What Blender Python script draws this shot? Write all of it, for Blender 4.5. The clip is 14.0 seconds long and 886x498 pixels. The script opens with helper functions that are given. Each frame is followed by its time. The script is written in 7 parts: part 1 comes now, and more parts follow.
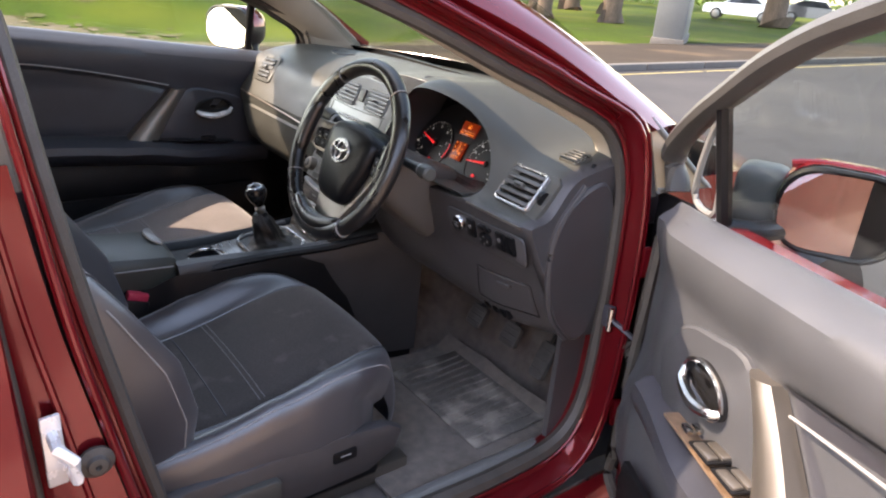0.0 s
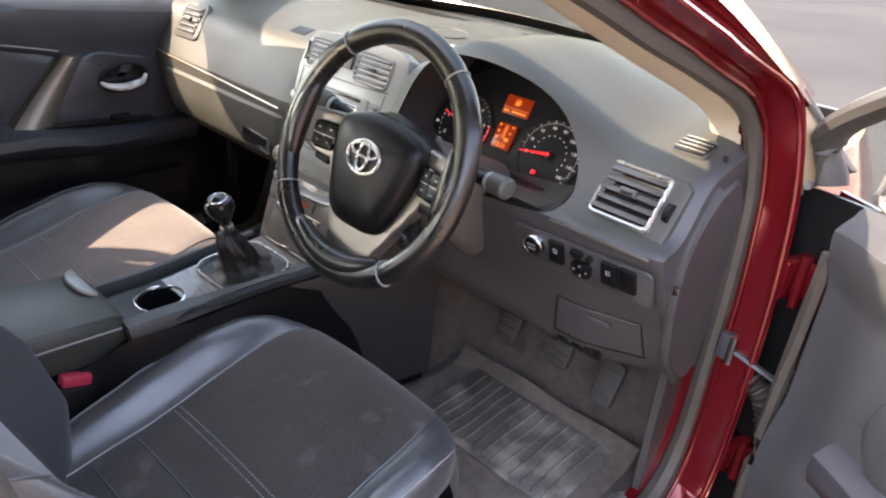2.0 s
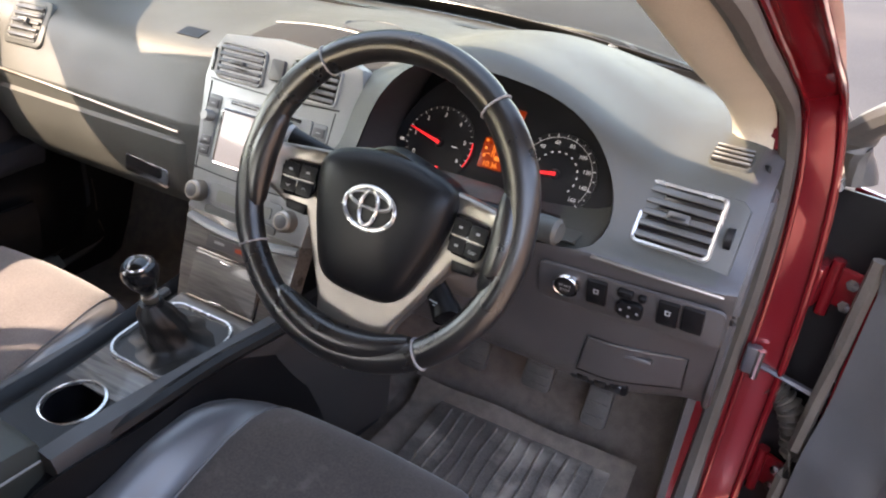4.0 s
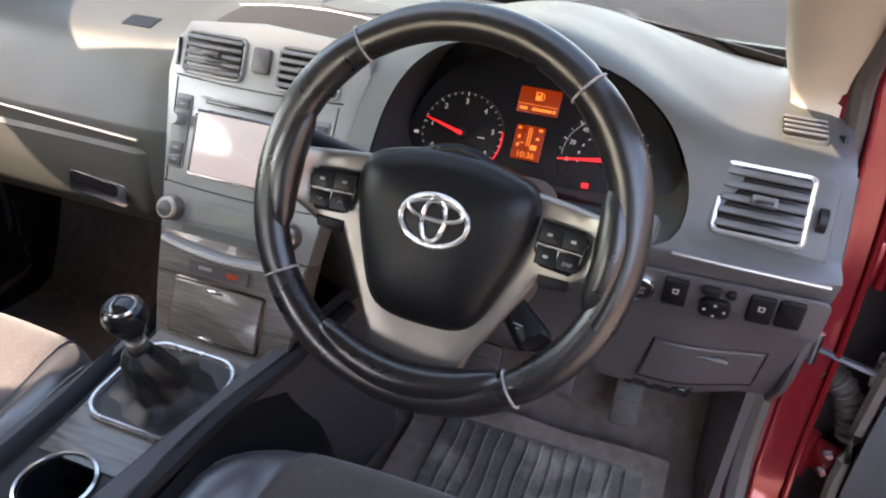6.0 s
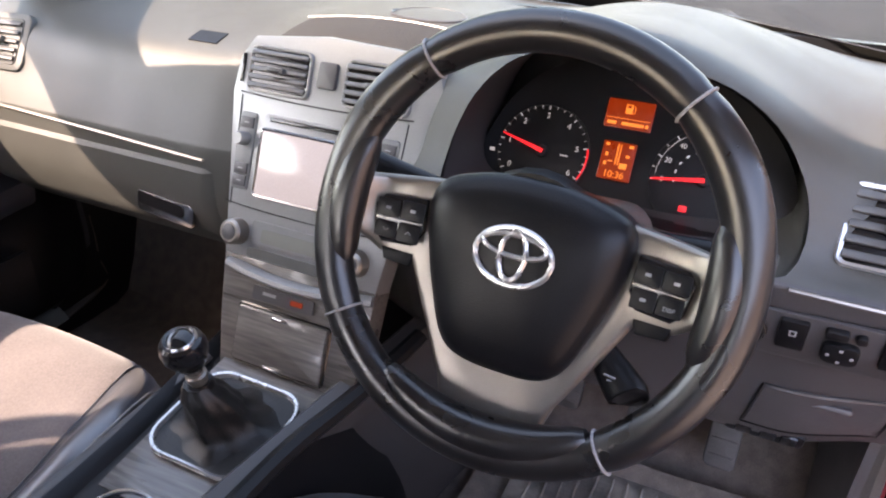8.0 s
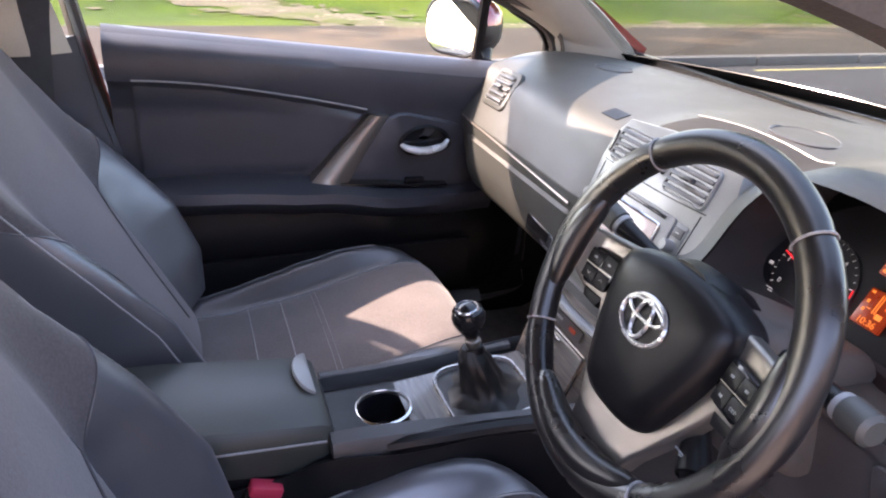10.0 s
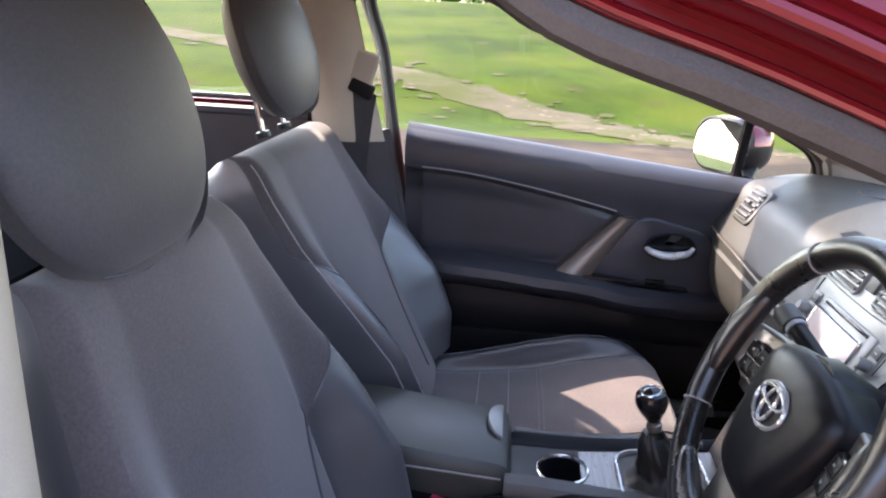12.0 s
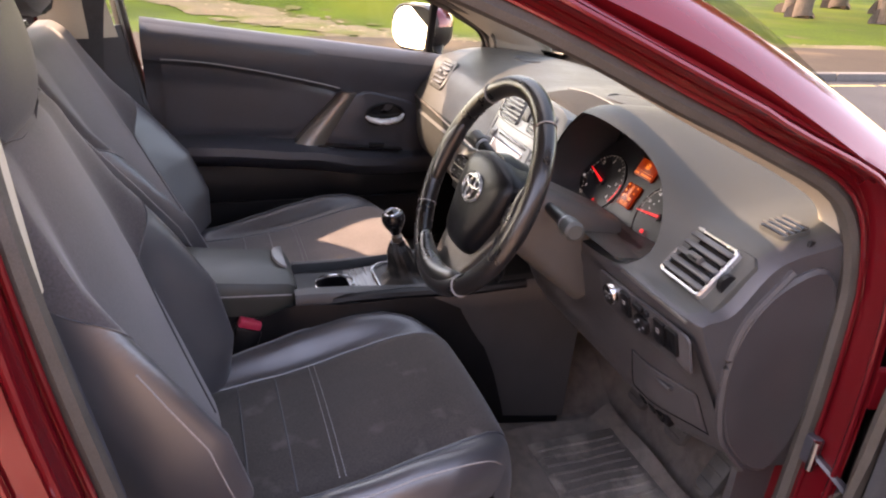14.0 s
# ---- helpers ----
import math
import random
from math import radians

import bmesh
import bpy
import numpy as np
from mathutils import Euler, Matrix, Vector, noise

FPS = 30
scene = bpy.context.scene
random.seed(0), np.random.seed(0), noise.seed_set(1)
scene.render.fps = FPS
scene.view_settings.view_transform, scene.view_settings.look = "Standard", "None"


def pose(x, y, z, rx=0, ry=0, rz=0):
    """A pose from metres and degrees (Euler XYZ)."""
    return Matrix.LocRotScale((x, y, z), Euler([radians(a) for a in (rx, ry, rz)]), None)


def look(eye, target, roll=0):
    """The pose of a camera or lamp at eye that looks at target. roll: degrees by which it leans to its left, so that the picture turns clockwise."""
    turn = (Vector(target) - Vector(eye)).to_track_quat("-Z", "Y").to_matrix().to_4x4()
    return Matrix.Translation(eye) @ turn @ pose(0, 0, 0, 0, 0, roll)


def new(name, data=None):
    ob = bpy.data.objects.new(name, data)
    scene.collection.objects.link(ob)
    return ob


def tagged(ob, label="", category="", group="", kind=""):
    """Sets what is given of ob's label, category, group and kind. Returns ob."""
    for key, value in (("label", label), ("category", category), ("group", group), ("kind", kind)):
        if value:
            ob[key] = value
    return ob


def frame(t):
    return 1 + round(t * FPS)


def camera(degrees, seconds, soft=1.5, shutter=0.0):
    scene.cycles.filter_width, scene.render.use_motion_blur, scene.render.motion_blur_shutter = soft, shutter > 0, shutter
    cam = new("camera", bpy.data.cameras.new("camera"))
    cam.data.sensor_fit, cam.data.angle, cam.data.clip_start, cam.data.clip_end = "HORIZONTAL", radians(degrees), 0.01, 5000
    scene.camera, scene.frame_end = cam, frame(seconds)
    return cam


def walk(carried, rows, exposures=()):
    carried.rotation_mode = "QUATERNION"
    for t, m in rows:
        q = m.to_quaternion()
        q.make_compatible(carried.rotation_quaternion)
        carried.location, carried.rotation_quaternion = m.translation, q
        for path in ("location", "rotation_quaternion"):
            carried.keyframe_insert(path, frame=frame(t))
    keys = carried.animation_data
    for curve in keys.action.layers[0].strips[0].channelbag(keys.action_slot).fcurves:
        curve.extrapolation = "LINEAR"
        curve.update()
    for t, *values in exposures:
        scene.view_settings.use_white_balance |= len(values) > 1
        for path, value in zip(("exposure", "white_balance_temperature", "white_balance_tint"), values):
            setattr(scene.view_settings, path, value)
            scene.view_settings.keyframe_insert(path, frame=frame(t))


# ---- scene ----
cam = camera(63.3, 14.0, 2.1)
METRES, EYE, TILT, LEAN, TURN = 2.18, 1.3003, -22.414, -4.656, 53.612
ROWS = [
    (0.0, 0.0, 0.0, 0.0, 0.0, 0.0, -0.0),
    (0.5, -0.0412, 0.0508, 0.0206, -1.09, -1.67, 0.95),
    (1.0, -0.0668, 0.0911, 0.0371, -3.14, -3.45, 2.01),
    (1.5, -0.0876, 0.1509, 0.0631, -5.21, -5.2, 3.21),
    (2.0, -0.1088, 0.1917, 0.0785, -8.27, -6.45, 4.42),
    (2.5, -0.1447, 0.2325, 0.0977, -12.1, -7.27, 5.76),
    (3.0, -0.167, 0.2613, 0.1114, -15.98, -8.04, 7.1),
    (3.2, -0.1717, 0.2700, 0.1165, -17.36, -8.6, 7.6),
    (5.3, -0.2106, 0.3621, 0.1362, -29.49, -13.06, 10.31),
    (5.5, -0.2133, 0.37, 0.1372, -30.01, -13.2, 10.63),
    (6.0, -0.2254, 0.3917, 0.1435, -30.85, -13.49, 12.17),
    (6.5, -0.2361, 0.4132, 0.1477, -31.28, -13.97, 14.3),
    (7.0, -0.2434, 0.4297, 0.15, -31.77, -14.34, 16.05),
    (7.2, -0.2441, 0.4337, 0.1518, -32.03, -14.47, 16.48),
    (9.3, -0.1200, 0.3654, 0.1330, 1.13, -4.6, 0.64),
    (9.5, -0.1124, 0.3556, 0.1309, 5.57, -3.9, -0.92),
    (10.0, -0.0901, 0.3239, 0.1243, 16.59, -2.32, -4.95),
    (10.5, -0.0669, 0.2954, 0.1234, 26.9, -1.42, -9.36),
    (11.0, -0.031, 0.2931, 0.1203, 36.91, -0.74, -12.86),
    (11.5, -0.0098, 0.2946, 0.1123, 41.35, 1.0, -14.64),
    (12.0, -0.0012, 0.2897, 0.1065, 40.0, 2.58, -14.34),
    (12.5, 0.0033, 0.2565, 0.0972, 33.77, 2.59, -12.42),
    (13.0, 0.0074, 0.2101, 0.0821, 26.92, 1.16, -10.15),
    (13.5, 0.0239, 0.1809, 0.0671, 21.63, -0.18, -8.0),
    (14.0, 0.0431, 0.1375, 0.0529, 16.85, -1.24, -6.18),
]
walk(cam, [(t, pose(1.5773, -0.6756, EYE, TILT, LEAN, TURN) @ pose(METRES * x, METRES * y, METRES * z, 90 + pitch, roll, yaw)) for t, x, y, z, yaw, pitch, roll in ROWS],
     [(0.0, 3.05, 8600, 20), (2.0, 3.6, 8900, 20), (3.0, 3.66, 8800, 20), (6.0, 3.66, 8200, 20), (9.0, 3.72, 8200, 28), (10.4, 3.65, 7600, 28), (11.2, 3.68, 7500, 24), (12.4, 3.3, 7600, 26), (13.2, 3.28, 8900, 30), (14.0, 3.35, 9800, 32)])

# ---- sky and sun ----
SUN_WAY = Vector((0.655, 0.785, -1.0)).normalized()
world = bpy.data.worlds.new("sky")
scene.world = world
world.use_nodes = True
wn = world.node_tree.nodes
sky = wn.new("ShaderNodeTexSky")
sky.sky_type, sky.sun_disc = "NISHITA", False
sky.sun_elevation = math.asin(-SUN_WAY.z)
sky.sun_rotation = math.atan2(-SUN_WAY.x, -SUN_WAY.y)
wn["Background"].inputs[1].default_value = 0.162
world.node_tree.links.new(sky.outputs[0], wn["Background"].inputs[0])
sun = new("sun", bpy.data.lights.new("sun", "SUN"))
sun.data.energy, sun.data.angle, sun.data.color = 1.25, radians(0.6), (1.0, 0.94, 0.85)
sun.matrix_world = look((0, 0, 20), Vector((0, 0, 20)) + SUN_WAY)


# ---- materials ----
def material(name, base, rough=0.5, metal=0.0, var=0.25, scale=30.0, fine=600.0, bump=0.1, coat=0.0, sheen=0.0, emit=None, spec=0.5, random_tint=0.0, stretch=(1, 1, 1), wear=0.0):
    m = bpy.data.materials.new(name)
    m.use_nodes = True
    n, l = m.node_tree.nodes, m.node_tree.links
    b = n["Principled BSDF"]
    b.inputs["Metallic"].default_value = metal
    b.inputs["Roughness"].default_value = rough
    b.inputs["Coat Weight"].default_value = coat
    b.inputs["Coat Roughness"].default_value = 0.04
    b.inputs["Sheen Weight"].default_value = sheen
    b.inputs["Specular IOR Level"].default_value = spec
    co = n.new("ShaderNodeTexCoord")
    mp = n.new("ShaderNodeMapping")
    mp.inputs["Scale"].default_value = stretch
    l.new(co.outputs["Object"], mp.inputs[0])
    big, small = n.new("ShaderNodeTexNoise"), n.new("ShaderNodeTexNoise")
    big.inputs["Scale"].default_value, big.inputs["Detail"].default_value = scale, 5
    small.inputs["Scale"].default_value, small.inputs["Detail"].default_value = fine, 3
    for t in (big, small):
        l.new(mp.outputs[0], t.inputs["Vector"])
    mixf = n.new("ShaderNodeMath")
    mixf.operation = "ADD"
    l.new(big.outputs[0], mixf.inputs[0])
    l.new(small.outputs[0], mixf.inputs[1])
    ramp = n.new("ShaderNodeMapRange")
    ramp.inputs[1].default_value, ramp.inputs[2].default_value = 0.6, 1.4
    ramp.inputs[3].default_value, ramp.inputs[4].default_value = 1 - var, 1 + var
    l.new(mixf.outputs[0], ramp.inputs[0])
    mul = n.new("ShaderNodeVectorMath")
    mul.operation = "SCALE"
    mul.inputs[0].default_value = base
    l.new(ramp.outputs[0], mul.inputs["Scale"])
    colour = mul.outputs[0]
    if random_tint:
        info = n.new("ShaderNodeObjectInfo")
        r2 = n.new("ShaderNodeMapRange")
        r2.inputs[3].default_value, r2.inputs[4].default_value = 1 - random_tint, 1 + random_tint
        l.new(info.outputs["Random"], r2.inputs[0])
        m2 = n.new("ShaderNodeVectorMath")
        m2.operation = "SCALE"
        l.new(colour, m2.inputs[0])
        l.new(r2.outputs[0], m2.inputs["Scale"])
        colour = m2.outputs[0]
    l.new(colour, b.inputs["Base Color"])
    rr = n.new("ShaderNodeMapRange")
    rr.inputs[1].default_value, rr.inputs[2].default_value = 0.3, 0.7
    rr.inputs[3].default_value, rr.inputs[4].default_value = max(0.02, rough - 0.05 * (rough > 0.15) - wear), min(1, rough + 0.05 * (rough > 0.15))
    l.new(big.outputs[0], rr.inputs[0])
    l.new(rr.outputs[0], b.inputs["Roughness"])
    if bump:
        bp = n.new("ShaderNodeBump")
        bp.inputs["Strength"].default_value = bump
        bp.inputs["Distance"].default_value = 0.002
        l.new(mixf.outputs[0], bp.inputs["Height"])
        l.new(bp.outputs[0], b.inputs["Normal"])
    if emit:
        b.inputs["Emission Color"].default_value = (*emit[0], 1)
        b.inputs["Emission Strength"].default_value = emit[1]
    return m


def two_tone(m, other, scale, lo, hi, detail=6.0):
    """Blends the base colour towards another in stains of their own shape."""
    n, l = m.node_tree.nodes, m.node_tree.links
    b = n["Principled BSDF"]
    src = b.inputs["Base Color"].links[0].from_socket
    co, t, r, mix = n.new("ShaderNodeTexCoord"), n.new("ShaderNodeTexNoise"), n.new("ShaderNodeMapRange"), n.new("ShaderNodeMix")
    t.inputs["Scale"].default_value, t.inputs["Detail"].default_value = scale, detail
    r.inputs[1].default_value, r.inputs[2].default_value = lo, hi
    mix.data_type = "RGBA"
    for s in mix.inputs:
        if s.identifier == "B_Color":
            s.default_value = (*other, 1)
    l.new(co.outputs["Object"], t.inputs["Vector"])
    l.new(t.outputs[0], r.inputs[0])
    l.new(r.outputs[0], mix.inputs[0])
    l.new(src, [s for s in mix.inputs if s.identifier == "A_Color"][0])
    l.new([s for s in mix.outputs if s.identifier == "Result_Color"][0], b.inputs["Base Color"])
    return m


def glass_material(name, tint=(1, 1, 1), rough=0.0):
    m = bpy.data.materials.new(name)
    m.use_nodes = True
    n, l = m.node_tree.nodes, m.node_tree.links
    n.remove(n["Principled BSDF"])
    tr, gl, mix, fr, pw = n.new("ShaderNodeBsdfTransparent"), n.new("ShaderNodeBsdfGlossy"), n.new("ShaderNodeMixShader"), n.new("ShaderNodeLayerWeight"), n.new("ShaderNodeMapRange")
    tr.inputs[0].default_value = (*tint, 1)
    gl.inputs["Roughness"].default_value = rough
    fr.inputs[0].default_value = 0.30
    pw.inputs[3].default_value, pw.inputs[4].default_value = 0.02, 0.2
    l.new(fr.outputs[1], pw.inputs[0])
    l.new(pw.outputs[0], mix.inputs[0])
    l.new(tr.outputs[0], mix.inputs[1])
    l.new(gl.outputs[0], mix.inputs[2])
    l.new(mix.outputs[0], n["Material Output"].inputs[0])
    return m


LEATHER = material("black_leather", (0.043, 0.043, 0.049), 0.37, var=0.15, scale=14, fine=900, bump=0.06, spec=0.85, sheen=0.12)
LEATHER.node_tree.nodes["Principled BSDF"].inputs["IOR"].default_value = 1.75
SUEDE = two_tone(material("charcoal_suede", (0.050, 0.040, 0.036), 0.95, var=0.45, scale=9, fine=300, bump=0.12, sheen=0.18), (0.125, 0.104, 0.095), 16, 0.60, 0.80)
# Paler copy of the suede; the sun on the passenger cushion is in its colour.
SUEDE_SUNLIT = material("sunlit_charcoal_suede", (0.135, 0.116, 0.114), 0.95, var=0.3, scale=9, fine=300, bump=0.12, sheen=0.35)
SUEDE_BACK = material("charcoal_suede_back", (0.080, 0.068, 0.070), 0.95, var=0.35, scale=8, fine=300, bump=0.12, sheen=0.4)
HEADCLOTH = material("matt_charcoal_cloth", (0.058, 0.055, 0.060), 0.55, var=0.25, scale=8, fine=300, bump=0.1, sheen=0.15)
ARMPAD = material("dark_armrest_leather", (0.040, 0.042, 0.036), 0.45, var=0.15, scale=8, fine=600, bump=0.08)
DASH = material("grained_dash_plastic", (0.060, 0.061, 0.055), 0.46, var=0.12, scale=12, fine=900, bump=0.25)
DASH_LOW = material("grained_lower_dash", (0.060, 0.057, 0.059), 0.36, var=0.2, scale=12, fine=900, bump=0.25)
# Base pulled down further so that low, hidden parts hold deep shade.
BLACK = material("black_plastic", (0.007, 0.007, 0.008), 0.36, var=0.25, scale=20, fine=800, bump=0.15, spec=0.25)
COLUMN = material("taupe_column_plastic", (0.100, 0.091, 0.083), 0.42, var=0.15, scale=12, fine=900, bump=0.2)
# Dark trim; on the passenger door it also paints in the shade.
DARKTRIM = material("dark_shaded_vinyl", (0.040, 0.041, 0.050), 0.40, var=0.25, scale=12, fine=700, bump=0.18, spec=0.7)
# Lighter copy of the door trim, with the driver's side sunlight in its colour.
DOOR_SUNLIT = material("sunlit_door_plastic", (0.062, 0.065, 0.072), 0.46, var=0.15, scale=12, fine=800, bump=0.2)
CONSOLE = material("dark_console_plastic", (0.046, 0.044, 0.045), 0.40, var=0.2, scale=12, fine=800, bump=0.15)
GLOSSBLACK = material("gloss_black", (0.012, 0.012, 0.013), 0.12, var=0.2, bump=0.0)
SILVER = material("silver_trim_paint", (0.25, 0.25, 0.243), 0.34, metal=0.25, var=0.10, scale=18, fine=700, bump=0.03)
SATIN = material("satin_silver_spoke", (0.29, 0.26, 0.23), 0.36, metal=0.85, var=0.05, scale=8, fine=700, bump=0.03)
MESH = material("dark_speaker_mesh", (0.030, 0.028, 0.026), 0.75, var=0.3, scale=60, fine=1400, bump=0.6, spec=0.3)
BRIGHT = material("bright_silver_edge", (0.50, 0.50, 0.49), 0.25, metal=0.7, var=0.06, bump=0.0)
SLAT = material("dark_grey_vent_blade", (0.075, 0.074, 0.072), 0.34, var=0.15, scale=20, fine=600, bump=0.05, spec=0.6)
VENTGREY = material("grey_vent_plastic", (0.16, 0.16, 0.155), 0.40, var=0.12, scale=14, fine=800, bump=0.12)
HANDLE = material("near_white_metal", (0.82, 0.81, 0.80), 0.25, metal=0.35, var=0.08, bump=0.0)
CHROME = material("chrome", (0.62, 0.62, 0.62), 0.20, metal=1.0, var=0.08, bump=0.0)
WOOD = material("grey_ash_wood_trim", (0.105, 0.094, 0.083), 0.3, var=0.75, scale=26, fine=160, bump=0.06, coat=0.4, stretch=(0.12, 1.2, 1.6))
WOODDOOR = material("brown_wood_trim", (0.20, 0.13, 0.085), 0.3, var=0.6, scale=30, fine=160, bump=0.06, coat=0.4, stretch=(0.3, 0.3, 1.6))
RED = material("dark_red_metallic_paint", (0.155, 0.007, 0.011), 0.14, metal=0.35, var=0.05, scale=6, fine=4000, bump=0.0, coat=0.3)
RED.node_tree.nodes["Principled BSDF"].inputs["Coat IOR"].default_value = 1.5
RUBBER = material("black_rubber_seal", (0.058, 0.051, 0.045), 0.55, var=0.3, scale=30, fine=500, bump=0.2)
FRAMEGREY = material("grey_window_frame", (0.055, 0.053, 0.051), 0.5, var=0.2, scale=20, fine=500, bump=0.15)
BEIGE = material("beige_pillar_trim", (0.50, 0.44, 0.355), 0.75, var=0.1, scale=14, fine=500, bump=0.15)
CARPET = two_tone(material("dark_carpet", (0.14, 0.110, 0.095), 0.98, var=0.5, scale=40, fine=700, bump=0.8, sheen=0.2), (0.17, 0.14, 0.12), 9, 0.55, 0.75)
MATCLOTH = two_tone(material("worn_mat_pile", (0.18, 0.145, 0.12), 0.98, var=0.5, scale=40, fine=700, bump=0.8, sheen=0.2), (0.21, 0.175, 0.15), 9, 0.50, 0.70)
MATRUB = two_tone(material("worn_heel_pad_rubber", (0.17, 0.15, 0.135), 0.38, var=0.4, scale=25, fine=300, bump=0.3), (0.40, 0.35, 0.30), 14, 0.48, 0.66)
GAITER = material("matt_black_leather", (0.007, 0.007, 0.007), 0.42, var=0.4, scale=30, fine=400, bump=0.3)
PEDAL = material("pedal_rubber", (0.070, 0.065, 0.062), 0.6, var=0.4, scale=60, bump=0.3)
PINK = material("red_release_button", (0.55, 0.035, 0.075), 0.4, var=0.1, bump=0.05)
WEBBING = material("grey_seat_belt_webbing", (0.05, 0.05, 0.055), 0.8, var=0.3, scale=60, fine=900, bump=0.5)
STITCH = material("pale_thread", (0.30, 0.29, 0.285), 0.8, var=0.3, scale=300, bump=0.3)
GLASS = glass_material("window_glass", (0.93, 0.96, 0.94))
SCREENGLASS = glass_material("green_tinted_windscreen_glass", (0.77, 0.80, 0.775))
LCD = material("pale_display_glass", (0.17, 0.17, 0.145), 0.25, var=0.1, scale=8, bump=0.0)
SCREEN = material("glossy_display_glass", (0.25, 0.235, 0.24), 0.12, var=0.12, scale=6, bump=0.0, emit=((0.88, 0.83, 0.86), 0.035))
MIRRORBACK = material("blue_grey_mirror_plastic", (0.028, 0.036, 0.042), 0.5, var=0.2, scale=14, fine=700, bump=0.2)
MIRROR = material("mirror_glass", (0.86, 0.88, 0.9), 0.015, metal=1.0, var=0.02, bump=0.0)
DIAL = material("black_dial_face", (0.006, 0.006, 0.008), 0.35, var=0.2, bump=0.0)
WHITE_INK = material("white_dial_print", (0.5, 0.5, 0.5), 0.5, emit=((0.9, 0.95, 1.0), 0.028), var=0.05, bump=0)
RED_LIGHT = material("lit_red_needle", (0.45, 0.01, 0.015), 0.4, emit=((1.0, 0.03, 0.04), 0.11), var=0.05, bump=0)
ORANGE = material("lit_orange_display", (0.12, 0.018, 0.004), 0.3, emit=((1.0, 0.085, 0.006), 0.017), var=0.06, bump=0)
AMBER = material("lit_orange_print", (0.6, 0.2, 0.05), 0.3, emit=((1.0, 0.26, 0.04), 0.085), var=0.05, bump=0)
INK = material("grey_print", (0.30, 0.30, 0.30), 0.5, var=0.05, bump=0)
ASPHALT = two_tone(material("grey_asphalt", (0.046, 0.046, 0.048), 0.9, var=0.25, scale=1.2, fine=60, bump=0.6, spec=0.08), (0.068, 0.066, 0.064), 0.35, 0.45, 0.75)
PAVING = two_tone(material("dusty_pavement", (0.046, 0.037, 0.029), 0.95, var=0.3, scale=0.8, fine=30, bump=0.6, spec=0.05), (0.095, 0.068, 0.047), 0.45, 0.52, 0.66)
SOIL = two_tone(material("bare_soil", (0.105, 0.086, 0.055), 0.95, var=0.3, scale=1.5, fine=30, bump=0.6, spec=0.1), (0.066, 0.070, 0.022), 0.9, 0.45, 0.62)
KERB = material("concrete_kerb", (0.10, 0.092, 0.083), 0.9, var=0.25, scale=4, fine=60, bump=0.5, random_tint=0.12)
GRASS = two_tone(two_tone(material("mown_grass_ground", (0.034, 0.058, 0.006), 0.9, var=0.55, scale=0.6, fine=14, bump=0.8, spec=0.05), (0.070, 0.088, 0.009), 0.20, 0.45, 0.66), (0.075, 0.058, 0.030), 0.75, 0.60, 0.72)
PALESTONE = material("pale_stone", (0.16, 0.12, 0.075), 0.9, var=0.4, scale=3, fine=40, bump=0.3)
BARK = material("tree_bark", (0.10, 0.07, 0.05), 0.95, var=0.5, scale=5, fine=30, bump=1.0, stretch=(1, 1, 0.25))
LEAF = material("green_leaves", (0.075, 0.15, 0.018), 0.6, var=0.5, scale=0.8, fine=6, bump=0)
BOXGREY = material("grey_street_cabinet_paint", (0.10, 0.105, 0.105), 0.6, var=0.15, scale=2, fine=40, bump=0.1)
WHITECAR = material("silver_white_car_paint", (0.62, 0.63, 0.66), 0.2, metal=0.2, var=0.05, scale=2, bump=0, coat=0.8)
DARKCAR = material("charcoal_car_paint", (0.05, 0.05, 0.055), 0.2, metal=0.3, var=0.05, scale=2, bump=0, coat=0.8)
DARKGLASS = material("dark_car_glass", (0.02, 0.022, 0.025), 0.05, var=0.1, bump=0)
# Tan base is the reflection of sunlit brick and paving, put in as colour.
TAN_REFLECTION = material("tan_reflection_paint", (0.50, 0.37, 0.24), 0.25, var=0.12, scale=10, bump=0.0, coat=0.6)
TYRE = material("tyre_rubber", (0.025, 0.025, 0.025), 0.7, var=0.2, bump=0.2)
RIMLEATHER = material("polished_rim_leather", (0.010, 0.009, 0.009), 0.30, var=0.2, scale=26, fine=700, bump=0.03, spec=0.75)
YELLOW = material("yellow_road_paint", (0.32, 0.265, 0.10), 0.8, var=0.3, scale=3, fine=40, bump=0.3)
FILL_BRICK = two_tone(material("warm_fill_wall", (0.20, 0.13, 0.10), 0.9, var=0.3, scale=1.5, fine=25, bump=0.5), (0.28, 0.19, 0.15), 0.6, 0.45, 0.65)
PINKPAVE = two_tone(material("warm_paving", (0.38, 0.31, 0.25), 0.9, var=0.25, scale=1.5, fine=30, bump=0.4), (0.21, 0.165, 0.135), 1.1, 0.50, 0.56)
RED_REFLECTION = material("red_flank_reflection", (0.5, 0.02, 0.02), 0.1, var=0.05, bump=0, coat=0.5)


# ---- building helpers ----
def part(name, bm, mat, parent=None, label="", smooth=35):
    bmesh.ops.recalc_face_normals(bm, faces=bm.faces)
    me = bpy.data.meshes.new(name)
    bm.to_mesh(me)
    bm.free()
    me.materials.append(mat)
    for p in me.polygons:
        p.use_smooth = True
    me.set_sharp_from_angle(angle=radians(smooth))
    ob = new(name, me)
    if parent is not None:
        ob.parent = parent
        ob.matrix_parent_inverse = Matrix.Translation(parent.location).inverted() if parent.type == "EMPTY" else Matrix.Identity(4)
    if label:
        tagged(ob, label)
    return ob


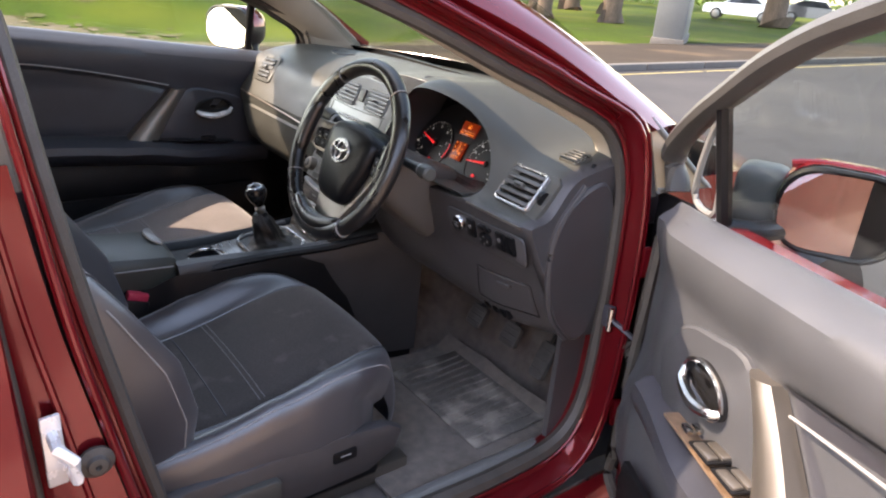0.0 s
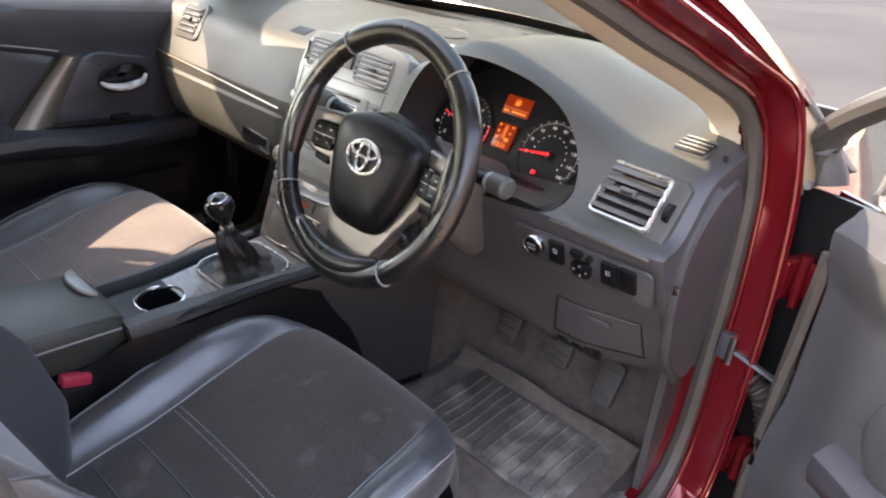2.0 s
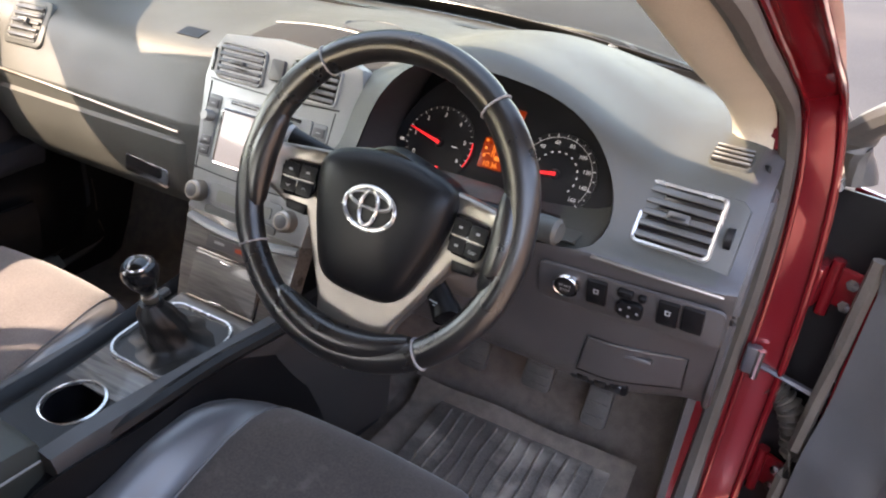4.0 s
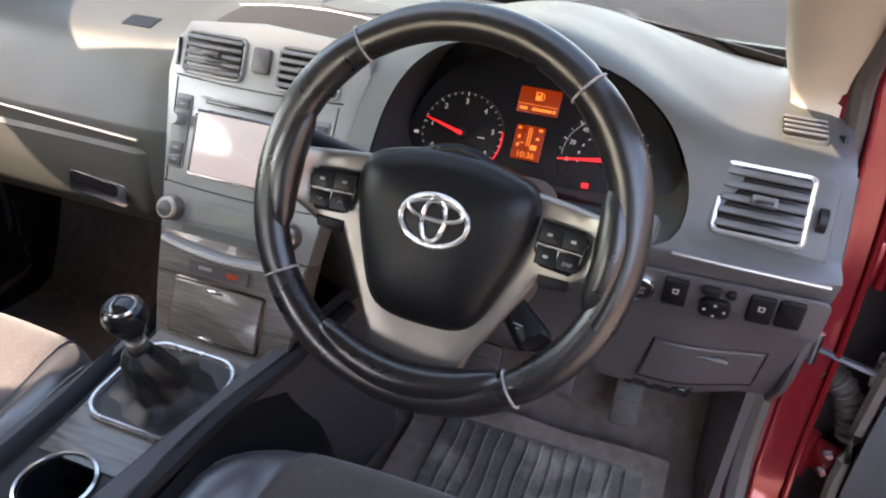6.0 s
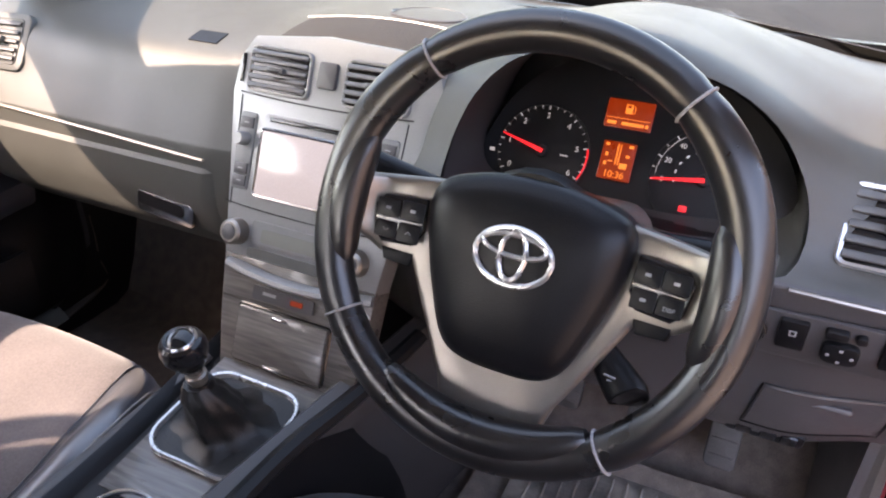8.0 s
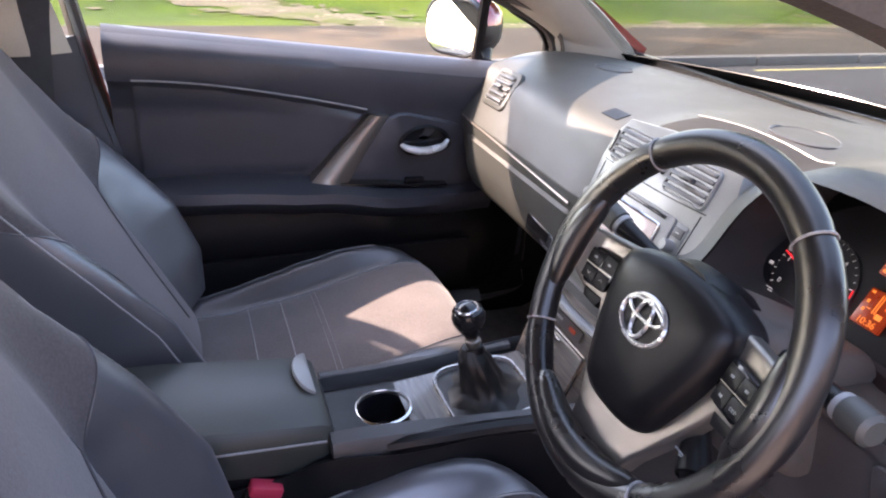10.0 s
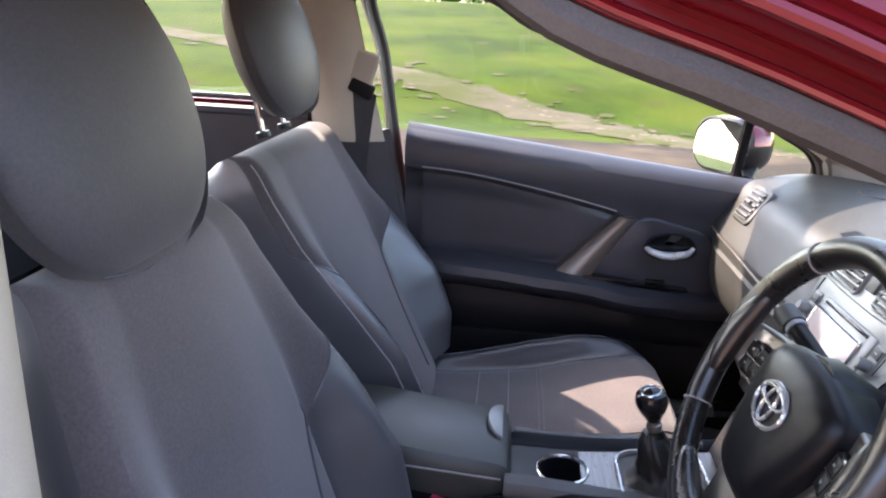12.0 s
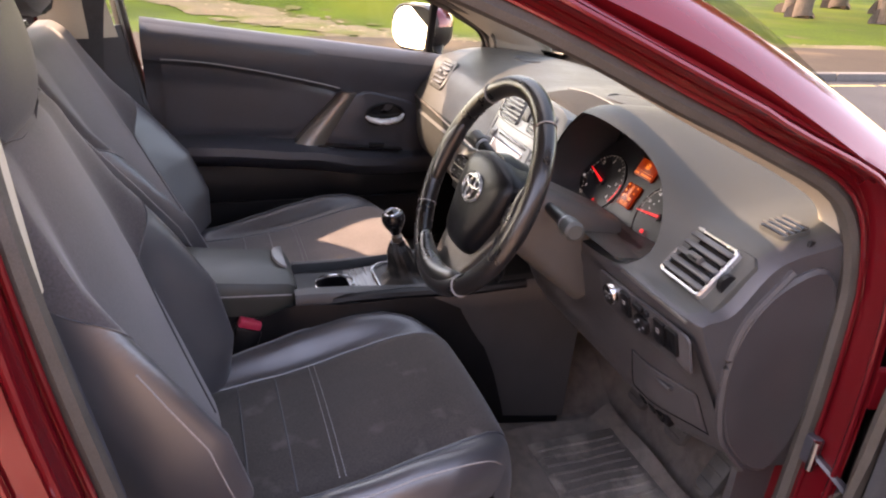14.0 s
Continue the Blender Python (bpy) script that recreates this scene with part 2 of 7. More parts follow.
def thing(name, at, label, category, group="", kind=""):
    ob = new(name)
    ob.location = at
    ob.empty_display_size = 0.05
    return tagged(ob, label, category, group, kind)


def loft(bm, rings, closed=True, caps=True, loop=False):
    vs = [[bm.verts.new(p) for p in r] for r in rings]
    n = len(rings[0])
    pairs = list(zip(vs, vs[1:])) + ([(vs[-1], vs[0])] if loop else [])
    for a, b in pairs:
        for i in range(n if closed else n - 1):
            j = (i + 1) % n
            bm.faces.new((a[i], a[j], b[j], b[i]))
    if caps and closed and not loop:
        bm.faces.new(vs[0][::-1])
        bm.faces.new(vs[-1])
    return bm


def grid(fn, nu, nv, u0=0.0, u1=1.0, v0=0.0, v1=1.0, thick=0.0):
    bm = bmesh.new()
    rows = [[Vector(fn(u0 + (u1 - u0) * i / nu, v0 + (v1 - v0) * j / nv)) for i in range(nu + 1)] for j in range(nv + 1)]
    loft(bm, rows, closed=False)
    if thick:
        bmesh.ops.recalc_face_normals(bm, faces=bm.faces)
        bmesh.ops.solidify(bm, geom=bm.faces[:], thickness=thick)
    return bm


def bevel(bm, w, seg=2, angle=30):
    es = [e for e in bm.edges if len(e.link_faces) == 2 and e.calc_face_angle(0) > radians(angle)]
    bmesh.ops.bevel(bm, geom=es, offset=w, segments=seg, affect="EDGES", profile=0.5, clamp_overlap=True)
    return bm


def box(sx, sy, sz, m=None, bev=0.0, seg=2):
    bm = bmesh.new()
    bmesh.ops.create_cube(bm, size=1)
    bmesh.ops.scale(bm, vec=(sx, sy, sz), verts=bm.verts)
    if bev:
        bevel(bm, bev, seg)
    if m is not None:
        bmesh.ops.transform(bm, matrix=m, verts=bm.verts)
    return bm


def prism(outline, h, m=None, bev=0.0, seg=2):
    bm = bmesh.new()
    loft(bm, [[Vector((x, y, z)) for x, y in outline] for z in (0, h)])
    if bev:
        bmesh.ops.recalc_face_normals(bm, faces=bm.faces)
        top = [e for e in bm.edges if all(v.co.z > h * 0.5 for v in e.verts)] if h > 0 else []
        bmesh.ops.bevel(bm, geom=top, offset=bev, segments=seg, affect="EDGES", profile=0.5, clamp_overlap=True)
    if m is not None:
        bmesh.ops.transform(bm, matrix=m, verts=bm.verts)
    return bm


def rounded(w, h, r, n=4, cx=0.0, cy=0.0):
    out = []
    for sx, sy, a0 in ((1, 1, 0), (-1, 1, 90), (-1, -1, 180), (1, -1, 270)):
        for k in range(n + 1):
            a = radians(a0 + 90 * k / n)
            out.append((cx + sx * (w / 2 - r) + r * math.cos(a), cy + sy * (h / 2 - r) + r * math.sin(a)))
    return out


def spline(pts, per=6, loop=False):
    """A smooth line through points (Catmull-Rom)."""
    p = [Vector(q) for q in pts]
    n, out = len(p), []
    for i in range(n if loop else n - 1):
        a, b, c, d = (p[(i - 1) % n] if loop or i else p[0] * 2 - p[1]), p[i], p[(i + 1) % n], (p[(i + 2) % n] if loop or i + 2 < n else p[-1] * 2 - p[-2])
        for k in range(per):
            t = k / per
            out.append(0.5 * (2 * b + (c - a) * t + (2 * a - 5 * b + 4 * c - d) * t * t + (3 * b - a - 3 * c + d) * t ** 3))
    if not loop:
        out.append(p[-1])
    return out


def tube(path, r, n=8, loop=False, flat=1.0, up=(0, 0, 1), bm=None, caps=True):
    """A round or flattened bar along a line; r may be a number or a function of 0..1."""
    bm = bm or bmesh.new()
    m, rings = len(path), []
    for i, p in enumerate(path):
        a = path[(i - 1) % m] if loop or i else path[0]
        b = path[(i + 1) % m] if loop or i + 1 < m else path[-1]
        t = (Vector(b) - Vector(a)).normalized()
        u = Vector(up)
        s = t.cross(u)
        s = s.normalized() if s.length > 1e-4 else t.orthogonal().normalized()
        w = s.cross(t)
        rad = r(i / max(1, m - 1)) if callable(r) else r
        rings.append([Vector(p) + s * rad * math.cos(2 * math.pi * k / n) + w * rad * flat * math.sin(2 * math.pi * k / n) for k in range(n)])
    return loft(bm, rings, loop=loop, caps=caps)


def lathe(profile, m=None, n=24, sx=1.0, sy=1.0):
    bm = bmesh.new()
    loft(bm, [[Vector((max(r, 1e-4) * sx * math.cos(2 * math.pi * k / n), max(r, 1e-4) * sy * math.sin(2 * math.pi * k / n), z)) for k in range(n)] for r, z in profile])
    if m is not None:
        bmesh.ops.transform(bm, matrix=m, verts=bm.verts)
    return bm


def torus(profile, m, n=24):
    """A ring turned from a closed profile, open in the middle."""
    bm = bmesh.new()
    loft(bm, [[Vector((r * math.cos(2 * math.pi * k / n), r * math.sin(2 * math.pi * k / n), z)) for k in range(n)] for r, z in profile], loop=True)
    bmesh.ops.transform(bm, matrix=m, verts=bm.verts)
    bmesh.ops.recalc_face_normals(bm, faces=bm.faces)
    return bm


def axes(at, x, y):
    """A pose from a place and two directions."""
    x, y = Vector(x).normalized(), Vector(y)
    z = x.cross(y).normalized()
    y = z.cross(x)
    return Matrix(((x.x, y.x, z.x, at[0]), (x.y, y.y, z.y, at[1]), (x.z, y.z, z.z, at[2]), (0, 0, 0, 1)))


def cut(ob, cutter):
    """Takes the closed bmesh cutter out of ob's mesh for good."""
    me = bpy.data.meshes.new("cutter")
    bmesh.ops.recalc_face_normals(cutter, faces=cutter.faces)
    cutter.to_mesh(me)
    cutter.free()
    tool = new("cutter", me)
    mod = ob.modifiers.new("cut", "BOOLEAN")
    mod.operation, mod.object, mod.solver = "DIFFERENCE", tool, "EXACT"
    made = bpy.data.meshes.new_from_object(ob.evaluated_get(bpy.context.evaluated_depsgraph_get()))
    ob.modifiers.clear()
    ob.data = made
    bpy.data.objects.remove(tool)
    for p in made.polygons:
        p.use_smooth = True
    made.set_sharp_from_angle(angle=radians(40))


def words(text, size, m, mat, parent, name="print", align="CENTER"):
    """Flat lettering in the built-in font, as a mesh."""
    cu = bpy.data.curves.new(name, "FONT")
    cu.body, cu.size, cu.align_x, cu.align_y, cu.extrude = text, size, align, "CENTER", 0.0002
    tmp = new(name, cu)
    me = bpy.data.meshes.new_from_object(tmp.evaluated_get(bpy.context.evaluated_depsgraph_get()))
    bpy.data.objects.remove(tmp)
    me.transform(m)
    me.materials.clear()
    me.materials.append(mat)
    ob = new(name, me)
    ob.parent = parent
    ob.matrix_parent_inverse = Matrix.Translation(parent.location).inverted() if parent.type == "EMPTY" else Matrix.Identity(4)
    return ob


def smooth01(a, b, x):
    t = max(0.0, min(1.0, (x - a) / (b - a)))
    return t * t * (3 - 2 * t)


def bump01(x, c, w):
    """A soft hill of height 1 and half width w."""
    t = abs(x - c) / w
    return 0.0 if t >= 1 else (1 - t * t) ** 1.5


# ---- ground, road, verge ----
def lie(x, y):
    """Height of the ground: the road's crossfall, and a grass bank beyond the footway."""
    z = 0.054 * (x - 0.37)
    if x < -14:
        z += 0.16 * (-14 - x) * (1 - smooth01(2, 16, y)) * smooth01(-14, -20, x) if x > -45 else 0.16 * 31 * (1 - smooth01(2, 16, y))
        z += 0.03 * (-14 - max(x, -80)) * smooth01(2, 16, y)
    return z


def strip(xs, ys, lift=0.0):
    bm = bmesh.new()
    up = lift if isinstance(lift, (list, tuple)) else [lift] * len(xs)
    loft(bm, [[Vector((x, y, lie(x, y) + e)) for x, e in zip(xs, up)] for y in ys], closed=False)
    return bm


ys_near = [-900, -400, -150, -80] + list(range(-60, 101, 2)) + [120, 160, 250, 450, 900]
xs_far = [-900, -500, -250, -120, -80, -60, -50] + [-46 + 0.8 * k for k in range(40)] + [-14, -13, -12, -10, -7, -4, 0, 4, 8, 30, 120, 900]
ground = part("ground", strip(xs_far, ys_near, -0.02), GRASS, None, smooth=180)
tagged(ground, "mown green grass sloping up beyond the road", "ground", kind="structure")
road = part("road", strip([-7.0, -5, -3, -1, 1, 3, 5], ys_near, 0.0), ASPHALT, None, smooth=180)
tagged(road, "sunlit grey asphalt road with worn pale patches", "road", kind="structure")
pavement = part("pavement", strip([-12.5, -12.0, -11, -9, -7.15], ys_near, [0.0, 0.03, 0.05, 0.08, 0.10]), PAVING, None, smooth=180)
tagged(pavement, "dusty footway with dry leaves and soil along the verge", "pavement", kind="structure")
for k in range(44):
    y = -30 + k * 1.8
    part("kerb_stone", box(0.15, 1.78, 0.2, Matrix.Translation((-7.07, y, lie(-7.07, y) + 0.02)), 0.015), KERB, pavement)
bm = bmesh.new()
for k in range(11):
    y = 6.5 + k * 2.6
    loft(bm, [[Vector((x, yy, lie(x, yy) + 0.004)) for x in (-6.62, -6.52)] for yy in (y, y + 2.5)], closed=False)
part("road_marking", bm, YELLOW, road)
footway = part("footway", strip([1.25, 2.0, 3.2, 4, 5.2], ys_near, 0.03), PINKPAVE, None, smooth=180)
tagged(footway, "warm-toned paved footway beside the parked car", "pavement", kind="structure")
# Unseen wall, added for warm bounce and for reflections in the red paint.
wall = part("unseen_fill_wall", grid(lambda u, v: Vector((5.2, -40 + 90 * u, 0.2 + 2.4 * v)), 6, 4, thick=0.3), FILL_BRICK, None)
tagged(wall, "unseen plain wall added to bounce warm light onto the car", "wall", kind="structure")
# worn soil path beside the footway
mid = spline([(-30, -22, 0), (-24, -10.5, 0), (-20.5, -4.8, 0), (-18.9, -2.4, 0), (-17.4, -0.4, 0), (-15.4, 1.7, 0), (-13.4, 3.0, 0), (-12.2, 4.2, 0), (-12.1, 9.0, 0), (-12.3, 16.0, 0)], 30)
bm = bmesh.new()
rows = []
for k, q in enumerate(mid):
    d = (mid[min(k + 1, len(mid) - 1)] - mid[max(k - 1, 0)]).normalized()
    sd = Vector((-d.y, d.x, 0))
    wl, wr = (0.75 + 0.45 * noise.noise(Vector((k * 0.12, e_, 3))) + 0.10 * noise.noise(Vector((k * 0.9, e_, 8))) for e_ in (0, 5))
    row = [q + sd * (wl + (-wl - wr) * w) for w in (0, 0.2, 0.4, 0.6, 0.8, 1)]
    for w, p in enumerate(row):
        p.z = lie(p.x, p.y) + (0.035 if 0 < w < 5 else 0.0)
    rows.append(row)
loft(bm, rows, closed=False)
rg = random.Random(31)
for _ in range(260):
    q = rg.choice(mid) + Vector((rg.gauss(0, 1.0), rg.gauss(0, 1.0), 0))
    a, rr = rg.random() * 6.28, 0.06 + 0.20 * rg.random() ** 2
    bm.faces.new([bm.verts.new((p.x, p.y, lie(p.x, p.y) + 0.010)) for p in [q + Vector((math.cos(a + 0.571 * k), math.sin(a + 0.571 * k), 0)) * rr * (0.6 + 0.8 * rg.random()) for k in range(11)]])
soil = part("soil_path", bm, SOIL, None)
tagged(soil, "bare pale brown soil path worn across the grass", "path", kind="structure")
rg = random.Random(77)
bm = bmesh.new()
for _ in range(110):
    q = rg.choice(mid) + Vector((rg.gauss(0, 0.45), rg.gauss(0, 0.45), 0))
    a, rr = rg.random() * 6.28, 0.02 + 0.045 * rg.random() ** 2
    ring_ = [Vector((q.x + rr * math.cos(a + 1.047 * k) * (0.7 + 0.6 * rg.random()), q.y + 1.6 * rr * math.sin(a + 1.047 * k) * (0.7 + 0.6 * rg.random()), 0)) for k in range(6)]
    z0_ = lie(q.x, q.y) + 0.035
    top_ = bm.verts.new((q.x, q.y, z0_ + 0.02))
    vs_ = [bm.verts.new((p.x, p.y, z0_)) for p in ring_]
    for k in range(6):
        bm.faces.new((vs_[k], vs_[(k + 1) % 6], top_))
tagged(part("pebbles", bm, PALESTONE, None, smooth=180), "pale stones and dry leaves scattered on the soil path", "pebbles", kind="stuff")


# ---- distance: street cabinet, trees, parked cars ----
def street_cabinet(x, y):
    z = lie(x, y)
    cab = thing("street_cabinet", (x, y, z), "tall grey painted metal street cabinet on the grass verge", "street cabinet")
    m = pose(x, y, z, 0, 0, -57)
    part("plinth", box(3.4, 0.95, 0.25, m @ pose(0, 0, 0.1), 0.02), KERB, cab)
    body = part("body", box(3.3, 0.85, 2.6, m @ pose(0, 0, 1.5), 0.03), BOXGREY, cab)
    for dx in (-1.08, 0.0, 1.08):
        part("door", box(1.05, 0.03, 2.4, m @ pose(dx, -0.43, 1.5), 0.01), BOXGREY, body)


def leafy(bm, c, r, count, rg, size=0.22):
    for _ in range(count):
        d = Vector((rg.gauss(0, 1), rg.gauss(0, 1), rg.gauss(0, 0.8))).normalized() * r * (0.45 + 0.55 * rg.random())
        p = Vector(c) + d
        u = Vector((rg.gauss(0, 1), rg.gauss(0, 1), rg.gauss(0, 1))).normalized()
        v = u.orthogonal().normalized()
        s = size * (0.6 + 0.8 * rg.random())
        bm.faces.new([bm.verts.new(q) for q in (p - u * s, p + v * s * 0.55, p + u * s, p - v * s * 0.55)])


def tree(x, y, h, seed, girth=0.42):
    rg = random.Random(seed)
    z = lie(x, y) - 0.1
    t = thing("tree", (x, y, z), "broadleaf tree with a thick brown trunk on the grass", "tree", "trees on the verge")
    trunk_path = spline([(x, y, z), (x + 0.05, y, z + 0.5), (x + 0.1 * rg.random(), y + 0.1, z + h * 0.3), (x + 0.3 * rg.random(), y, z + h * 0.6)], 4)
    trunk = part("trunk", tube(trunk_path, lambda s: girth * (1 - 0.55 * s) * (1 + 0.7 * max(0, 0.12 - s) / 0.12), 12, up=(1, 0, 0)), BARK, t)
    crown = bmesh.new()
    for k in range(7):
        a = 6.283 * k / 7 + rg.random()
        e = Vector((x + math.cos(a) * h * 0.25, y + math.sin(a) * h * 0.25, z + h * (0.55 + 0.3 * rg.random())))
        part("limb", tube(spline([trunk_path[-1 - k % 3], trunk_path[-1].lerp(e, 0.5) + Vector((0, 0, 0.3)), e], 3), lambda s: girth * 0.3 * (1 - 0.8 * s), 6), BARK, trunk)
        leafy(crown, e, h * 0.19, 520, rg, 0.36)
    leafy(crown, (x, y, z + h * 0.8), h * 0.24, 800, rg, 0.36)
    part("crown", crown, LEAF, t, smooth=180)


def hedge(x0, x1, y, h, seed):
    rg = random.Random(seed)
    bm = bmesh.new()
    n = int(abs(x1 - x0) / 0.9)
    for k in range(n):
        x = x0 + (x1 - x0) * k / n
        leafy(bm, (x, y + rg.gauss(0, 0.4), lie(x, y) + h * 0.5), h * 0.62, 130, rg, 0.2)
    ob = part("hedge", bm, LEAF, None, smooth=180)
    tagged(ob, "dense sunlit green hedge behind the grass", "hedge", kind="stuff")


street_cabinet(-12.9, 19.1)
# Unseen crowns are made tall to block the sky mirrored in the driver's pillar.
for tx, ty, th, sd, g in ((-22.2, 22.5, 20, 1, 0.42), (-20.5, 25.0, 21, 2, 0.45), (-19.9, 37.0, 24, 3, 0.72), (-24.6, 24.2, 19, 6, 0.42), (-29.3, 31.6, 20, 4, 0.55), (-26.3, 31.4, 21, 8, 0.5), (-46, 6, 12, 5, 0.6), (-42, 44, 13, 7, 0.6)):
    tree(tx, ty, th, sd, g)
hedge(-31, -19, 66, 3.2, 8)
hedge(-70, -36, 58, 3.5, 9)
bm_h = bmesh.new()
rg = random.Random(21)
for k in range(60):
    yy = -40 + k * 1.3
    leafy(bm_h, (-58, yy, lie(-58, yy) + 1.3), 2.0, 90, rg, 0.35)
tagged(part("hedge", bm_h, LEAF, None, smooth=180), "dark green hedge along the top of the bank", "hedge", kind="stuff")


def parked_car(x, y, turn, paint, label):
    z = lie(x, y)
    car = thing("parked_car", (x, y, z), label, "car", "cars parked beyond the trees")
    m = pose(x, y, z, 0, 0, turn)
    side = [(-2.1, 0.35), (-2.12, 0.62), (-1.95, 0.85), (-1.0, 0.95), (-0.45, 1.38), (0.75, 1.42), (1.5, 1.02), (2.05, 0.92), (2.1, 0.5), (2.05, 0.33)]
    rings = []
    for yy, k in ((-0.86, 0.93), (-0.8, 1.0), (-0.4, 1.02), (0.4, 1.02), (0.8, 1.0), (0.86, 0.93)):
        rings.append([m @ Vector((px * (0.98 if abs(yy) > 0.82 else 1), yy * (0.82 if pz > 1.2 else 1), pz * k if pz > 1.2 else pz)) for px, pz in side])
    body = part("body", bevel(loft(bmesh.new(), rings), 0.03, 2, 25), paint, car)
    for sy in (-1, 1):
        win = [(-0.85, 0.98), (-0.42, 1.30), (0.68, 1.33), (1.25, 1.0)]
        q = bmesh.new()
        loft(q, [[m @ Vector((px, sy * (0.795 if pz < 1.1 else 0.72) + sy * d, pz)) for px, pz in win] for d in (0.0, 0.06)])
        part("side_window", q, DARKGLASS, body)
        for wx in (-1.32, 1.32):
            wm = m @ pose(wx, sy * 0.80, 0.32, 90)
            wheel = part("wheel", lathe([(0.1, -0.1), (0.31, -0.1), (0.325, -0.06), (0.325, 0.06), (0.31, 0.1), (0.1, 0.1)], wm, 20), TYRE, car)
            part("rim", lathe([(0.02, -0.112), (0.2, -0.112), (0.22, -0.1), (0.22, 0.1), (0.2, 0.112), (0.02, 0.112)], wm, 16), SILVER, wheel)
    part("headlamp", box(0.08, 0.35, 0.14, m @ pose(-2.06, -0.55, 0.72), 0.03), CHROME, body)
    part("windscreen", grid(lambda u, v: m @ Vector((-0.98 + 0.5 * v, (u - 0.5) * (1.45 - 0.15 * v), 0.975 + 0.40 * v)), 4, 2, thick=0.02), DARKGLASS, body)


parked_car(-24.2, 40.8, 28, WHITECAR, "silver-white hatchback parked beyond the trees")
parked_car(-23.2, 47.6, 205, DARKCAR, "dark grey car parked facing the other way")
parked_car(-20.0, 52.0, 200, WHITECAR, "white car parked beyond the hedge")

# ---- the red car: shell ----
car = thing("red_car", (0, 0, 0), "dark red metallic saloon car with the driver's door open", "car")

# driver's door opening: rubber seal line (inner) and painted flange (outer), from the windscreen foot round by the sill
SEAL = [(0.725, 0.352, 1.025), (0.742, 0.392, 0.93), (0.75, 0.397, 0.80), (0.75, 0.400, 0.645), (0.75, 0.389, 0.455), (0.75, 0.323, 0.363), (0.75, 0.168, 0.342),
        (0.75, -0.03, 0.345), (0.75, -0.30, 0.35), (0.75, -0.44, 0.42), (0.745, -0.484, 0.594), (0.742, -0.522, 0.78), (0.738, -0.545, 0.90), (0.730, -0.569, 1.05), (0.70, -0.588, 1.20),
        (0.655, -0.615, 1.345), (0.616, -0.51, 1.378), (0.612, -0.345, 1.334), (0.629, -0.255, 1.279), (0.650, -0.155, 1.246), (0.675, -0.02, 1.195), (0.692, 0.11, 1.138), (0.708, 0.235, 1.086)]
OUTER = [(0.775, 0.385, 1.055), (0.80, 0.402, 0.95), (0.815, 0.402, 0.82), (0.822, 0.395, 0.645), (0.822, 0.378, 0.44), (0.82, 0.315, 0.335), (0.82, 0.168, 0.312),
         (0.82, -0.03, 0.315), (0.82, -0.31, 0.325), (0.815, -0.47, 0.40), (0.800, -0.515, 0.594), (0.792, -0.552, 0.78), (0.786, -0.573, 0.90), (0.776, -0.592, 1.06), (0.745, -0.612, 1.21),
         (0.695, -0.650, 1.375), (0.655, -0.52, 1.420), (0.648, -0.345, 1.374), (0.665, -0.245, 1.328), (0.688, -0.135, 1.286), (0.715, 0.0, 1.228), (0.733, 0.125, 1.176), (0.752, 0.255, 1.12)]


def side_frame(sx):
    """One side's door opening, painted metal with a rubber seal."""
    on = 0.0 if sx > 0 else 0.09
    f = lambda p: Vector((sx * p[0], p[1] + on * smooth01(-0.35, 0.15, p[1]) * smooth01(0.75, 0.93, p[2]), p[2]))
    a, b = [f(p) for p in spline(SEAL, 4, True)], [f(p) for p in spline(OUTER, 4, True)]
    rings = []
    for p, q in zip(a, b):
        d = (q - p)
        out = Vector((sx, 0, 0))
        rings.append([p - out * 0.01, p + d * 0.1 + out * 0.004, p + d * 0.35 + out * 0.0, p + d * 0.5 - out * 0.008, p + d * 0.62 + out * 0.004, p + d * 0.92 + out * 0.012, p + d * 1.04 + out * 0.003, p + d * 1.06 - out * 0.03, p + d * 0.2 - out * 0.05])
    part("door_opening_frame", loft(bmesh.new(), rings, loop=True), RED if sx > 0 else RUBBER, car, "glossy dark red painted door opening" if sx > 0 else "dark door opening trim")
    if sx > 0:
        for e_, o_, r_ in ((0.30, 0.004, 0.0035), (0.80, 0.014, 0.0045)):
            part("flange_bead", tube([p.lerp(q, e_) + Vector((o_, 0, 0)) + (Vector((0, -0.006, 0)) if p.y > 0.2 else Vector((0, 0, 0))) for p, q in zip(a, b)], r_, 8, True, up=(1, 0, 0)), RED, car, "pressed red flange round the door opening")
    part("door_seal", tube([p + Vector((sx * 0.004, 0, 0)) for p in a], lambda s_: 0.0125 + (0.007 * bump01(s_, 0.27, 0.17) if sx > 0 else 0), 8, True, up=(1, 0, 0)), RUBBER, car, "black rubber door seal")


side_frame(1)
side_frame(-1)


def body_patch(name, pts_a, pts_b, bulge, mat, label="", thick=0.02, parent=None):
    """A curved sheet between two lines, bowed outwards by a vector."""
    a, b = spline(pts_a, 6), spline(pts_b, 6)
    n = len(a) - 1
    w = Vector(bulge)
    return part(name, grid(lambda u, v: a[round(u * n)].lerp(b[round(u * n)], v) + w * math.sin(math.pi * v), n, 8, thick=thick), mat, parent or car, label)


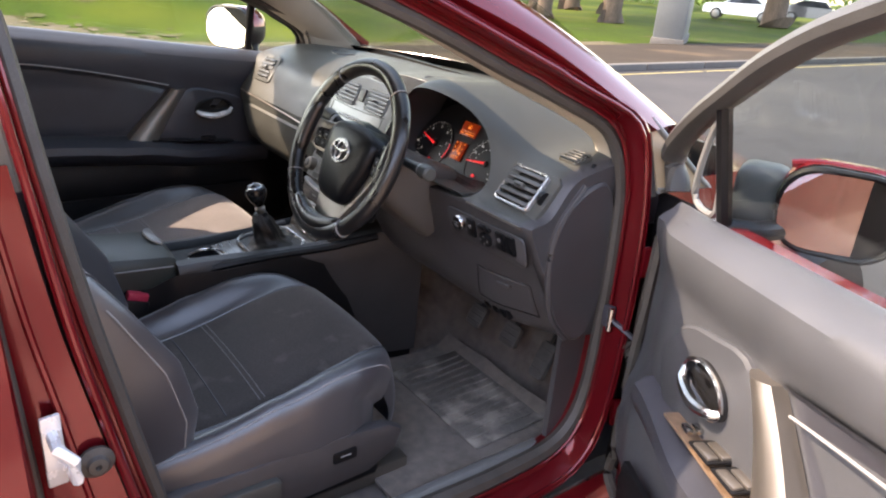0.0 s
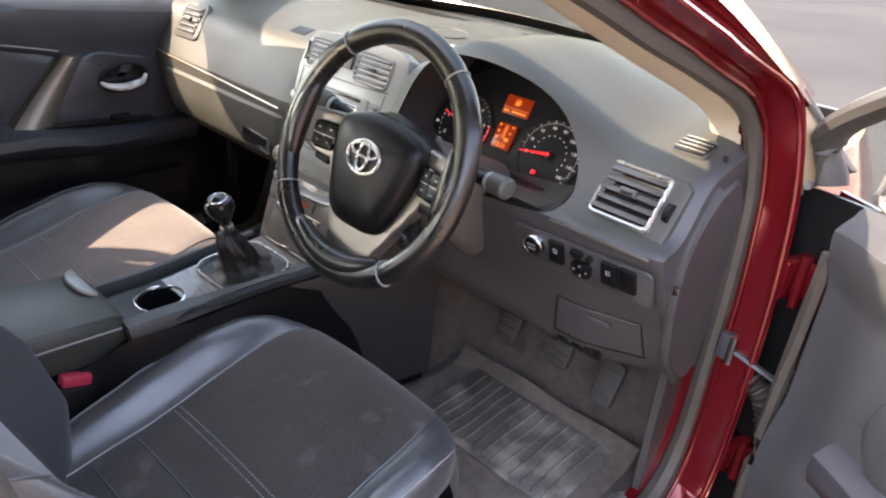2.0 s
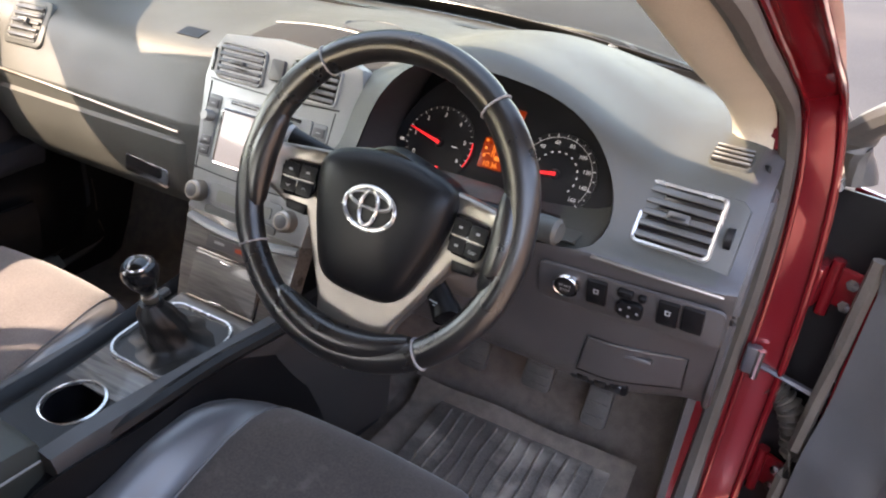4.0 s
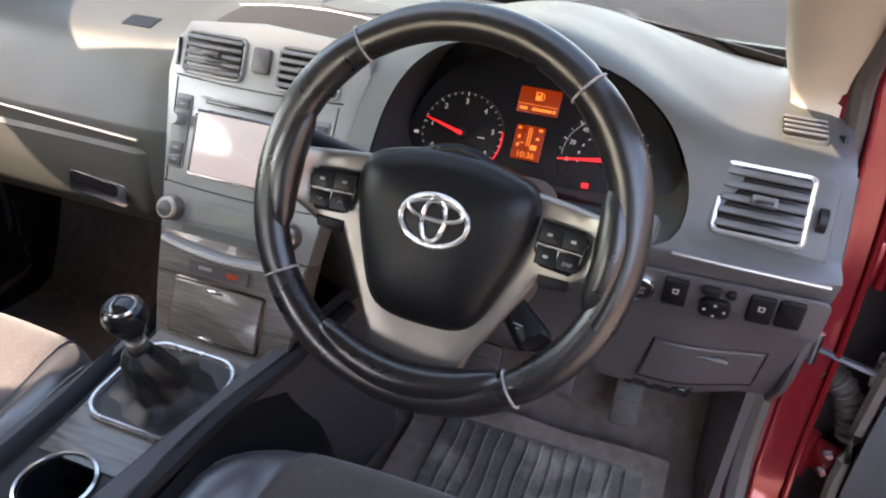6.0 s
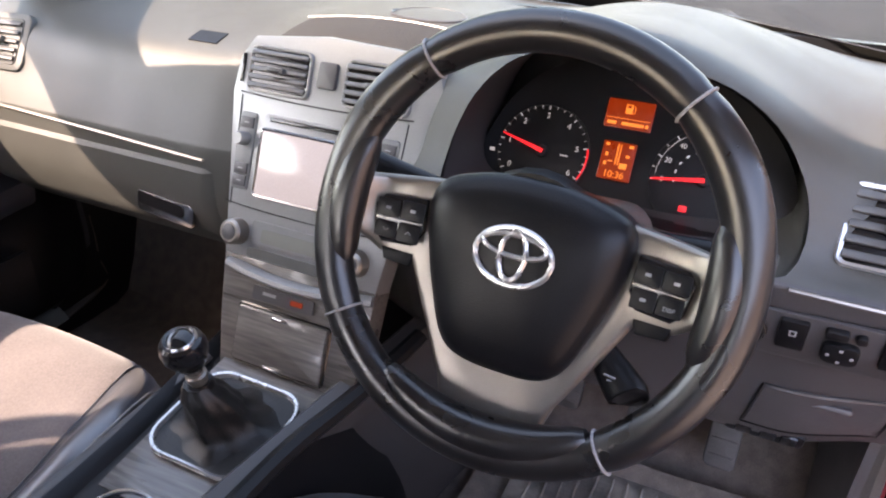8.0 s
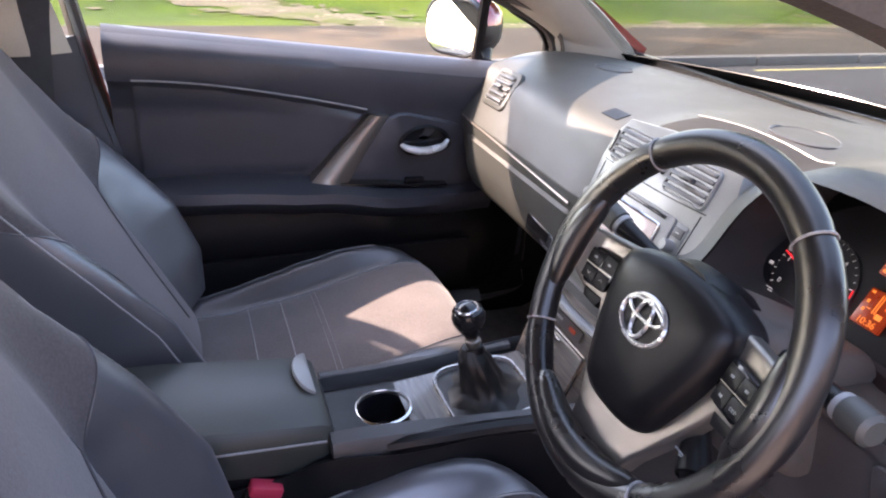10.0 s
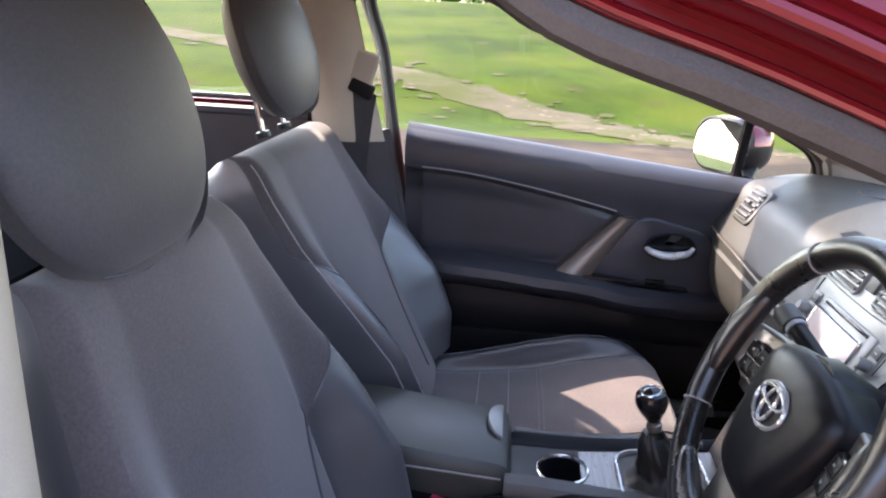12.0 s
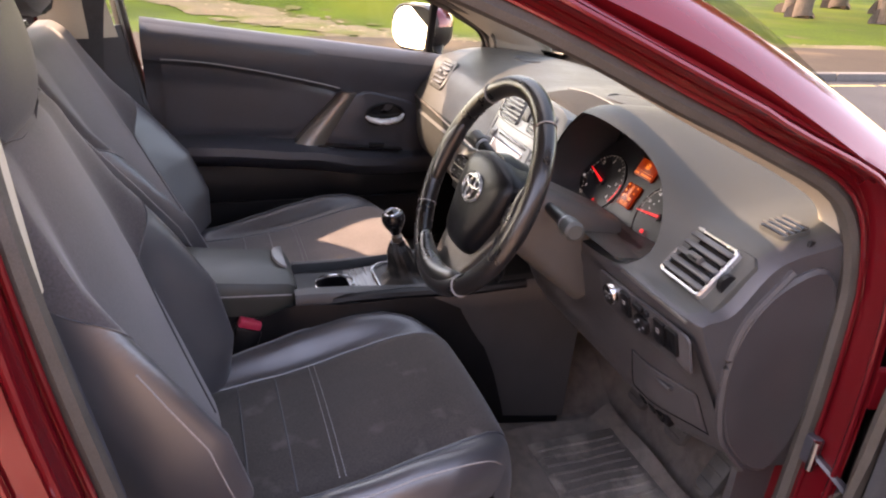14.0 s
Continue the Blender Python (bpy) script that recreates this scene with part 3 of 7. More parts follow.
for sx in (1, -1):
    m = lambda pts: [(sx * p[0], p[1], p[2]) for p in pts]
    body_patch("sill", m([(0.83, 0.42, 0.30), (0.83, 0.0, 0.30), (0.83, -0.6, 0.31)]), m([(0.86, 0.42, 0.16), (0.86, 0.0, 0.16), (0.86, -0.6, 0.16)]), (sx * 0.02, 0, 0), RED)
    part("scuff_plate", grid(lambda u, v: Vector((sx * (0.690 + 0.055 * v), 0.31 - 0.80 * u, 0.33 + 0.022 * math.sin(3.1 * v))), 8, 5, thick=0.012), VENTGREY, car)
    body_patch("front_wing", m([(0.845, 0.47, 0.30), (0.86, 0.80, 0.32), (0.80, 1.20, 0.35), (0.66, 1.60, 0.35)]), m([(0.80, 0.46, 0.935), (0.785, 0.75, 0.925), (0.69, 1.11, 0.875), (0.53, 1.47, 0.78)]), (sx * 0.035, 0, 0.02), RED)
    body_patch("outer_pillar", m([(0.785, 0.42, 1.035), (0.745, 0.14, 1.185), (0.70, -0.12, 1.285), (0.660, -0.42, 1.40)] if sx > 0 else [(0.785, 0.50, 1.035), (0.745, 0.22, 1.185), (0.70, -0.05, 1.285), (0.660, -0.40, 1.40)]), m([(0.69, 0.64, 0.985), (0.645, 0.33, 1.16), (0.61, 0.05, 1.29), (0.585, -0.30, 1.42)] if sx > 0 else [(0.69, 0.70, 0.985), (0.645, 0.41, 1.16), (0.61, 0.12, 1.29), (0.585, -0.24, 1.42)]), (sx * 0.012, 0, 0.02), RED)
    body_patch("rear_side_panel", m([(0.80, -0.63, 0.25), (0.86, -1.1, 0.25), (0.86, -1.9, 0.30)]), m([(0.80, -0.635, 1.06), (0.80, -1.1, 1.06), (0.76, -1.9, 1.06)]), (sx * 0.05, 0, 0), RED, "glossy dark red rear door")
    body_patch("rear_window", m([(0.785, -0.72, 1.08), (0.77, -1.1, 1.07), (0.72, -1.65, 1.08)]), m([(0.68, -0.76, 1.32), (0.66, -1.1, 1.34), (0.60, -1.6, 1.28)]), (sx * 0.01, 0, 0), GLASS, thick=0.004).visible_shadow = False
    body_patch("pillar_trim", m([(0.730, 0.48, 0.950), (0.720, 0.462, 1.00), (0.712, 0.435, 1.035), (0.690, 0.22, 1.148), (0.645, -0.06, 1.262), (0.595, -0.42, 1.385)]), m([(0.665, 0.68, 0.945), (0.655, 0.64, 0.985), (0.645, 0.60, 1.02), (0.610, 0.44, 1.13), (0.570, 0.15, 1.26), (0.54, -0.22, 1.375)]), (-sx * 0.012, 0, -0.01), BEIGE, "beige plastic windscreen pillar trim", 0.01) if sx < 0 else body_patch("pillar_trim", m([(0.726, 0.392, 0.940), (0.716, 0.365, 1.02), (0.690, 0.15, 1.128), (0.645, -0.12, 1.25), (0.595, -0.42, 1.385)]), m([(0.692, 0.402, 0.965), (0.660, 0.375, 1.025), (0.622, 0.165, 1.122), (0.585, -0.05, 1.235), (0.545, -0.28, 1.365)]), (-sx * 0.012, 0, -0.01), BEIGE, "beige plastic windscreen pillar trim", 0.01)
    body_patch("middle_pillar_trim", m([(0.706, -0.562, 1.015), (0.690, -0.581, 1.15), (0.630, -0.632, 1.31)] if sx > 0 else [(0.700, -0.585, 0.99), (0.675, -0.62, 1.15), (0.625, -0.65, 1.31)]), m([(0.69, -0.745, 0.99), (0.665, -0.76, 1.15), (0.615, -0.78, 1.31)]), (-sx * (0.012 if sx > 0 else 0.028), 0, 0), BEIGE, "beige plastic middle pillar trim", 0.012)
    body_patch("lower_pillar_trim", m([(0.708, -0.572, 1.02), (0.72, -0.512, 0.72), (0.71, -0.46, 0.36)]), m([(0.715, -0.76, 0.99), (0.72, -0.74, 0.70), (0.71, -0.68, 0.36)]), (-sx * 0.03, 0, 0), DARKTRIM, "dark plastic lower pillar trim", 0.012)
for sx in (1, -1):
    body_patch("middle_pillar", [(sx * 0.765, -0.60, 0.95), (sx * 0.735, -0.63, 1.15), (sx * 0.675, -0.66, 1.34)], [(sx * 0.765, -0.76, 0.95), (sx * 0.735, -0.78, 1.15), (sx * 0.675, -0.80, 1.34)], (sx * 0.012, 0, 0), GLOSSBLACK, "gloss black middle pillar", 0.015)
    part("wing_lining", grid(lambda u, v: Vector((sx * 0.772, 0.41 + 0.36 * u, 0.28 + 0.56 * v)), 4, 4, thick=0.01), BLACK, car)
    part("belt_strip", tube([Vector((sx * 0.748, -0.78 - 0.8 * k / 8, 1.068)) for k in range(9)], 0.008, 6), CHROME, car)
body_patch("pillar_return", [(0.708, -0.556, 0.965), (0.690, -0.581, 1.15), (0.630, -0.632, 1.31)], [(0.636, -0.584, 0.950), (0.616, -0.602, 1.15), (0.584, -0.630, 1.31)], (0, 0.010, 0), BEIGE, "beige plastic middle pillar trim turned inwards", 0.010)
body_patch("pillar_skin", [(0.812, -0.47, 0.38), (0.797, -0.518, 0.594), (0.789, -0.556, 0.78), (0.783, -0.578, 0.90), (0.772, -0.600, 1.07)], [(0.775, -0.66, 0.38), (0.765, -0.665, 0.594), (0.760, -0.67, 0.78), (0.757, -0.68, 0.90), (0.752, -0.69, 1.07)], (0.010, 0, 0), RED, "glossy dark red middle pillar skin", 0.006)
# tan panel painting the glass's warm reflection, and rubber, at the windscreen foot, driver's side
sp = [Vector((0.766, 0.418, 1.052)), Vector((0.808, 0.424, 0.926)), Vector((0.831, 0.550, 0.924))]
nrm_ = (sp[1] - sp[0]).cross(sp[2] - sp[0]).normalized()
nrm_ = nrm_ if nrm_.x > 0 else -nrm_
sail = part("reflection_panel", loft(bmesh.new(), [[q - nrm_ * 0.012 for q in sp], [q for q in sp]]), TAN_REFLECTION, car, "glossy tan panel painted as a warm reflection at the windscreen foot")
part("panel_edge", tube([sp[0] + nrm_ * 0.002, sp[2] + nrm_ * 0.002, sp[1] + nrm_ * 0.002], 0.006, 8), SILVER, sail, "pale bright edge strip")
part("panel_rubber", tube(spline([(0.752, 0.412, 1.060), (0.778, 0.414, 0.995), (0.806, 0.414, 0.915)], 5), 0.010, 8, flat=0.6), RUBBER, car, "dark rubber strip beside the tan reflection panel")
part("rear_door_edge", tube(spline([(0.803, -0.628, 0.30), (0.806, -0.632, 0.60), (0.802, -0.640, 0.85), (0.796, -0.648, 1.06)], 8), 0.011, 10), RED, car, "rounded red edge of the rear door")
part("pillar_gap", tube(spline([(0.796, -0.612, 0.34), (0.790, -0.618, 0.60), (0.783, -0.630, 0.85), (0.775, -0.642, 1.06)], 8), 0.006, 6), RUBBER, car)
for e_, r_ in ((0.28, 0.0045), (0.72, 0.0035)):
    pts_ = [Vector(a_).lerp(Vector(b_), e_) + Vector((0.012, 0, 0)) for a_, b_ in (((0.812, -0.47, 0.38), (0.775, -0.66, 0.38)), ((0.797, -0.518, 0.594), (0.765, -0.665, 0.594)), ((0.789, -0.556, 0.78), (0.760, -0.67, 0.78)), ((0.783, -0.578, 0.90), (0.757, -0.68, 0.90)), ((0.772, -0.600, 1.07), (0.752, -0.69, 1.07)))]
    part("pillar_crease", tube(spline(pts_, 6), r_, 8), RED, car, "pressed crease in the painted pillar")
# wheels and closed ends
for sx in (-1, 1):
    for wy in (1.18, -1.52):
        hub = pose(sx * 0.74, wy, lie(sx * 0.74, wy) + 0.315 + (0.03 if sx > 0 else 0), 0, 90)
        wh = part("wheel", lathe([(0.03, -0.05), (0.20, -0.055), (0.215, -0.09), (0.225, 0.09), (0.20, 0.06), (0.03, 0.06)], hub, 28), SATIN, car, "silver alloy wheel")
        part("tyre", lathe([(0.21, -0.095), (0.30, -0.10), (0.315, -0.08), (0.315, 0.08), (0.30, 0.10), (0.21, 0.095)], hub, 32), TYRE, wh, "black rubber tyre")
body_patch("front_panel", [(-0.49, 1.47, 0.70), (-0.25, 1.60, 0.70), (0.25, 1.60, 0.70), (0.49, 1.47, 0.70)], [(-0.66, 1.60, 0.35), (-0.3, 1.72, 0.33), (0.3, 1.72, 0.33), (0.66, 1.60, 0.35)], (0, 0.03, 0), RED, "dark red front bumper")
body_patch("rear_panel", [(-0.76, -1.88, 1.06), (-0.3, -1.96, 1.06), (0.3, -1.96, 1.06), (0.76, -1.88, 1.06)], [(-0.84, -1.90, 0.28), (-0.3, -1.98, 0.28), (0.3, -1.98, 0.28), (0.84, -1.90, 0.28)], (0, -0.05, 0), RED, "dark red tail panel")
# striker and grommet on the driver's middle pillar
striker = part("door_striker", tube([Vector(p) for p in ((0.800, -0.60, 0.765), (0.835, -0.60, 0.765), (0.838, -0.585, 0.745), (0.838, -0.585, 0.72), (0.80, -0.585, 0.715))], 0.007, 8), HANDLE, car, "bare metal door striker loop")
part("striker_plate", box(0.006, 0.022, 0.095, pose(0.803, -0.600, 0.742, 0, 0, 6), 0.002), HANDLE, striker)
gm = axes((0.797, -0.558, 0.708), (0, 0.95, -0.3), (0, 0.3, 0.95))
part("grommet", lathe([(0.002, 0.0), (0.020, 0.0), (0.021, 0.006), (0.013, 0.010), (0.011, 0.016), (0.004, 0.017), (0.002, 0.012)], gm, 18), RUBBER, car, "black rubber grommet with a screw")

# roof, headlining, windscreen
part("roof", grid(lambda u, v: Vector(((u - 0.5) * 2 * (0.605 - 0.04 * v), -0.080 - 0.05 * (2 * u - 1) ** 2 - (1.66 - 0.05 * (2 * u - 1) ** 2) * v, 1.430 + 0.045 * math.cos(math.pi * (u - 0.5)) + 0.03 * math.sin(math.pi * v) - 0.055 * v)), 16, 12, thick=0.02), RED, car)
part("headlining", grid(lambda u, v: Vector(((u - 0.5) * 2 * (0.60 - 0.04 * v), -0.12 - 0.15 * (2 * u - 1) ** 2 - (1.63 - 0.15 * (2 * u - 1) ** 2) * v, 1.380 + 0.045 * math.cos(math.pi * (u - 0.5)) + 0.03 * math.sin(math.pi * v) - 0.05 * v)), 16, 12, thick=0.02), BEIGE, car, "beige fabric headlining")
for sx in (1, -1):
    body_patch("roof_rail", [(sx * 0.655, -0.36, 1.395), (sx * 0.69, -0.62, 1.385), (sx * 0.69, -1.2, 1.35), (sx * 0.63, -1.75, 1.29)], [(sx * 0.59, -0.26, 1.440), (sx * 0.59, -0.62, 1.47), (sx * 0.575, -1.2, 1.46), (sx * 0.555, -1.75, 1.37)], (sx * 0.015, 0, 0.015), RED)
    body_patch("headlining_side", [(sx * 0.605, -0.38, 1.365), (sx * 0.63, -0.62, 1.36), (sx * 0.62, -1.2, 1.35), (sx * 0.60, -1.7, 1.26)], [(sx * 0.55, -0.30, 1.385), (sx * 0.57, -0.62, 1.395), (sx * 0.56, -1.2, 1.38), (sx * 0.545, -1.7, 1.30)], (0, 0, 0.01), BEIGE, thick=0.01)


def screen_pt(u, v):
    x = (u - 0.5) * 2
    return Vector((x * (0.675 - 0.09 * v), 0.84 - 0.20 * x * x - (0.93 - 0.16 * x * x) * v, 0.965 + 0.425 * v + 0.05 * math.sin(math.pi * v) - 0.01 * x * x * (1 - v) + 0.02 * v * (1 - x * x)))


windscreen = part("windscreen", grid(screen_pt, 24, 12, thick=0.005), SCREENGLASS, car, "clear laminated windscreen")
windscreen.visible_shadow = False
part("screen_border", grid(lambda u, v: screen_pt(u, 0.055 * v) + Vector((0, -0.004, -0.006)), 24, 2, thick=0.002), GLOSSBLACK, windscreen)
part("header_border", grid(lambda u, v: screen_pt(u, 0.93 + 0.07 * v) + Vector((0, -0.004, -0.006)), 24, 2, thick=0.002), GLOSSBLACK, windscreen)
for px, lab in ((0.13, "small white sticker on the windscreen foot"), (0.42, "")):
    pm = axes(screen_pt(0.5 + px / 1.34, 0.03) + Vector((0, -0.012, 0.0)), (1, -0.1, 0), (0, -0.9, 0.42))
    part("sticker", box(0.05, 0.012, 0.002, pm, 0.0005), WHITECAR, windscreen, lab)
part("scuttle", grid(lambda u, v: Vector(((u - 0.5) * 1.42, 0.80 + 0.18 * v - 0.22 * (2 * u - 1) ** 2, 0.935 + 0.01 * v)), 16, 4, thick=0.02), BLACK, car)
part("bonnet", grid(lambda u, v: Vector(((u - 0.5) * 2 * (0.74 - 0.24 * v), 0.97 - 0.20 * (2 * u - 1) ** 2 + 0.62 * v, 0.885 + 0.03 * math.cos(3.14 * (u - 0.5)) - 0.08 * v - 0.05 * v * v)), 20, 14, thick=0.02), RED, car, "glossy dark red bonnet")
for k, (x0, x1) in enumerate(((-0.55, 0.05), (0.02, 0.58))):
    path = spline([(x0, 0.90 - 0.2 * (x0 / 0.7) ** 2, 0.952), ((x0 + x1) / 2, 0.905, 0.955), (x1, 0.89 - 0.2 * (x1 / 0.7) ** 2, 0.955)], 6)
    part("wiper", tube(path, 0.006, 6), BLACK, car, "black windscreen wiper blade")

# floor, firewall, rear closing
floor = part("floor", grid(lambda u, v: Vector(((u - 0.5) * 1.5, 0.62 - 2.4 * v, 0.272 + (0.33 * smooth01(0.62 - 0.16, 0.62, 0.62 - 2.4 * v)) + 0.10 * bump01((u - 0.5) * 1.5, 0.03, 0.15) + 0.03 * bump01((u - 0.5) * 1.5, 0.72, 0.12) + 0.008 * noise.noise(Vector((u * 14, v * 20, 0))))), 60, 70, thick=0.02), CARPET, car, "dark worn floor carpet")
part("bulkhead", grid(lambda u, v: Vector(((u - 0.5) * 1.56, 0.63 + 0.04 * v, 0.25 + 0.73 * v)), 4, 4, thick=0.02), BLACK, car)
part("rear_bulkhead", grid(lambda u, v: Vector(((u - 0.5) * 1.5, -1.75 - 0.1 * v, 0.3 + 0.75 * v)), 4, 4, thick=0.03), DARKTRIM, car)
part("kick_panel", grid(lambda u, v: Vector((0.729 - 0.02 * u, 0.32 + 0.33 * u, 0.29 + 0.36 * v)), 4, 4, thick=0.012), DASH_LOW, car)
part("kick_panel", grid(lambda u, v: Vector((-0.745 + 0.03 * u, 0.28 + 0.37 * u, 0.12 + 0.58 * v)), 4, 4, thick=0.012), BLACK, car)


# ---- doors ----
C35, S35 = math.cos(radians(29)), math.sin(radians(29))


def right_door(s, n, z):
    return Vector((0.78 + C35 * s - S35 * n, 0.42 - S35 * s - C35 * n, z))


def left_door(s, n, z):
    return Vector((-0.735 + n, 0.547 - s, z))


def belt(s):
    return 0.929 + 0.101 * (s - 0.135)


def stitch_z(s):
    return 0.852 + (s - 0.546) * 0.255 - 0.155 * max(0, s - 0.546) ** 2 - 0.2 * max(0, s - 0.85) ** 2


def panel_n(s, z):
    top, st = belt(s), stitch_z(max(0.50, s))
    n = 0.030
    n += 0.022 * bump01(z, 0.93 + 0.05 * (s - 0.5), 0.085) - 0.03 * smooth01(top - 0.02, top + 0.01, z)
    if s > 0.50 and z < st:
        n -= 0.012 * smooth01(0, 0.012, st - z) * smooth01(0.50, 0.56, s)
    n += 0.02 * smooth01(0.66, 0.55, z) - 0.02 * smooth01(0.5, 0.35, z)
    n -= 0.03 * smooth01(0.25, 0.13, s)
    return n


def door_bottom(s):
    return 0.36 + 0.05 * smooth01(0.4, 0.15, s)


def build_door(P, d, driver):
    """The inside trim, frame, glass, skin and mirror of a front door; P places (along, inwards, up)."""
    pan = lambda s, t: P(s, panel_n(s, door_bottom(s) + (belt(s) - door_bottom(s)) * t), door_bottom(s) + (belt(s) - door_bottom(s)) * t)
    # Same trim on both doors: sunlit tone for the driver's, shaded for the passenger's.
    trim = part("door_trim", grid(pan, 60, 60, 0.125, 1.075, 0, 1), DOOR_SUNLIT if driver else DARKTRIM, d, "soft door trim in a lighter sunlit grey" if driver else "soft door trim in a darker shaded grey")
    part("trim_edge", grid(lambda u, v: P(0.125 + 0.95 * u, panel_n(0.125 + 0.95 * u, belt(0.125 + 0.95 * u)) * (1 - v) - 0.03 * v, belt(0.125 + 0.95 * u) + 0.012 * math.sin(3.14 * v)), 40, 4), DOOR_SUNLIT if driver else DARKTRIM, trim)
    part("front_return", grid(lambda u, v: P(0.125 - 0.01 * math.sin(3.14 * v), panel_n(0.125, 0.4 + (belt(0.125) - 0.4) * u) * (1 - v) - 0.08 * v, 0.40 + (belt(0.125) - 0.40) * u), 10, 4), DARKTRIM, trim)
    # stitched insert panel
    gap = 0.036 if driver else 0.0
    if driver:
        part("insert_recess", grid(lambda u, v: P(*(lambda s, z: (s, panel_n(s, z) + 0.0035, z))((0.553 + 0.135 * (1 - v)) * (1 - u) + 1.035 * u, 0.712 + (stitch_z(0.60 + 0.43 * u) - 0.010 - 0.712) * v)), 30, 12), DARKTRIM, trim, "dark recess round the insert panel")
    ins = lambda u, v: P(*(lambda s, z: (s, panel_n(s, z) + 0.006 - 0.006 * max(0, (abs(v - 0.5) - 0.44) / 0.06) ** 2, z))(
        (0.556 + gap + 0.135 * (1 - v)) * (1 - u) + 1.03 * u, 0.715 + (stitch_z((0.556 + gap + 0.135 * (1 - v)) * (1 - u) + 1.03 * u) - 0.012 - 0.6 * gap - 0.715) * v))
    part("insert_panel", grid(ins, 30, 12), DOOR_SUNLIT if driver else DARKTRIM, trim, "padded insert panel with pale stitching")
    part("stitching", tube([P(s, panel_n(s, stitch_z(s)) + 0.004, stitch_z(s) + 0.003 - 0.95 * gap) for s in [0.55 + gap + (0.48 - gap) * k / 30 for k in range(31)]], 0.0022, 5), STITCH, trim)
    # silver strut
    st = [(0.500, 0.842), (0.545, 0.846), (0.690, 0.695), (0.605, 0.686)]
    bm = bmesh.new()
    rows = []
    for k in range(13):
        t = k / 12
        a, b = Vector(st[0]).lerp(Vector(st[3]), t), Vector(st[1]).lerp(Vector(st[2]), t)
        rows.append([P(*(lambda q, e: (q.x, 0.042 + 0.022 * t * t + e, q.y))(a.lerp(b, w), 0.012 * math.sin(math.pi * w))) for w in (0, 0.1, 0.3, 0.5, 0.7, 0.9, 1)] + [P(b.x, 0.02, b.y), P(a.x, 0.02, a.y)])
    loft(bm, rows)
    part("pull_strut", bm, SATIN, d, "satin silver pull strut")
    # glossy surround of the inside handle
    dark = [(0.505, 0.835), (0.605, 0.690), (0.40, 0.66), (0.31, 0.655), (0.27, 0.72), (0.31, 0.80), (0.40, 0.832)]
    cx, cz, up_ = 0.41, 0.745, 0.0 if driver else 0.023
    ring = spline([(x, z, 0) for x, z in dark], 4, True)
    rows = [[P(cx + (q.x - cx) * k, max(panel_n(q.x, q.y), 0.03) + e, cz + (q.y - cz) * k) for q in ring] for k, e in ((1.0, -0.008), (1.0, 0.006), (0.95, 0.010), (0.5, 0.008), (0.1, 0.007))]
    sur = part("handle_surround", loft(bmesh.new(), rows), DOOR_SUNLIT if driver else DARKTRIM, d, "handle surround in a lighter sunlit grey" if driver else "handle surround in a darker shaded grey")
    cupm = [(0.362, 0.740), (0.368, 0.774), (0.41, 0.790), (0.455, 0.776), (0.468, 0.747), (0.436, 0.728)]
    ring = spline([(x, z, 0) for x, z in cupm], 4, True)
    rows = [[P(0.415 + (q.x - 0.415) * k, 0.04 + e, 0.765 + (q.y - 0.765) * k) for q in ring] for k, e in ((1.12, -0.002), (1.12, 0.006), (1.0, 0.006), (0.9, -0.001), (0.2, -0.002))]
    rows = [[q + Vector((0, 0, up_)) for q in rw] for rw in rows]
    bez = part("handle_bezel", loft(bmesh.new(), rows), GLOSSBLACK, sur)
    part("bezel_ring", tube([P(0.415 + (q.x - 0.415) * 1.06, 0.047, 0.765 + up_ + (q.y - 0.765) * 1.06) for q in ring], 0.0035, 6, True), CHROME if driver else BLACK, sur)
    hp = spline([P(0.358, 0.046, 0.757 + up_), P(0.375, 0.056, 0.744 + up_), P(0.42, 0.062, 0.738 + up_), P(0.455, 0.058, 0.743 + up_), P(0.472, 0.046, 0.751 + up_)], 5)
    # Passenger handle has its bright reflection painted in as a near-white base.
    part("door_handle", tube(hp, lambda s: 0.005 + 0.0045 * math.sin(math.pi * s), 10), CHROME if driver else HANDLE, d, "chrome inside door handle")
    # armrest
    rows = []
    for k in range(31):
        s = 0.24 + 0.80 * k / 30
        z = 0.655 + 0.055 * smooth01(0.30, 0.95, s) + 0.006 * bump01(s, 0.62, 0.1)
        w = 0.040 + 0.045 * smooth01(0.24, 0.55, s) - 0.02 * smooth01(0.9, 1.04, s)
        rows.append([P(s, 0.02, z + 0.012), P(s, 0.02 + w * 0.6, z + 0.008), P(s, 0.02 + w, z - 0.004), P(s, 0.02 + w * 1.06, z - 0.025), P(s, 0.02 + w * 0.85, z - 0.05), P(s, 0.015, z - 0.085)])
    arm = part("armrest", loft(bmesh.new(), rows), DARKTRIM, d, "padded dark armrest")
    sw = [(0.375, 0.47)] if not driver else [(0.47, 0.52), (0.53, 0.585)]
    part("switch_panel", grid(lambda u, v: P(0.36 + 0.26 * u, 0.028 + 0.048 * v * (0.75 + 0.25 * u), 0.675 + 0.022 * u + 0.001), 10, 4, thick=0.004), WOODDOOR if driver else GLOSSBLACK, arm, "brown wood-effect switch panel" if driver else "")
    if driver:
        along, inwards = P(1, 0, 0) - P(0, 0, 0), P(0, 1, 0) - P(0, 0, 0)
        for s0 in (0.485, 0.548):
            tray = part("switch_tray", box(0.056, 0.044, 0.006, axes(P(s0, 0.053, 0.6955 + 0.085 * (s0 - 0.45)), along + Vector((0, 0, 0.085)), inwards), 0.003), BLACK, arm, "dark switch recess")
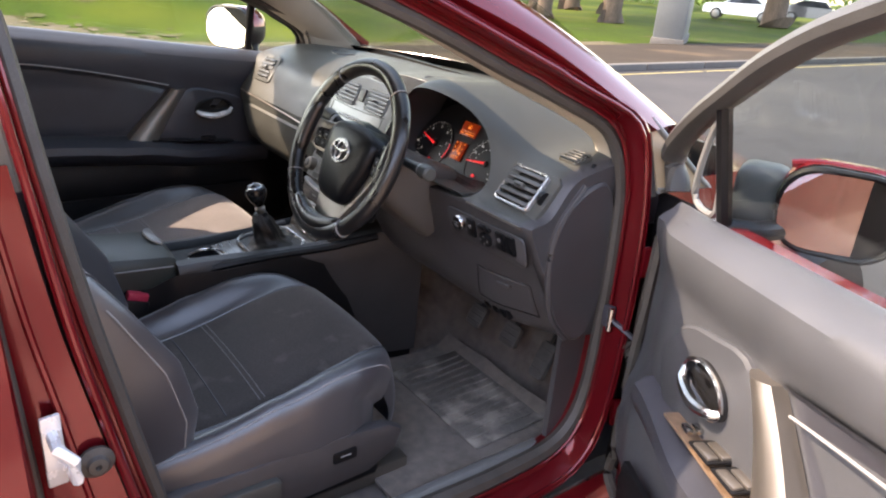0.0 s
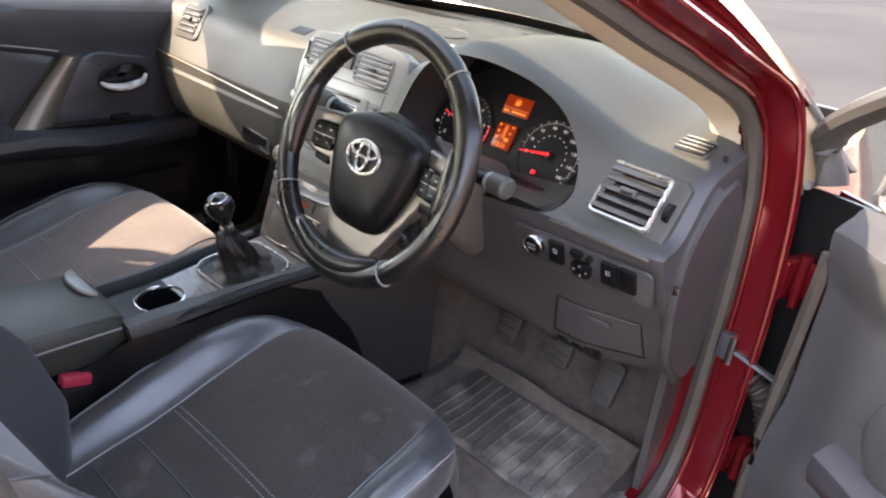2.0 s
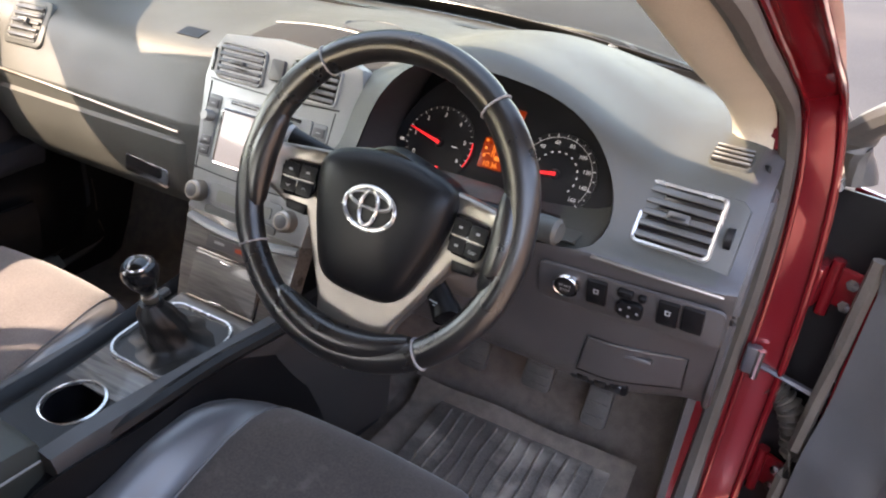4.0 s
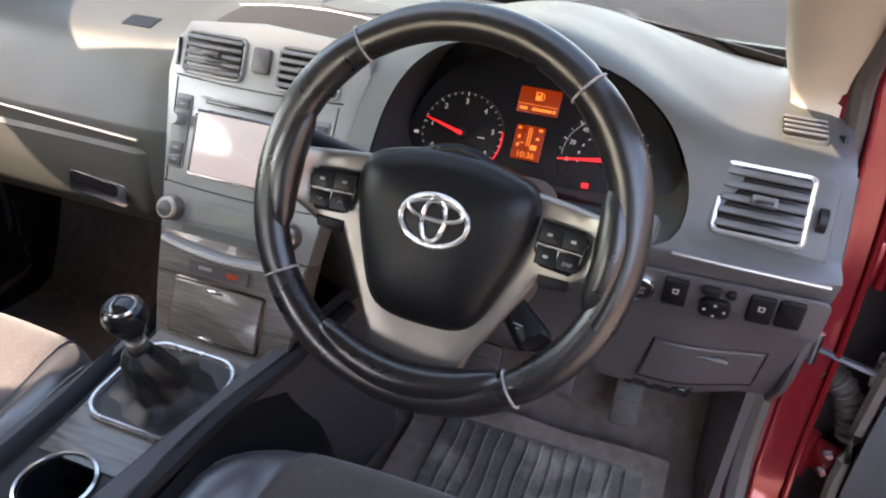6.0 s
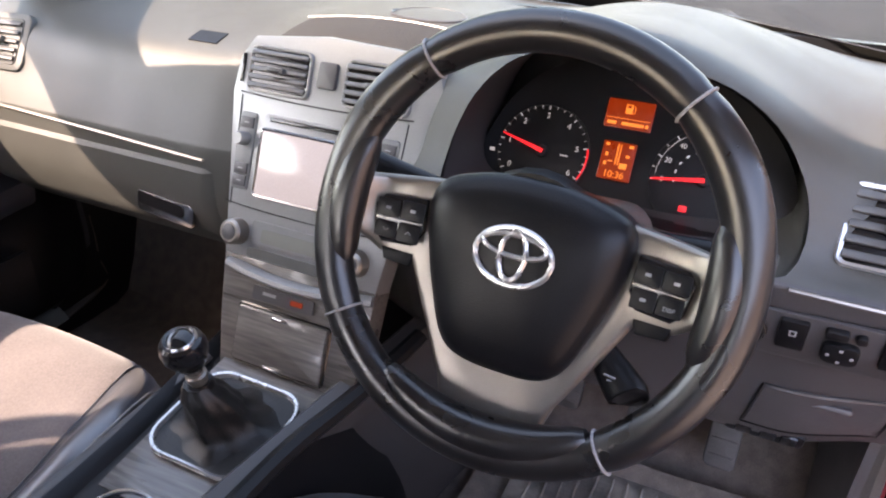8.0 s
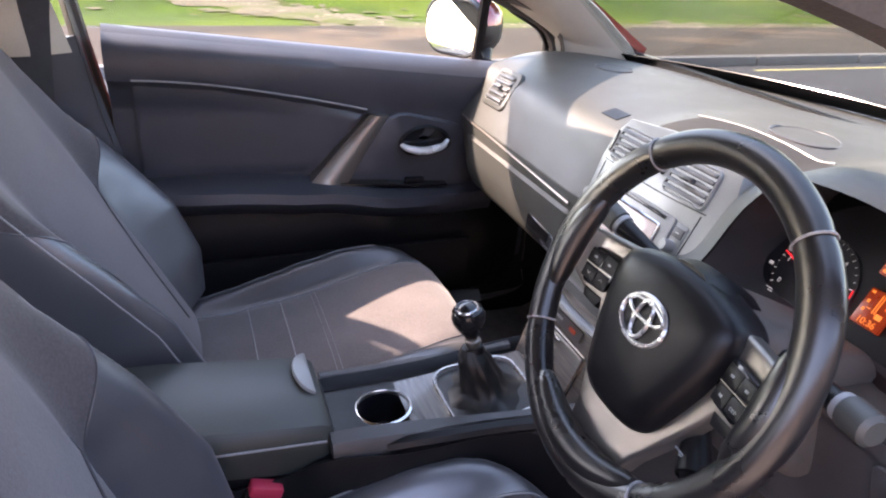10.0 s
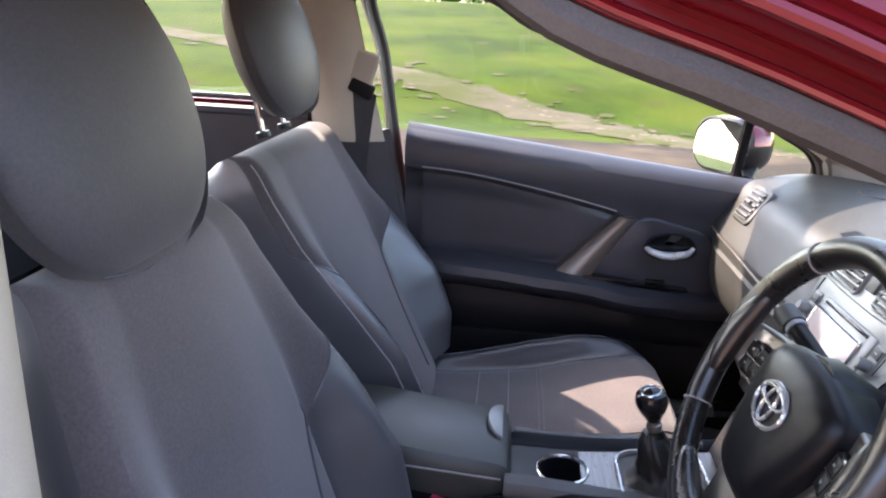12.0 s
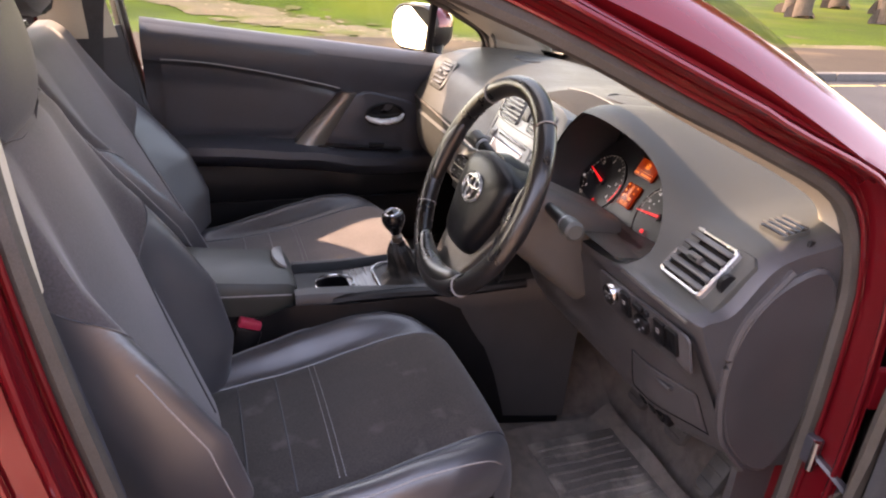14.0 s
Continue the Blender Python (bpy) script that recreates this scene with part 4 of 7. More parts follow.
            for n0 in (0.043, 0.064):
                part("window_switch", box(0.044, 0.017, 0.007, axes(P(s0 + 0.002, n0, 0.699 + 0.085 * (s0 - 0.45)), along + Vector((0, 0, 0.14)), inwards), 0.003), SATIN, tray, "smoky metal window switch")
        for n0 in (0.044, 0.060):
            part("lock_switch", box(0.022, 0.011, 0.009, axes(P(0.425, n0, 0.694), along + Vector((0, 0, 0.085)), inwards), 0.003), CHROME, arm)
    else:
        part("window_switch", box(0.045, 0.018, 0.010, axes(P(0.44, 0.055, 0.69), P(1, 0, 0) - P(0, 0, 0), P(0, 1, 0) - P(0, 0, 0)), 0.003), BLACK, arm)
    # lower pocket lip
    part("door_pocket", loft(bmesh.new(), [[P(s, 0.045, 0.40), P(s, 0.075, 0.41), P(s, 0.085, 0.50), P(s, 0.08, 0.535), P(s, 0.07, 0.535), P(s, 0.065, 0.45)] for s in [0.30 + 0.66 * k / 16 for k in range(17)]]), BLACK, d)
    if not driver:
        # Black sheet paints the shade below the armrest onto the passenger door.
        part("shaded_lower_trim", grid(lambda u, v: P(0.14 + 0.91 * u, panel_n(0.14 + 0.91 * u, 0.37 + 0.275 * v) + 0.004, 0.37 + 0.275 * v), 30, 12), BLACK, trim, "lower door trim blackened for the shade under the armrest")
    # metal shell and outer skin
    shell = []
    for k in range(21):
        s = 0.120 + (0.98 if driver else 0.945) * k / 20
        shell.append([P(s, -0.005, 0.35), P(s, -0.005, belt(s) - 0.01), P(s, -0.075, belt(s) - 0.005), P(s, -0.115, 0.75), P(s, -0.12, 0.5), P(s, -0.10, 0.27), P(s, -0.02, 0.28)])
    part("door_skin", loft(bmesh.new(), shell), RED, d, "dark red painted door skin")
    part("skin_flange", grid(lambda u, v: P(0.005 + 0.117 * u, -0.112 + 0.008 * math.sin(3.1 * v), 0.29 + (belt(0.1) - 0.31) * v), 4, 10, thick=0.008), RED, d)
    part("sealing_strip", tube(spline([P(0.115, 0.004, belt(0.05) - 0.05), P(0.112, 0.006, 0.7), P(0.112, 0.006, 0.42), P(0.15, 0.006, 0.325), P(0.6, 0.006, 0.31), P(1.05, 0.006, 0.33)], 6), 0.010, 6), RUBBER, d)
    # window frame: front post foot, sloping upper rail, rear post
    y0 = 0.547
    rail = [(0.070, 0.945), (0.080, 1.0), (0.112, 1.036), (0.225, 1.098), (0.385, 1.168), (0.56, 1.228), (0.70, 1.272), (0.80, 1.305), (0.93, 1.340), (1.10, 1.365), (1.21, 1.32), (1.20, 1.16), (1.17, 1.03)]
    if driver:
        rail = [(0.035, 0.93), (0.020, 1.0), (0.134, 1.088), (0.298, 1.178), (0.415, 1.232), (0.535, 1.275), (0.70, 1.318), (0.90, 1.335), (1.06, 1.30), (1.09, 1.03)]
    lean = lambda z: -0.05 + 0.27 * max(0, z - 0.95) + 0.10 * max(0, z - 1.15)
    path = [P(q.x, lean(q.y), q.y) for q in spline([(s, z, 0) for s, z in rail], 6)]
    part("window_frame", tube(path, 0.024 if driver else 0.015, 10, flat=0.75), FRAMEGREY if driver else RUBBER, d, "matt dark window frame")
    qb, qt = (0.212, 1.12) if driver else (0.262, 1.118)
    fb = part("quarter_bar", tube([P(qb, lean(0.93) - 0.0, 0.93), P(qb, lean(qt), qt)], 0.013, 8), BLACK, d, "black upright bar")
    gl = lambda u, v: (lambda s: P(s, lean(belt(s) + (top_z(s) - belt(s)) * v), belt(s) + (top_z(s) - belt(s)) * v))((0.07 if driver else 0.085) + (1.01 if driver else 1.075) * u)
    top_z = lambda s: float(np.interp(s, [q[0] for q in rail], [q[1] for q in rail]))
    g = part("door_glass", grid(gl, 24, 6, thick=0.004), GLASS, d, "clear side window")
    g.visible_shadow = False
    tri = [P(qb - (0.092 if driver else 0.172), lean(0.95) + 0.012, 0.955), P(qb - 0.012, lean(0.95) + 0.012, 0.950), P(qb - 0.012, lean(1.06) + 0.012, qt - 0.023)] + ([] if driver else [P(0.190, lean(1.06) + 0.012, 1.062), P(qb - 0.155, lean(1.0) + 0.012, 1.015)])
    part("quarter_trim", tube(spline(tri, 5, True), 0.006, 6, True), BLACK if not driver else SILVER, d)
    # door mirror
    mc = P(0.250, -0.215, 0.968) if driver else P(0.262, -0.205, 1.000)
    ax, up = (P(1, 0, 0) - P(0, 0, 0)), Vector((0, 0, 1))
    inn = (P(0, 1, 0) - P(0, 0, 0))
    face = (ax * (0.80 if driver else 0.86) + inn * (0.60 if driver else 0.50)).normalized()
    side = face.cross(up)
    side = side if side.dot(inn) < 0 else -side
    rows = []
    for dpt, k in ((0.0, 0.94), (0.004, 1.0), (-0.03, 1.03), (-0.07, 1.0), (-0.10, 0.86), (-0.118, 0.55), (-0.122, 0.2)):
        rows.append([mc + face * dpt + side * (x * k) + up * (z * k) for x, z in rounded(0.185, 0.140, 0.058, 5)])
    hous = part("mirror_housing", loft(bmesh.new(), rows), BLACK, d, "dark plastic door mirror housing with a red cap")
    capr = []
    for dpt, k in ((-0.014, 1.035), (-0.03, 1.055), (-0.07, 1.025), (-0.10, 0.885), (-0.121, 0.57), (-0.126, 0.2)):
        pts = sorted(((x, z) for x, z in rounded(0.185, 0.140, 0.058, 5) if z > 0.012), key=lambda q: q[0])
        pts = [(-0.0925, 0.012)] + pts + [(0.0925, 0.012)]
        capr.append([mc + face * dpt + side * (x * k) + up * (z * k) for x, z in pts])
    part("mirror_cap", loft(bmesh.new(), capr, closed=False, caps=False), RED, hous, "dark red painted mirror cap")
    part("mirror_bezel", tube([mc + face * 0.004 + side * x + up * z for x, z in rounded(0.182, 0.137, 0.057, 6)], 0.005, 6, True), BLACK, hous)
    bm = bmesh.new()
    turn, tip = (-0.15, 0.0) if driver else (0.07, -0.10)
    loft(bm, [[mc + face * (e + turn * x + tip * z) + side * x + up * z for x, z in rounded(0.172, 0.127, 0.054, 6)] for e in (0.001, 0.005)])
    part("mirror_glass", bm, MIRROR, hous)
    part("mirror_foot", tube(spline([P(0.20, -0.05, 0.925), P(0.22, -0.10, 0.925), mc - side * 0.06 - up * 0.05 - face * 0.05], 5), 0.024, 10, flat=0.7), BLACK, hous)
    if driver:
        part("mirror_inner_cover", box(0.085, 0.112, 0.085, axes(mc - side * 0.122 - face * 0.052 - up * 0.008, side, up), 0.022, 3), MIRRORBACK, hous, "dark blue-grey plastic inner block of the mirror")
        part("cap_highlight_edge", tube([mc - face * 0.03 + side * x_ + up * (0.070 - 0.9 * max(0, abs(x_) - 0.03) ** 1.6) for x_ in [-0.085 + 0.017 * k for k in range(11)]], 0.007, 8), RED, hous, "painted upper edge of the mirror cap")
    if not driver:
        # Red bar stands for the car's flank reflected at the mirror; no lamp here.
        part("red_reflection_strip", tube([mc - face * 0.06 + side * 0.075 + up * z for z in (-0.05, 0.0, 0.05)], 0.022, 8), RED_REFLECTION, hous)


ddoor = thing("front_door", (0.80, 0.42, 0.35), "driver's car door swung open, grey trim lit by the sun", "car door", "front doors")
build_door(right_door, ddoor, True)
pdoor = thing("front_door", (-0.735, 0.45, 0.35), "closed passenger car door with dark padded trim and silver strut", "car door", "front doors")
build_door(left_door, pdoor, False)
strap = part("check_strap", tube(spline([(0.780, 0.388, 0.658), (0.834, 0.392, 0.643), (0.885, 0.378, 0.640)], 5), 0.008, 6, flat=0.5), DARKTRIM, ddoor, "steel door check strap")
part("strap_bracket", box(0.022, 0.016, 0.046, pose(0.780, 0.388, 0.660), 0.004), DARKTRIM, strap)
part("strap_pin", lathe([(0.002, -0.024), (0.006, -0.024), (0.006, 0.024), (0.002, 0.024)], pose(0.790, 0.382, 0.658), 10), CHROME, strap)
part("strap_plate", box(0.030, 0.010, 0.060, pose(0.885, 0.395, 0.638, 0, 0, -29), 0.004), CHROME, strap)
bp = spline([(0.815, 0.412, 0.612), (0.846, 0.408, 0.594), (0.866, 0.402, 0.560), (0.880, 0.394, 0.515)], 14)
part("cable_boot", tube(bp, lambda s_: 0.017 + 0.0045 * math.sin(75 * s_), 12), RUBBER, ddoor, "ribbed black rubber cable boot")
for hz in (0.79, 0.45):
    hinge = part("door_hinge", box(0.020, 0.050, 0.062, pose(0.826, 0.425, hz, 0, 0, -18), 0.006), RED, ddoor, "red painted steel door hinge")
    part("hinge_leaf", box(0.050, 0.012, 0.058, pose(0.862, 0.418, hz + 0.004, 0, 0, -24), 0.005), RED, hinge)
    part("hinge_pin", lathe([(0.003, -0.042), (0.009, -0.042), (0.009, 0.042), (0.003, 0.042)], pose(0.842, 0.420, hz), 14), RED, hinge)
    for dz in (-0.017, 0.017):
        part("hinge_bolt", lathe([(0.002, 0.0), (0.009, 0.0), (0.009, 0.006), (0.002, 0.007)], pose(0.868, 0.411, hz + dz, 90, 0, -24), 6), CHROME, hinge)
part("pillar_screw", lathe([(0.002, 0.0), (0.010, 0.0), (0.010, 0.006), (0.002, 0.007)], pose(0.884, 0.402, 0.585, 90, 0, -29), 6), CHROME, ddoor)
# Black sheet added to stand for the deep shade in the hinge gap.
part("dark_gap_sheet", grid(lambda u, v: Vector((0.80 + 0.11 * u, 0.452 - 0.02 * u, 0.30 + 0.62 * v)), 4, 6, thick=0.006), BLACK, car)
part("edge_seal", tube(spline([(0.905, 0.40, 0.90), (0.912, 0.395, 0.70), (0.912, 0.395, 0.36)], 6), 0.010, 8), RUBBER, ddoor)
# ---- dashboard ----
PASS_SEC = [(0.84, 0.955), (0.66, 0.975), (0.47, 0.978), (0.35, 0.966), (0.287, 0.942), (0.252, 0.885), (0.228, 0.848), (0.222, 0.835), (0.220, 0.80), (0.220, 0.745), (0.245, 0.685), (0.32, 0.63), (0.45, 0.60)]
DRIV_SEC = [(0.84, 0.955), (0.66, 0.975), (0.47, 0.978), (0.35, 0.966), (0.268, 0.944), (0.214, 0.880), (0.172, 0.868), (0.166, 0.857), (0.184, 0.80), (0.205, 0.737), (0.238, 0.645), (0.30, 0.595), (0.45, 0.575)]
HOOD_Z = [0, 0.35, 0.75, 1.0, 1.25, 1.0, 0.15, 0, 0, 0, 0, 0, 0]
HOOD_Y = [0, 0, 0, -0.01, -0.055, -0.03, 0, 0, 0, 0, 0, 0, 0]


def dash_section(x):
    r = smooth01(0.0, 0.22, x)
    h = bump01(x, 0.383, 0.235)
    c = bump01(x, 0.04, 0.20)
    e = smooth01(0.60, 0.74, abs(x))
    pts = []
    for k, (a, b) in enumerate(zip(PASS_SEC, DRIV_SEC)):
        y, z = a[0] + (b[0] - a[0]) * r, a[1] + (b[1] - a[1]) * r
        z += 0.085 * h * HOOD_Z[k] + 0.02 * c * (HOOD_Z[k] if k < 5 else 0)
        y += bump01(x, 0.383, 0.30 if x > 0.383 else 0.235) * HOOD_Y[k]
        if k <= 2:
            y -= 0.20 * (x / 0.7) ** 2 * (1, 0.6, 0.2)[k]
        if 4 <= k <= 10:
            y += 0.05 * c * (1 - r) * 0.6
        y += (0.05 * e * smooth01(0.9, 0.6, z) if k > 4 else 0.0)
        pts.append(Vector((0, y, z)))
    return spline(pts, 5)


def dash_pt(x, s):
    """Place and outward normal on the dashboard's skin; s counts the section's points."""
    sec = dash_section(x)
    i = max(0, min(len(sec) - 2, int(s * 5)))
    f = s * 5 - i
    p = sec[i].lerp(sec[i + 1], f)
    t = (sec[i + 1] - sec[i]).normalized()
    nrm = Vector((0, -t.z, t.y))
    nrm = nrm if nrm.y < 0 or nrm.z > 0 else -nrm
    if s > 4 and nrm.y > 0:
        nrm = -nrm
    return Vector((x, p.y, p.z)), nrm


def on_dash(x, s, lift=0.0):
    p, n = dash_pt(x, s)
    return p + n * lift


dash = thing("dashboard", (0, 0.35, 0.6), "dark grey grained dashboard lit in patches by the sun", "dashboard")
xs = [-0.735, -0.732, -0.722, -0.70] + [-0.68 + 0.02 * k for k in range(70)] + [0.715, 0.728, 0.737, 0.740]
rings = []
for x in xs:
    sec = dash_section(x)
    shrink = 1.0 - 0.05 * max(0.0, (abs(x) - 0.70) / 0.04) ** 2
    c0 = Vector((0, 0.45, 0.80))
    sec = [c0 + (q - c0) * shrink for q in sec] + [Vector((0, 0.62, 0.60)), Vector((0, 0.80, 0.75))]
    rings.append([Vector((x, q.y, q.z)) for q in sec])
shell = part("dash_shell", loft(bmesh.new(), rings), DASH, dash, "soft grained dark grey dashboard moulding")
# instrument cave
opening = [(x, z, 0) for x, z in ((0.230, 0.868), (0.217, 0.91), (0.238, 0.975), (0.284, 1.022), (0.350, 1.040), (0.42, 1.040), (0.490, 1.020), (0.545, 0.978), (0.576, 0.92), (0.568, 0.872), (0.485, 0.858), (0.385, 0.856), (0.28, 0.858))]
ring = spline(opening, 4, True)


def dash_front(x, z):
    """How far back the dashboard's skin reaches at a height, within the instrument hood."""
    sec = dash_section(x)
    ys = [a.y + (b.y - a.y) * (z - a.z) / (b.z - a.z) for a, b in zip(sec, sec[1:]) if (a.z - z) * (b.z - z) < 0]
    return max(0.14, min(ys + [0.26]))


cave = loft(bmesh.new(), [[Vector((0.383 + (q.x - 0.383) * k, y, 0.93 + (q.y - 0.93) * kz + dz)) for q in ring] for y, k, kz, dz in ((0.05, 1.04, 1.02, 0.0), (0.22, 1.0, 0.98, 0), (0.345, 0.95, 0.85, 0.01))])
cut(shell, cave)
shell.data.materials.append(BLACK)
shell.data.materials.append(DASH_LOW)
reach = {round(math.degrees(math.atan2(q.y - 0.93, q.x - 0.383))): math.hypot(q.x - 0.383, q.y - 0.93) for q in spline(opening, 60, True)}
for p_ in shell.data.polygons:
    c_ = p_.center
    a_ = round(math.degrees(math.atan2(c_.z - 0.93, c_.x - 0.383)))
    lim = reach.get(a_, reach.get(a_ + 1, reach.get(a_ - 1, 0.1)))
    if 0.05 < c_.y < 0.40 and math.hypot(c_.x - 0.383, c_.z - 0.93) < lim * 1.035 and p_.normal.dot(Vector((0.383 - c_.x, 0, 0.93 - c_.z))) > 0.0:
        # Cave walls coloured by light: shaded left black, lit right dash grey.
        p_.material_index = 1 if c_.x < 0.50 else 0
    elif c_.x > 0.708 or (c_.x > 0.17 and c_.z < 0.868 and c_.y < 0.5):
        p_.material_index = 2
bm = loft(bmesh.new(), [[Vector((0.383 + (q.x - 0.383) * k, y, 0.93 + (q.y - 0.93) * kz + dz)) for q in ring for y in [dash_front(q.x, q.y) + 0.003 + (0.335 - dash_front(q.x, q.y)) * w]] for w, k, kz, dz in ((0.0, 0.992, 0.992, 0.0), (0.4, 0.965, 0.950, 0), (1.0, 0.925, 0.84, 0.01))], caps=False)
hood = part("cluster_hood", bm, CONSOLE, dash, "instrument hood lining, dark with its right wall in a lit grey")
hood.data.materials.append(DASH)
for p_ in hood.data.polygons:
    # Lining's right side takes the paler dash colour for the light falling on it.
    p_.material_index = 1 if p_.center.x > 0.50 and p_.center.z < 1.0 else 0
# the tilted instrument face
CL = axes((0.385, 0.292, 0.91), (1, 0, 0), (0, 0.5, 0.866))
face_ring = [((q.x - 0.383) * 0.96, (q.y - 0.935) * 0.98) for q in ring]
cluster = part("instrument_panel", prism(face_ring, -0.01, CL @ pose(0, 0, 0)), DIAL, dash, "black instrument panel with white dials and orange displays")
part("cluster_brow", loft(bmesh.new(), [[CL @ Vector((x * 0.97, -0.072 + 0.01 * math.cos(3 * x * 5), 0.0)), CL @ Vector((x, -0.078, 0.05)), CL @ Vector((x, -0.095, 0.095)), CL @ Vector((x, -0.10, 0.0))] for x in [-0.165 + 0.33 * k / 20 for k in range(21)]]), DASH, dash)


def dial(cx, cy, r, labels, minor, a0, a1, needle, size):
    g = part("dial", lathe([(0.001, 0.0005), (r * 0.99, 0.0005), (r, 0.0020), (r * 1.02, 0.0020), (r * 1.025, 0.0)], CL @ pose(cx, cy, 0.0), 40), DIAL, cluster)
    bm = bmesh.new()
    n_ = (len(labels) - 1) * minor
    for k in range(n_ + 1):
        a = radians(a0 + (a1 - a0) * k / n_)
        d, s = Vector((math.cos(a), math.sin(a), 0)), Vector((-math.sin(a), math.cos(a), 0))
        w, ln = (0.00055, 0.0045) if k % minor == 0 else (0.0004, 0.003)
        q = [d * (r * 0.98) + s * w, d * (r * 0.98) - s * w, d * (r * 0.98 - ln) - s * w, d * (r * 0.98 - ln) + s * w]
        bm.faces.new([bm.verts.new(CL @ Vector((cx + p.x, cy + p.y, 0.0045))) for p in q])
    part("dial_ticks", bm, WHITE_INK, g)
    for k, t in enumerate(labels):
        a = radians(a0 + (a1 - a0) * k / (len(labels) - 1))
        words(t, size, CL @ pose(cx + math.cos(a) * r * 0.76, cy + math.sin(a) * r * 0.76, 0.0045), WHITE_INK, g, "numeral")
    a = radians(needle)
    d, s = Vector((math.cos(a), math.sin(a), 0)), Vector((-math.sin(a), math.cos(a), 0))
    bm = bmesh.new()
    loft(bm, [[CL @ (Vector((cx, cy, z)) + p) for p in (d * (r * 0.96) + s * 0.0006, d * (r * 0.96) - s * 0.0006, -d * 0.001 - s * 0.0024, -d * 0.001 + s * 0.0024)] for z in (0.006, 0.0075)])
    part("needle", bm, RED_LIGHT, g, "glowing red needle")
    part("needle_hub", lathe([(0.0005, 0.0055), (0.006, 0.005), (0.007, 0.003)], CL @ pose(cx, cy, 0), 16), DIAL, g)


dial(-0.086, -0.012, 0.053, "0 1 2 3 4 5 6".split(), 4, 212, -28, 165, 0.0088)
dial(0.092, -0.012, 0.056, "0 20 40 60 80 100 120 140 160".split(), 2, 188, -40, 188, 0.0074)
part("red_zone", tube([CL @ Vector((-0.086 + 0.0525 * math.cos(radians(a)), -0.012 + 0.0525 * math.sin(radians(a)), 0.0045)) for a in range(-28, 14, 4)], 0.0008, 4), RED_LIGHT, cluster)
part("dial_rule", tube([CL @ Vector((0.092 + 0.050 * math.cos(radians(a)), -0.012 + 0.050 * math.sin(radians(a)), 0.0042)) for a in range(-34, 186, 5)], 0.0003, 4), WHITE_INK, cluster)
inner = bmesh.new()
for k in range(13):
    a = radians(190 - 225 * k / 12)
    d, s = Vector((math.cos(a), math.sin(a), 0)), Vector((-math.sin(a), math.cos(a), 0))
    q = [d * 0.0310 + s * 0.0016, d * 0.0310 - s * 0.0016, d * 0.0293 - s * 0.0016, d * 0.0293 + s * 0.0016]
    inner.faces.new([inner.verts.new(CL @ Vector((0.092 + p.x, -0.012 + p.y, 0.0045))) for p in q])
part("inner_scale", inner, WHITE_INK, cluster)
for bx, by, bw in ((-0.060, -0.013, 0.009), (-0.125, -0.047, 0.010), (-0.122, -0.050, 0.007), (0.118, -0.058, 0.008)):
    part("printed_bar", box(bw, 0.0012, 0.0005, CL @ pose(bx, by, 0.0045)), WHITE_INK, cluster)
for nm, cx, cy, w, h in (("trip_display", 0.001, 0.044, 0.051, 0.031), ("clock_display", -0.001, -0.008, 0.036, 0.042)):
    disp = part(nm, box(w, h, 0.004, CL @ pose(cx, cy, 0.003), 0.001), ORANGE, cluster, "glowing orange display")
    if nm == "clock_display":
        words("10:36", 0.0105, CL @ pose(cx, cy - 0.0155, 0.0056), AMBER, disp, "clock_digits")
        for k, (bx, by, bw, bh) in enumerate(((-0.001, 0.007, 0.0012, 0.023), (0.002, 0.007, 0.0012, 0.023), (-0.013, 0.017, 0.004, 0.003), (0.013, 0.017, 0.005, 0.003), (-0.012, 0.006, 0.003, 0.004), (0.011, 0.006, 0.004, 0.003), (-0.012, -0.004, 0.003, 0.004), (-0.007, -0.001, 0.005, 0.0012), (0.008, -0.005, 0.008, 0.006))):
            part("display_bar", box(bw, bh, 0.0006, CL @ pose(cx + bx, cy + by, 0.0055)), AMBER, disp)
    else:
        part("fuel_symbol", prism([(-0.004, -0.0045), (0.0035, -0.0045), (0.0035, 0.0055), (-0.004, 0.0055)], 0.0006, CL @ pose(cx - 0.001, cy + 0.005, 0.0052)), AMBER, disp)
        part("symbol_window", box(0.0042, 0.003, 0.0006, CL @ pose(cx - 0.0012, cy + 0.0078, 0.0059)), ORANGE, disp)
        part("symbol_hose", tube([CL @ Vector((cx + x_, cy + y_, 0.0056)) for x_, y_ in ((0.003, 0.001), (0.0052, 0.002), (0.0054, 0.007), (0.0040, 0.0095))], 0.0005, 4), AMBER, disp)
        part("display_rule", box(w * 0.94, 0.0006, 0.0006, CL @ pose(cx, cy - 0.0055, 0.0055)), AMBER, disp)
        for bx, bw in ((-0.017, 0.010), (0.006, 0.024), (0.021, 0.003)):
            part("display_bar", box(bw, 0.0034, 0.0006, CL @ pose(cx + bx, cy - 0.0108, 0.0055)), AMBER, disp)
for px, py, w_, h_ in ((0.078, -0.045, 0.008, 0.006), (-0.078, -0.048, 0.004, 0.005)):
    part("warning_light", box(w_, h_, 0.0008, CL @ pose(px, py, 0.0045), 0.0002), RED_LIGHT, cluster, "glowing red warning light")
part("turn_mark", box(0.006, 0.004, 0.0006, CL @ pose(-0.145, -0.02, 0.003)), WHITE_INK, cluster)


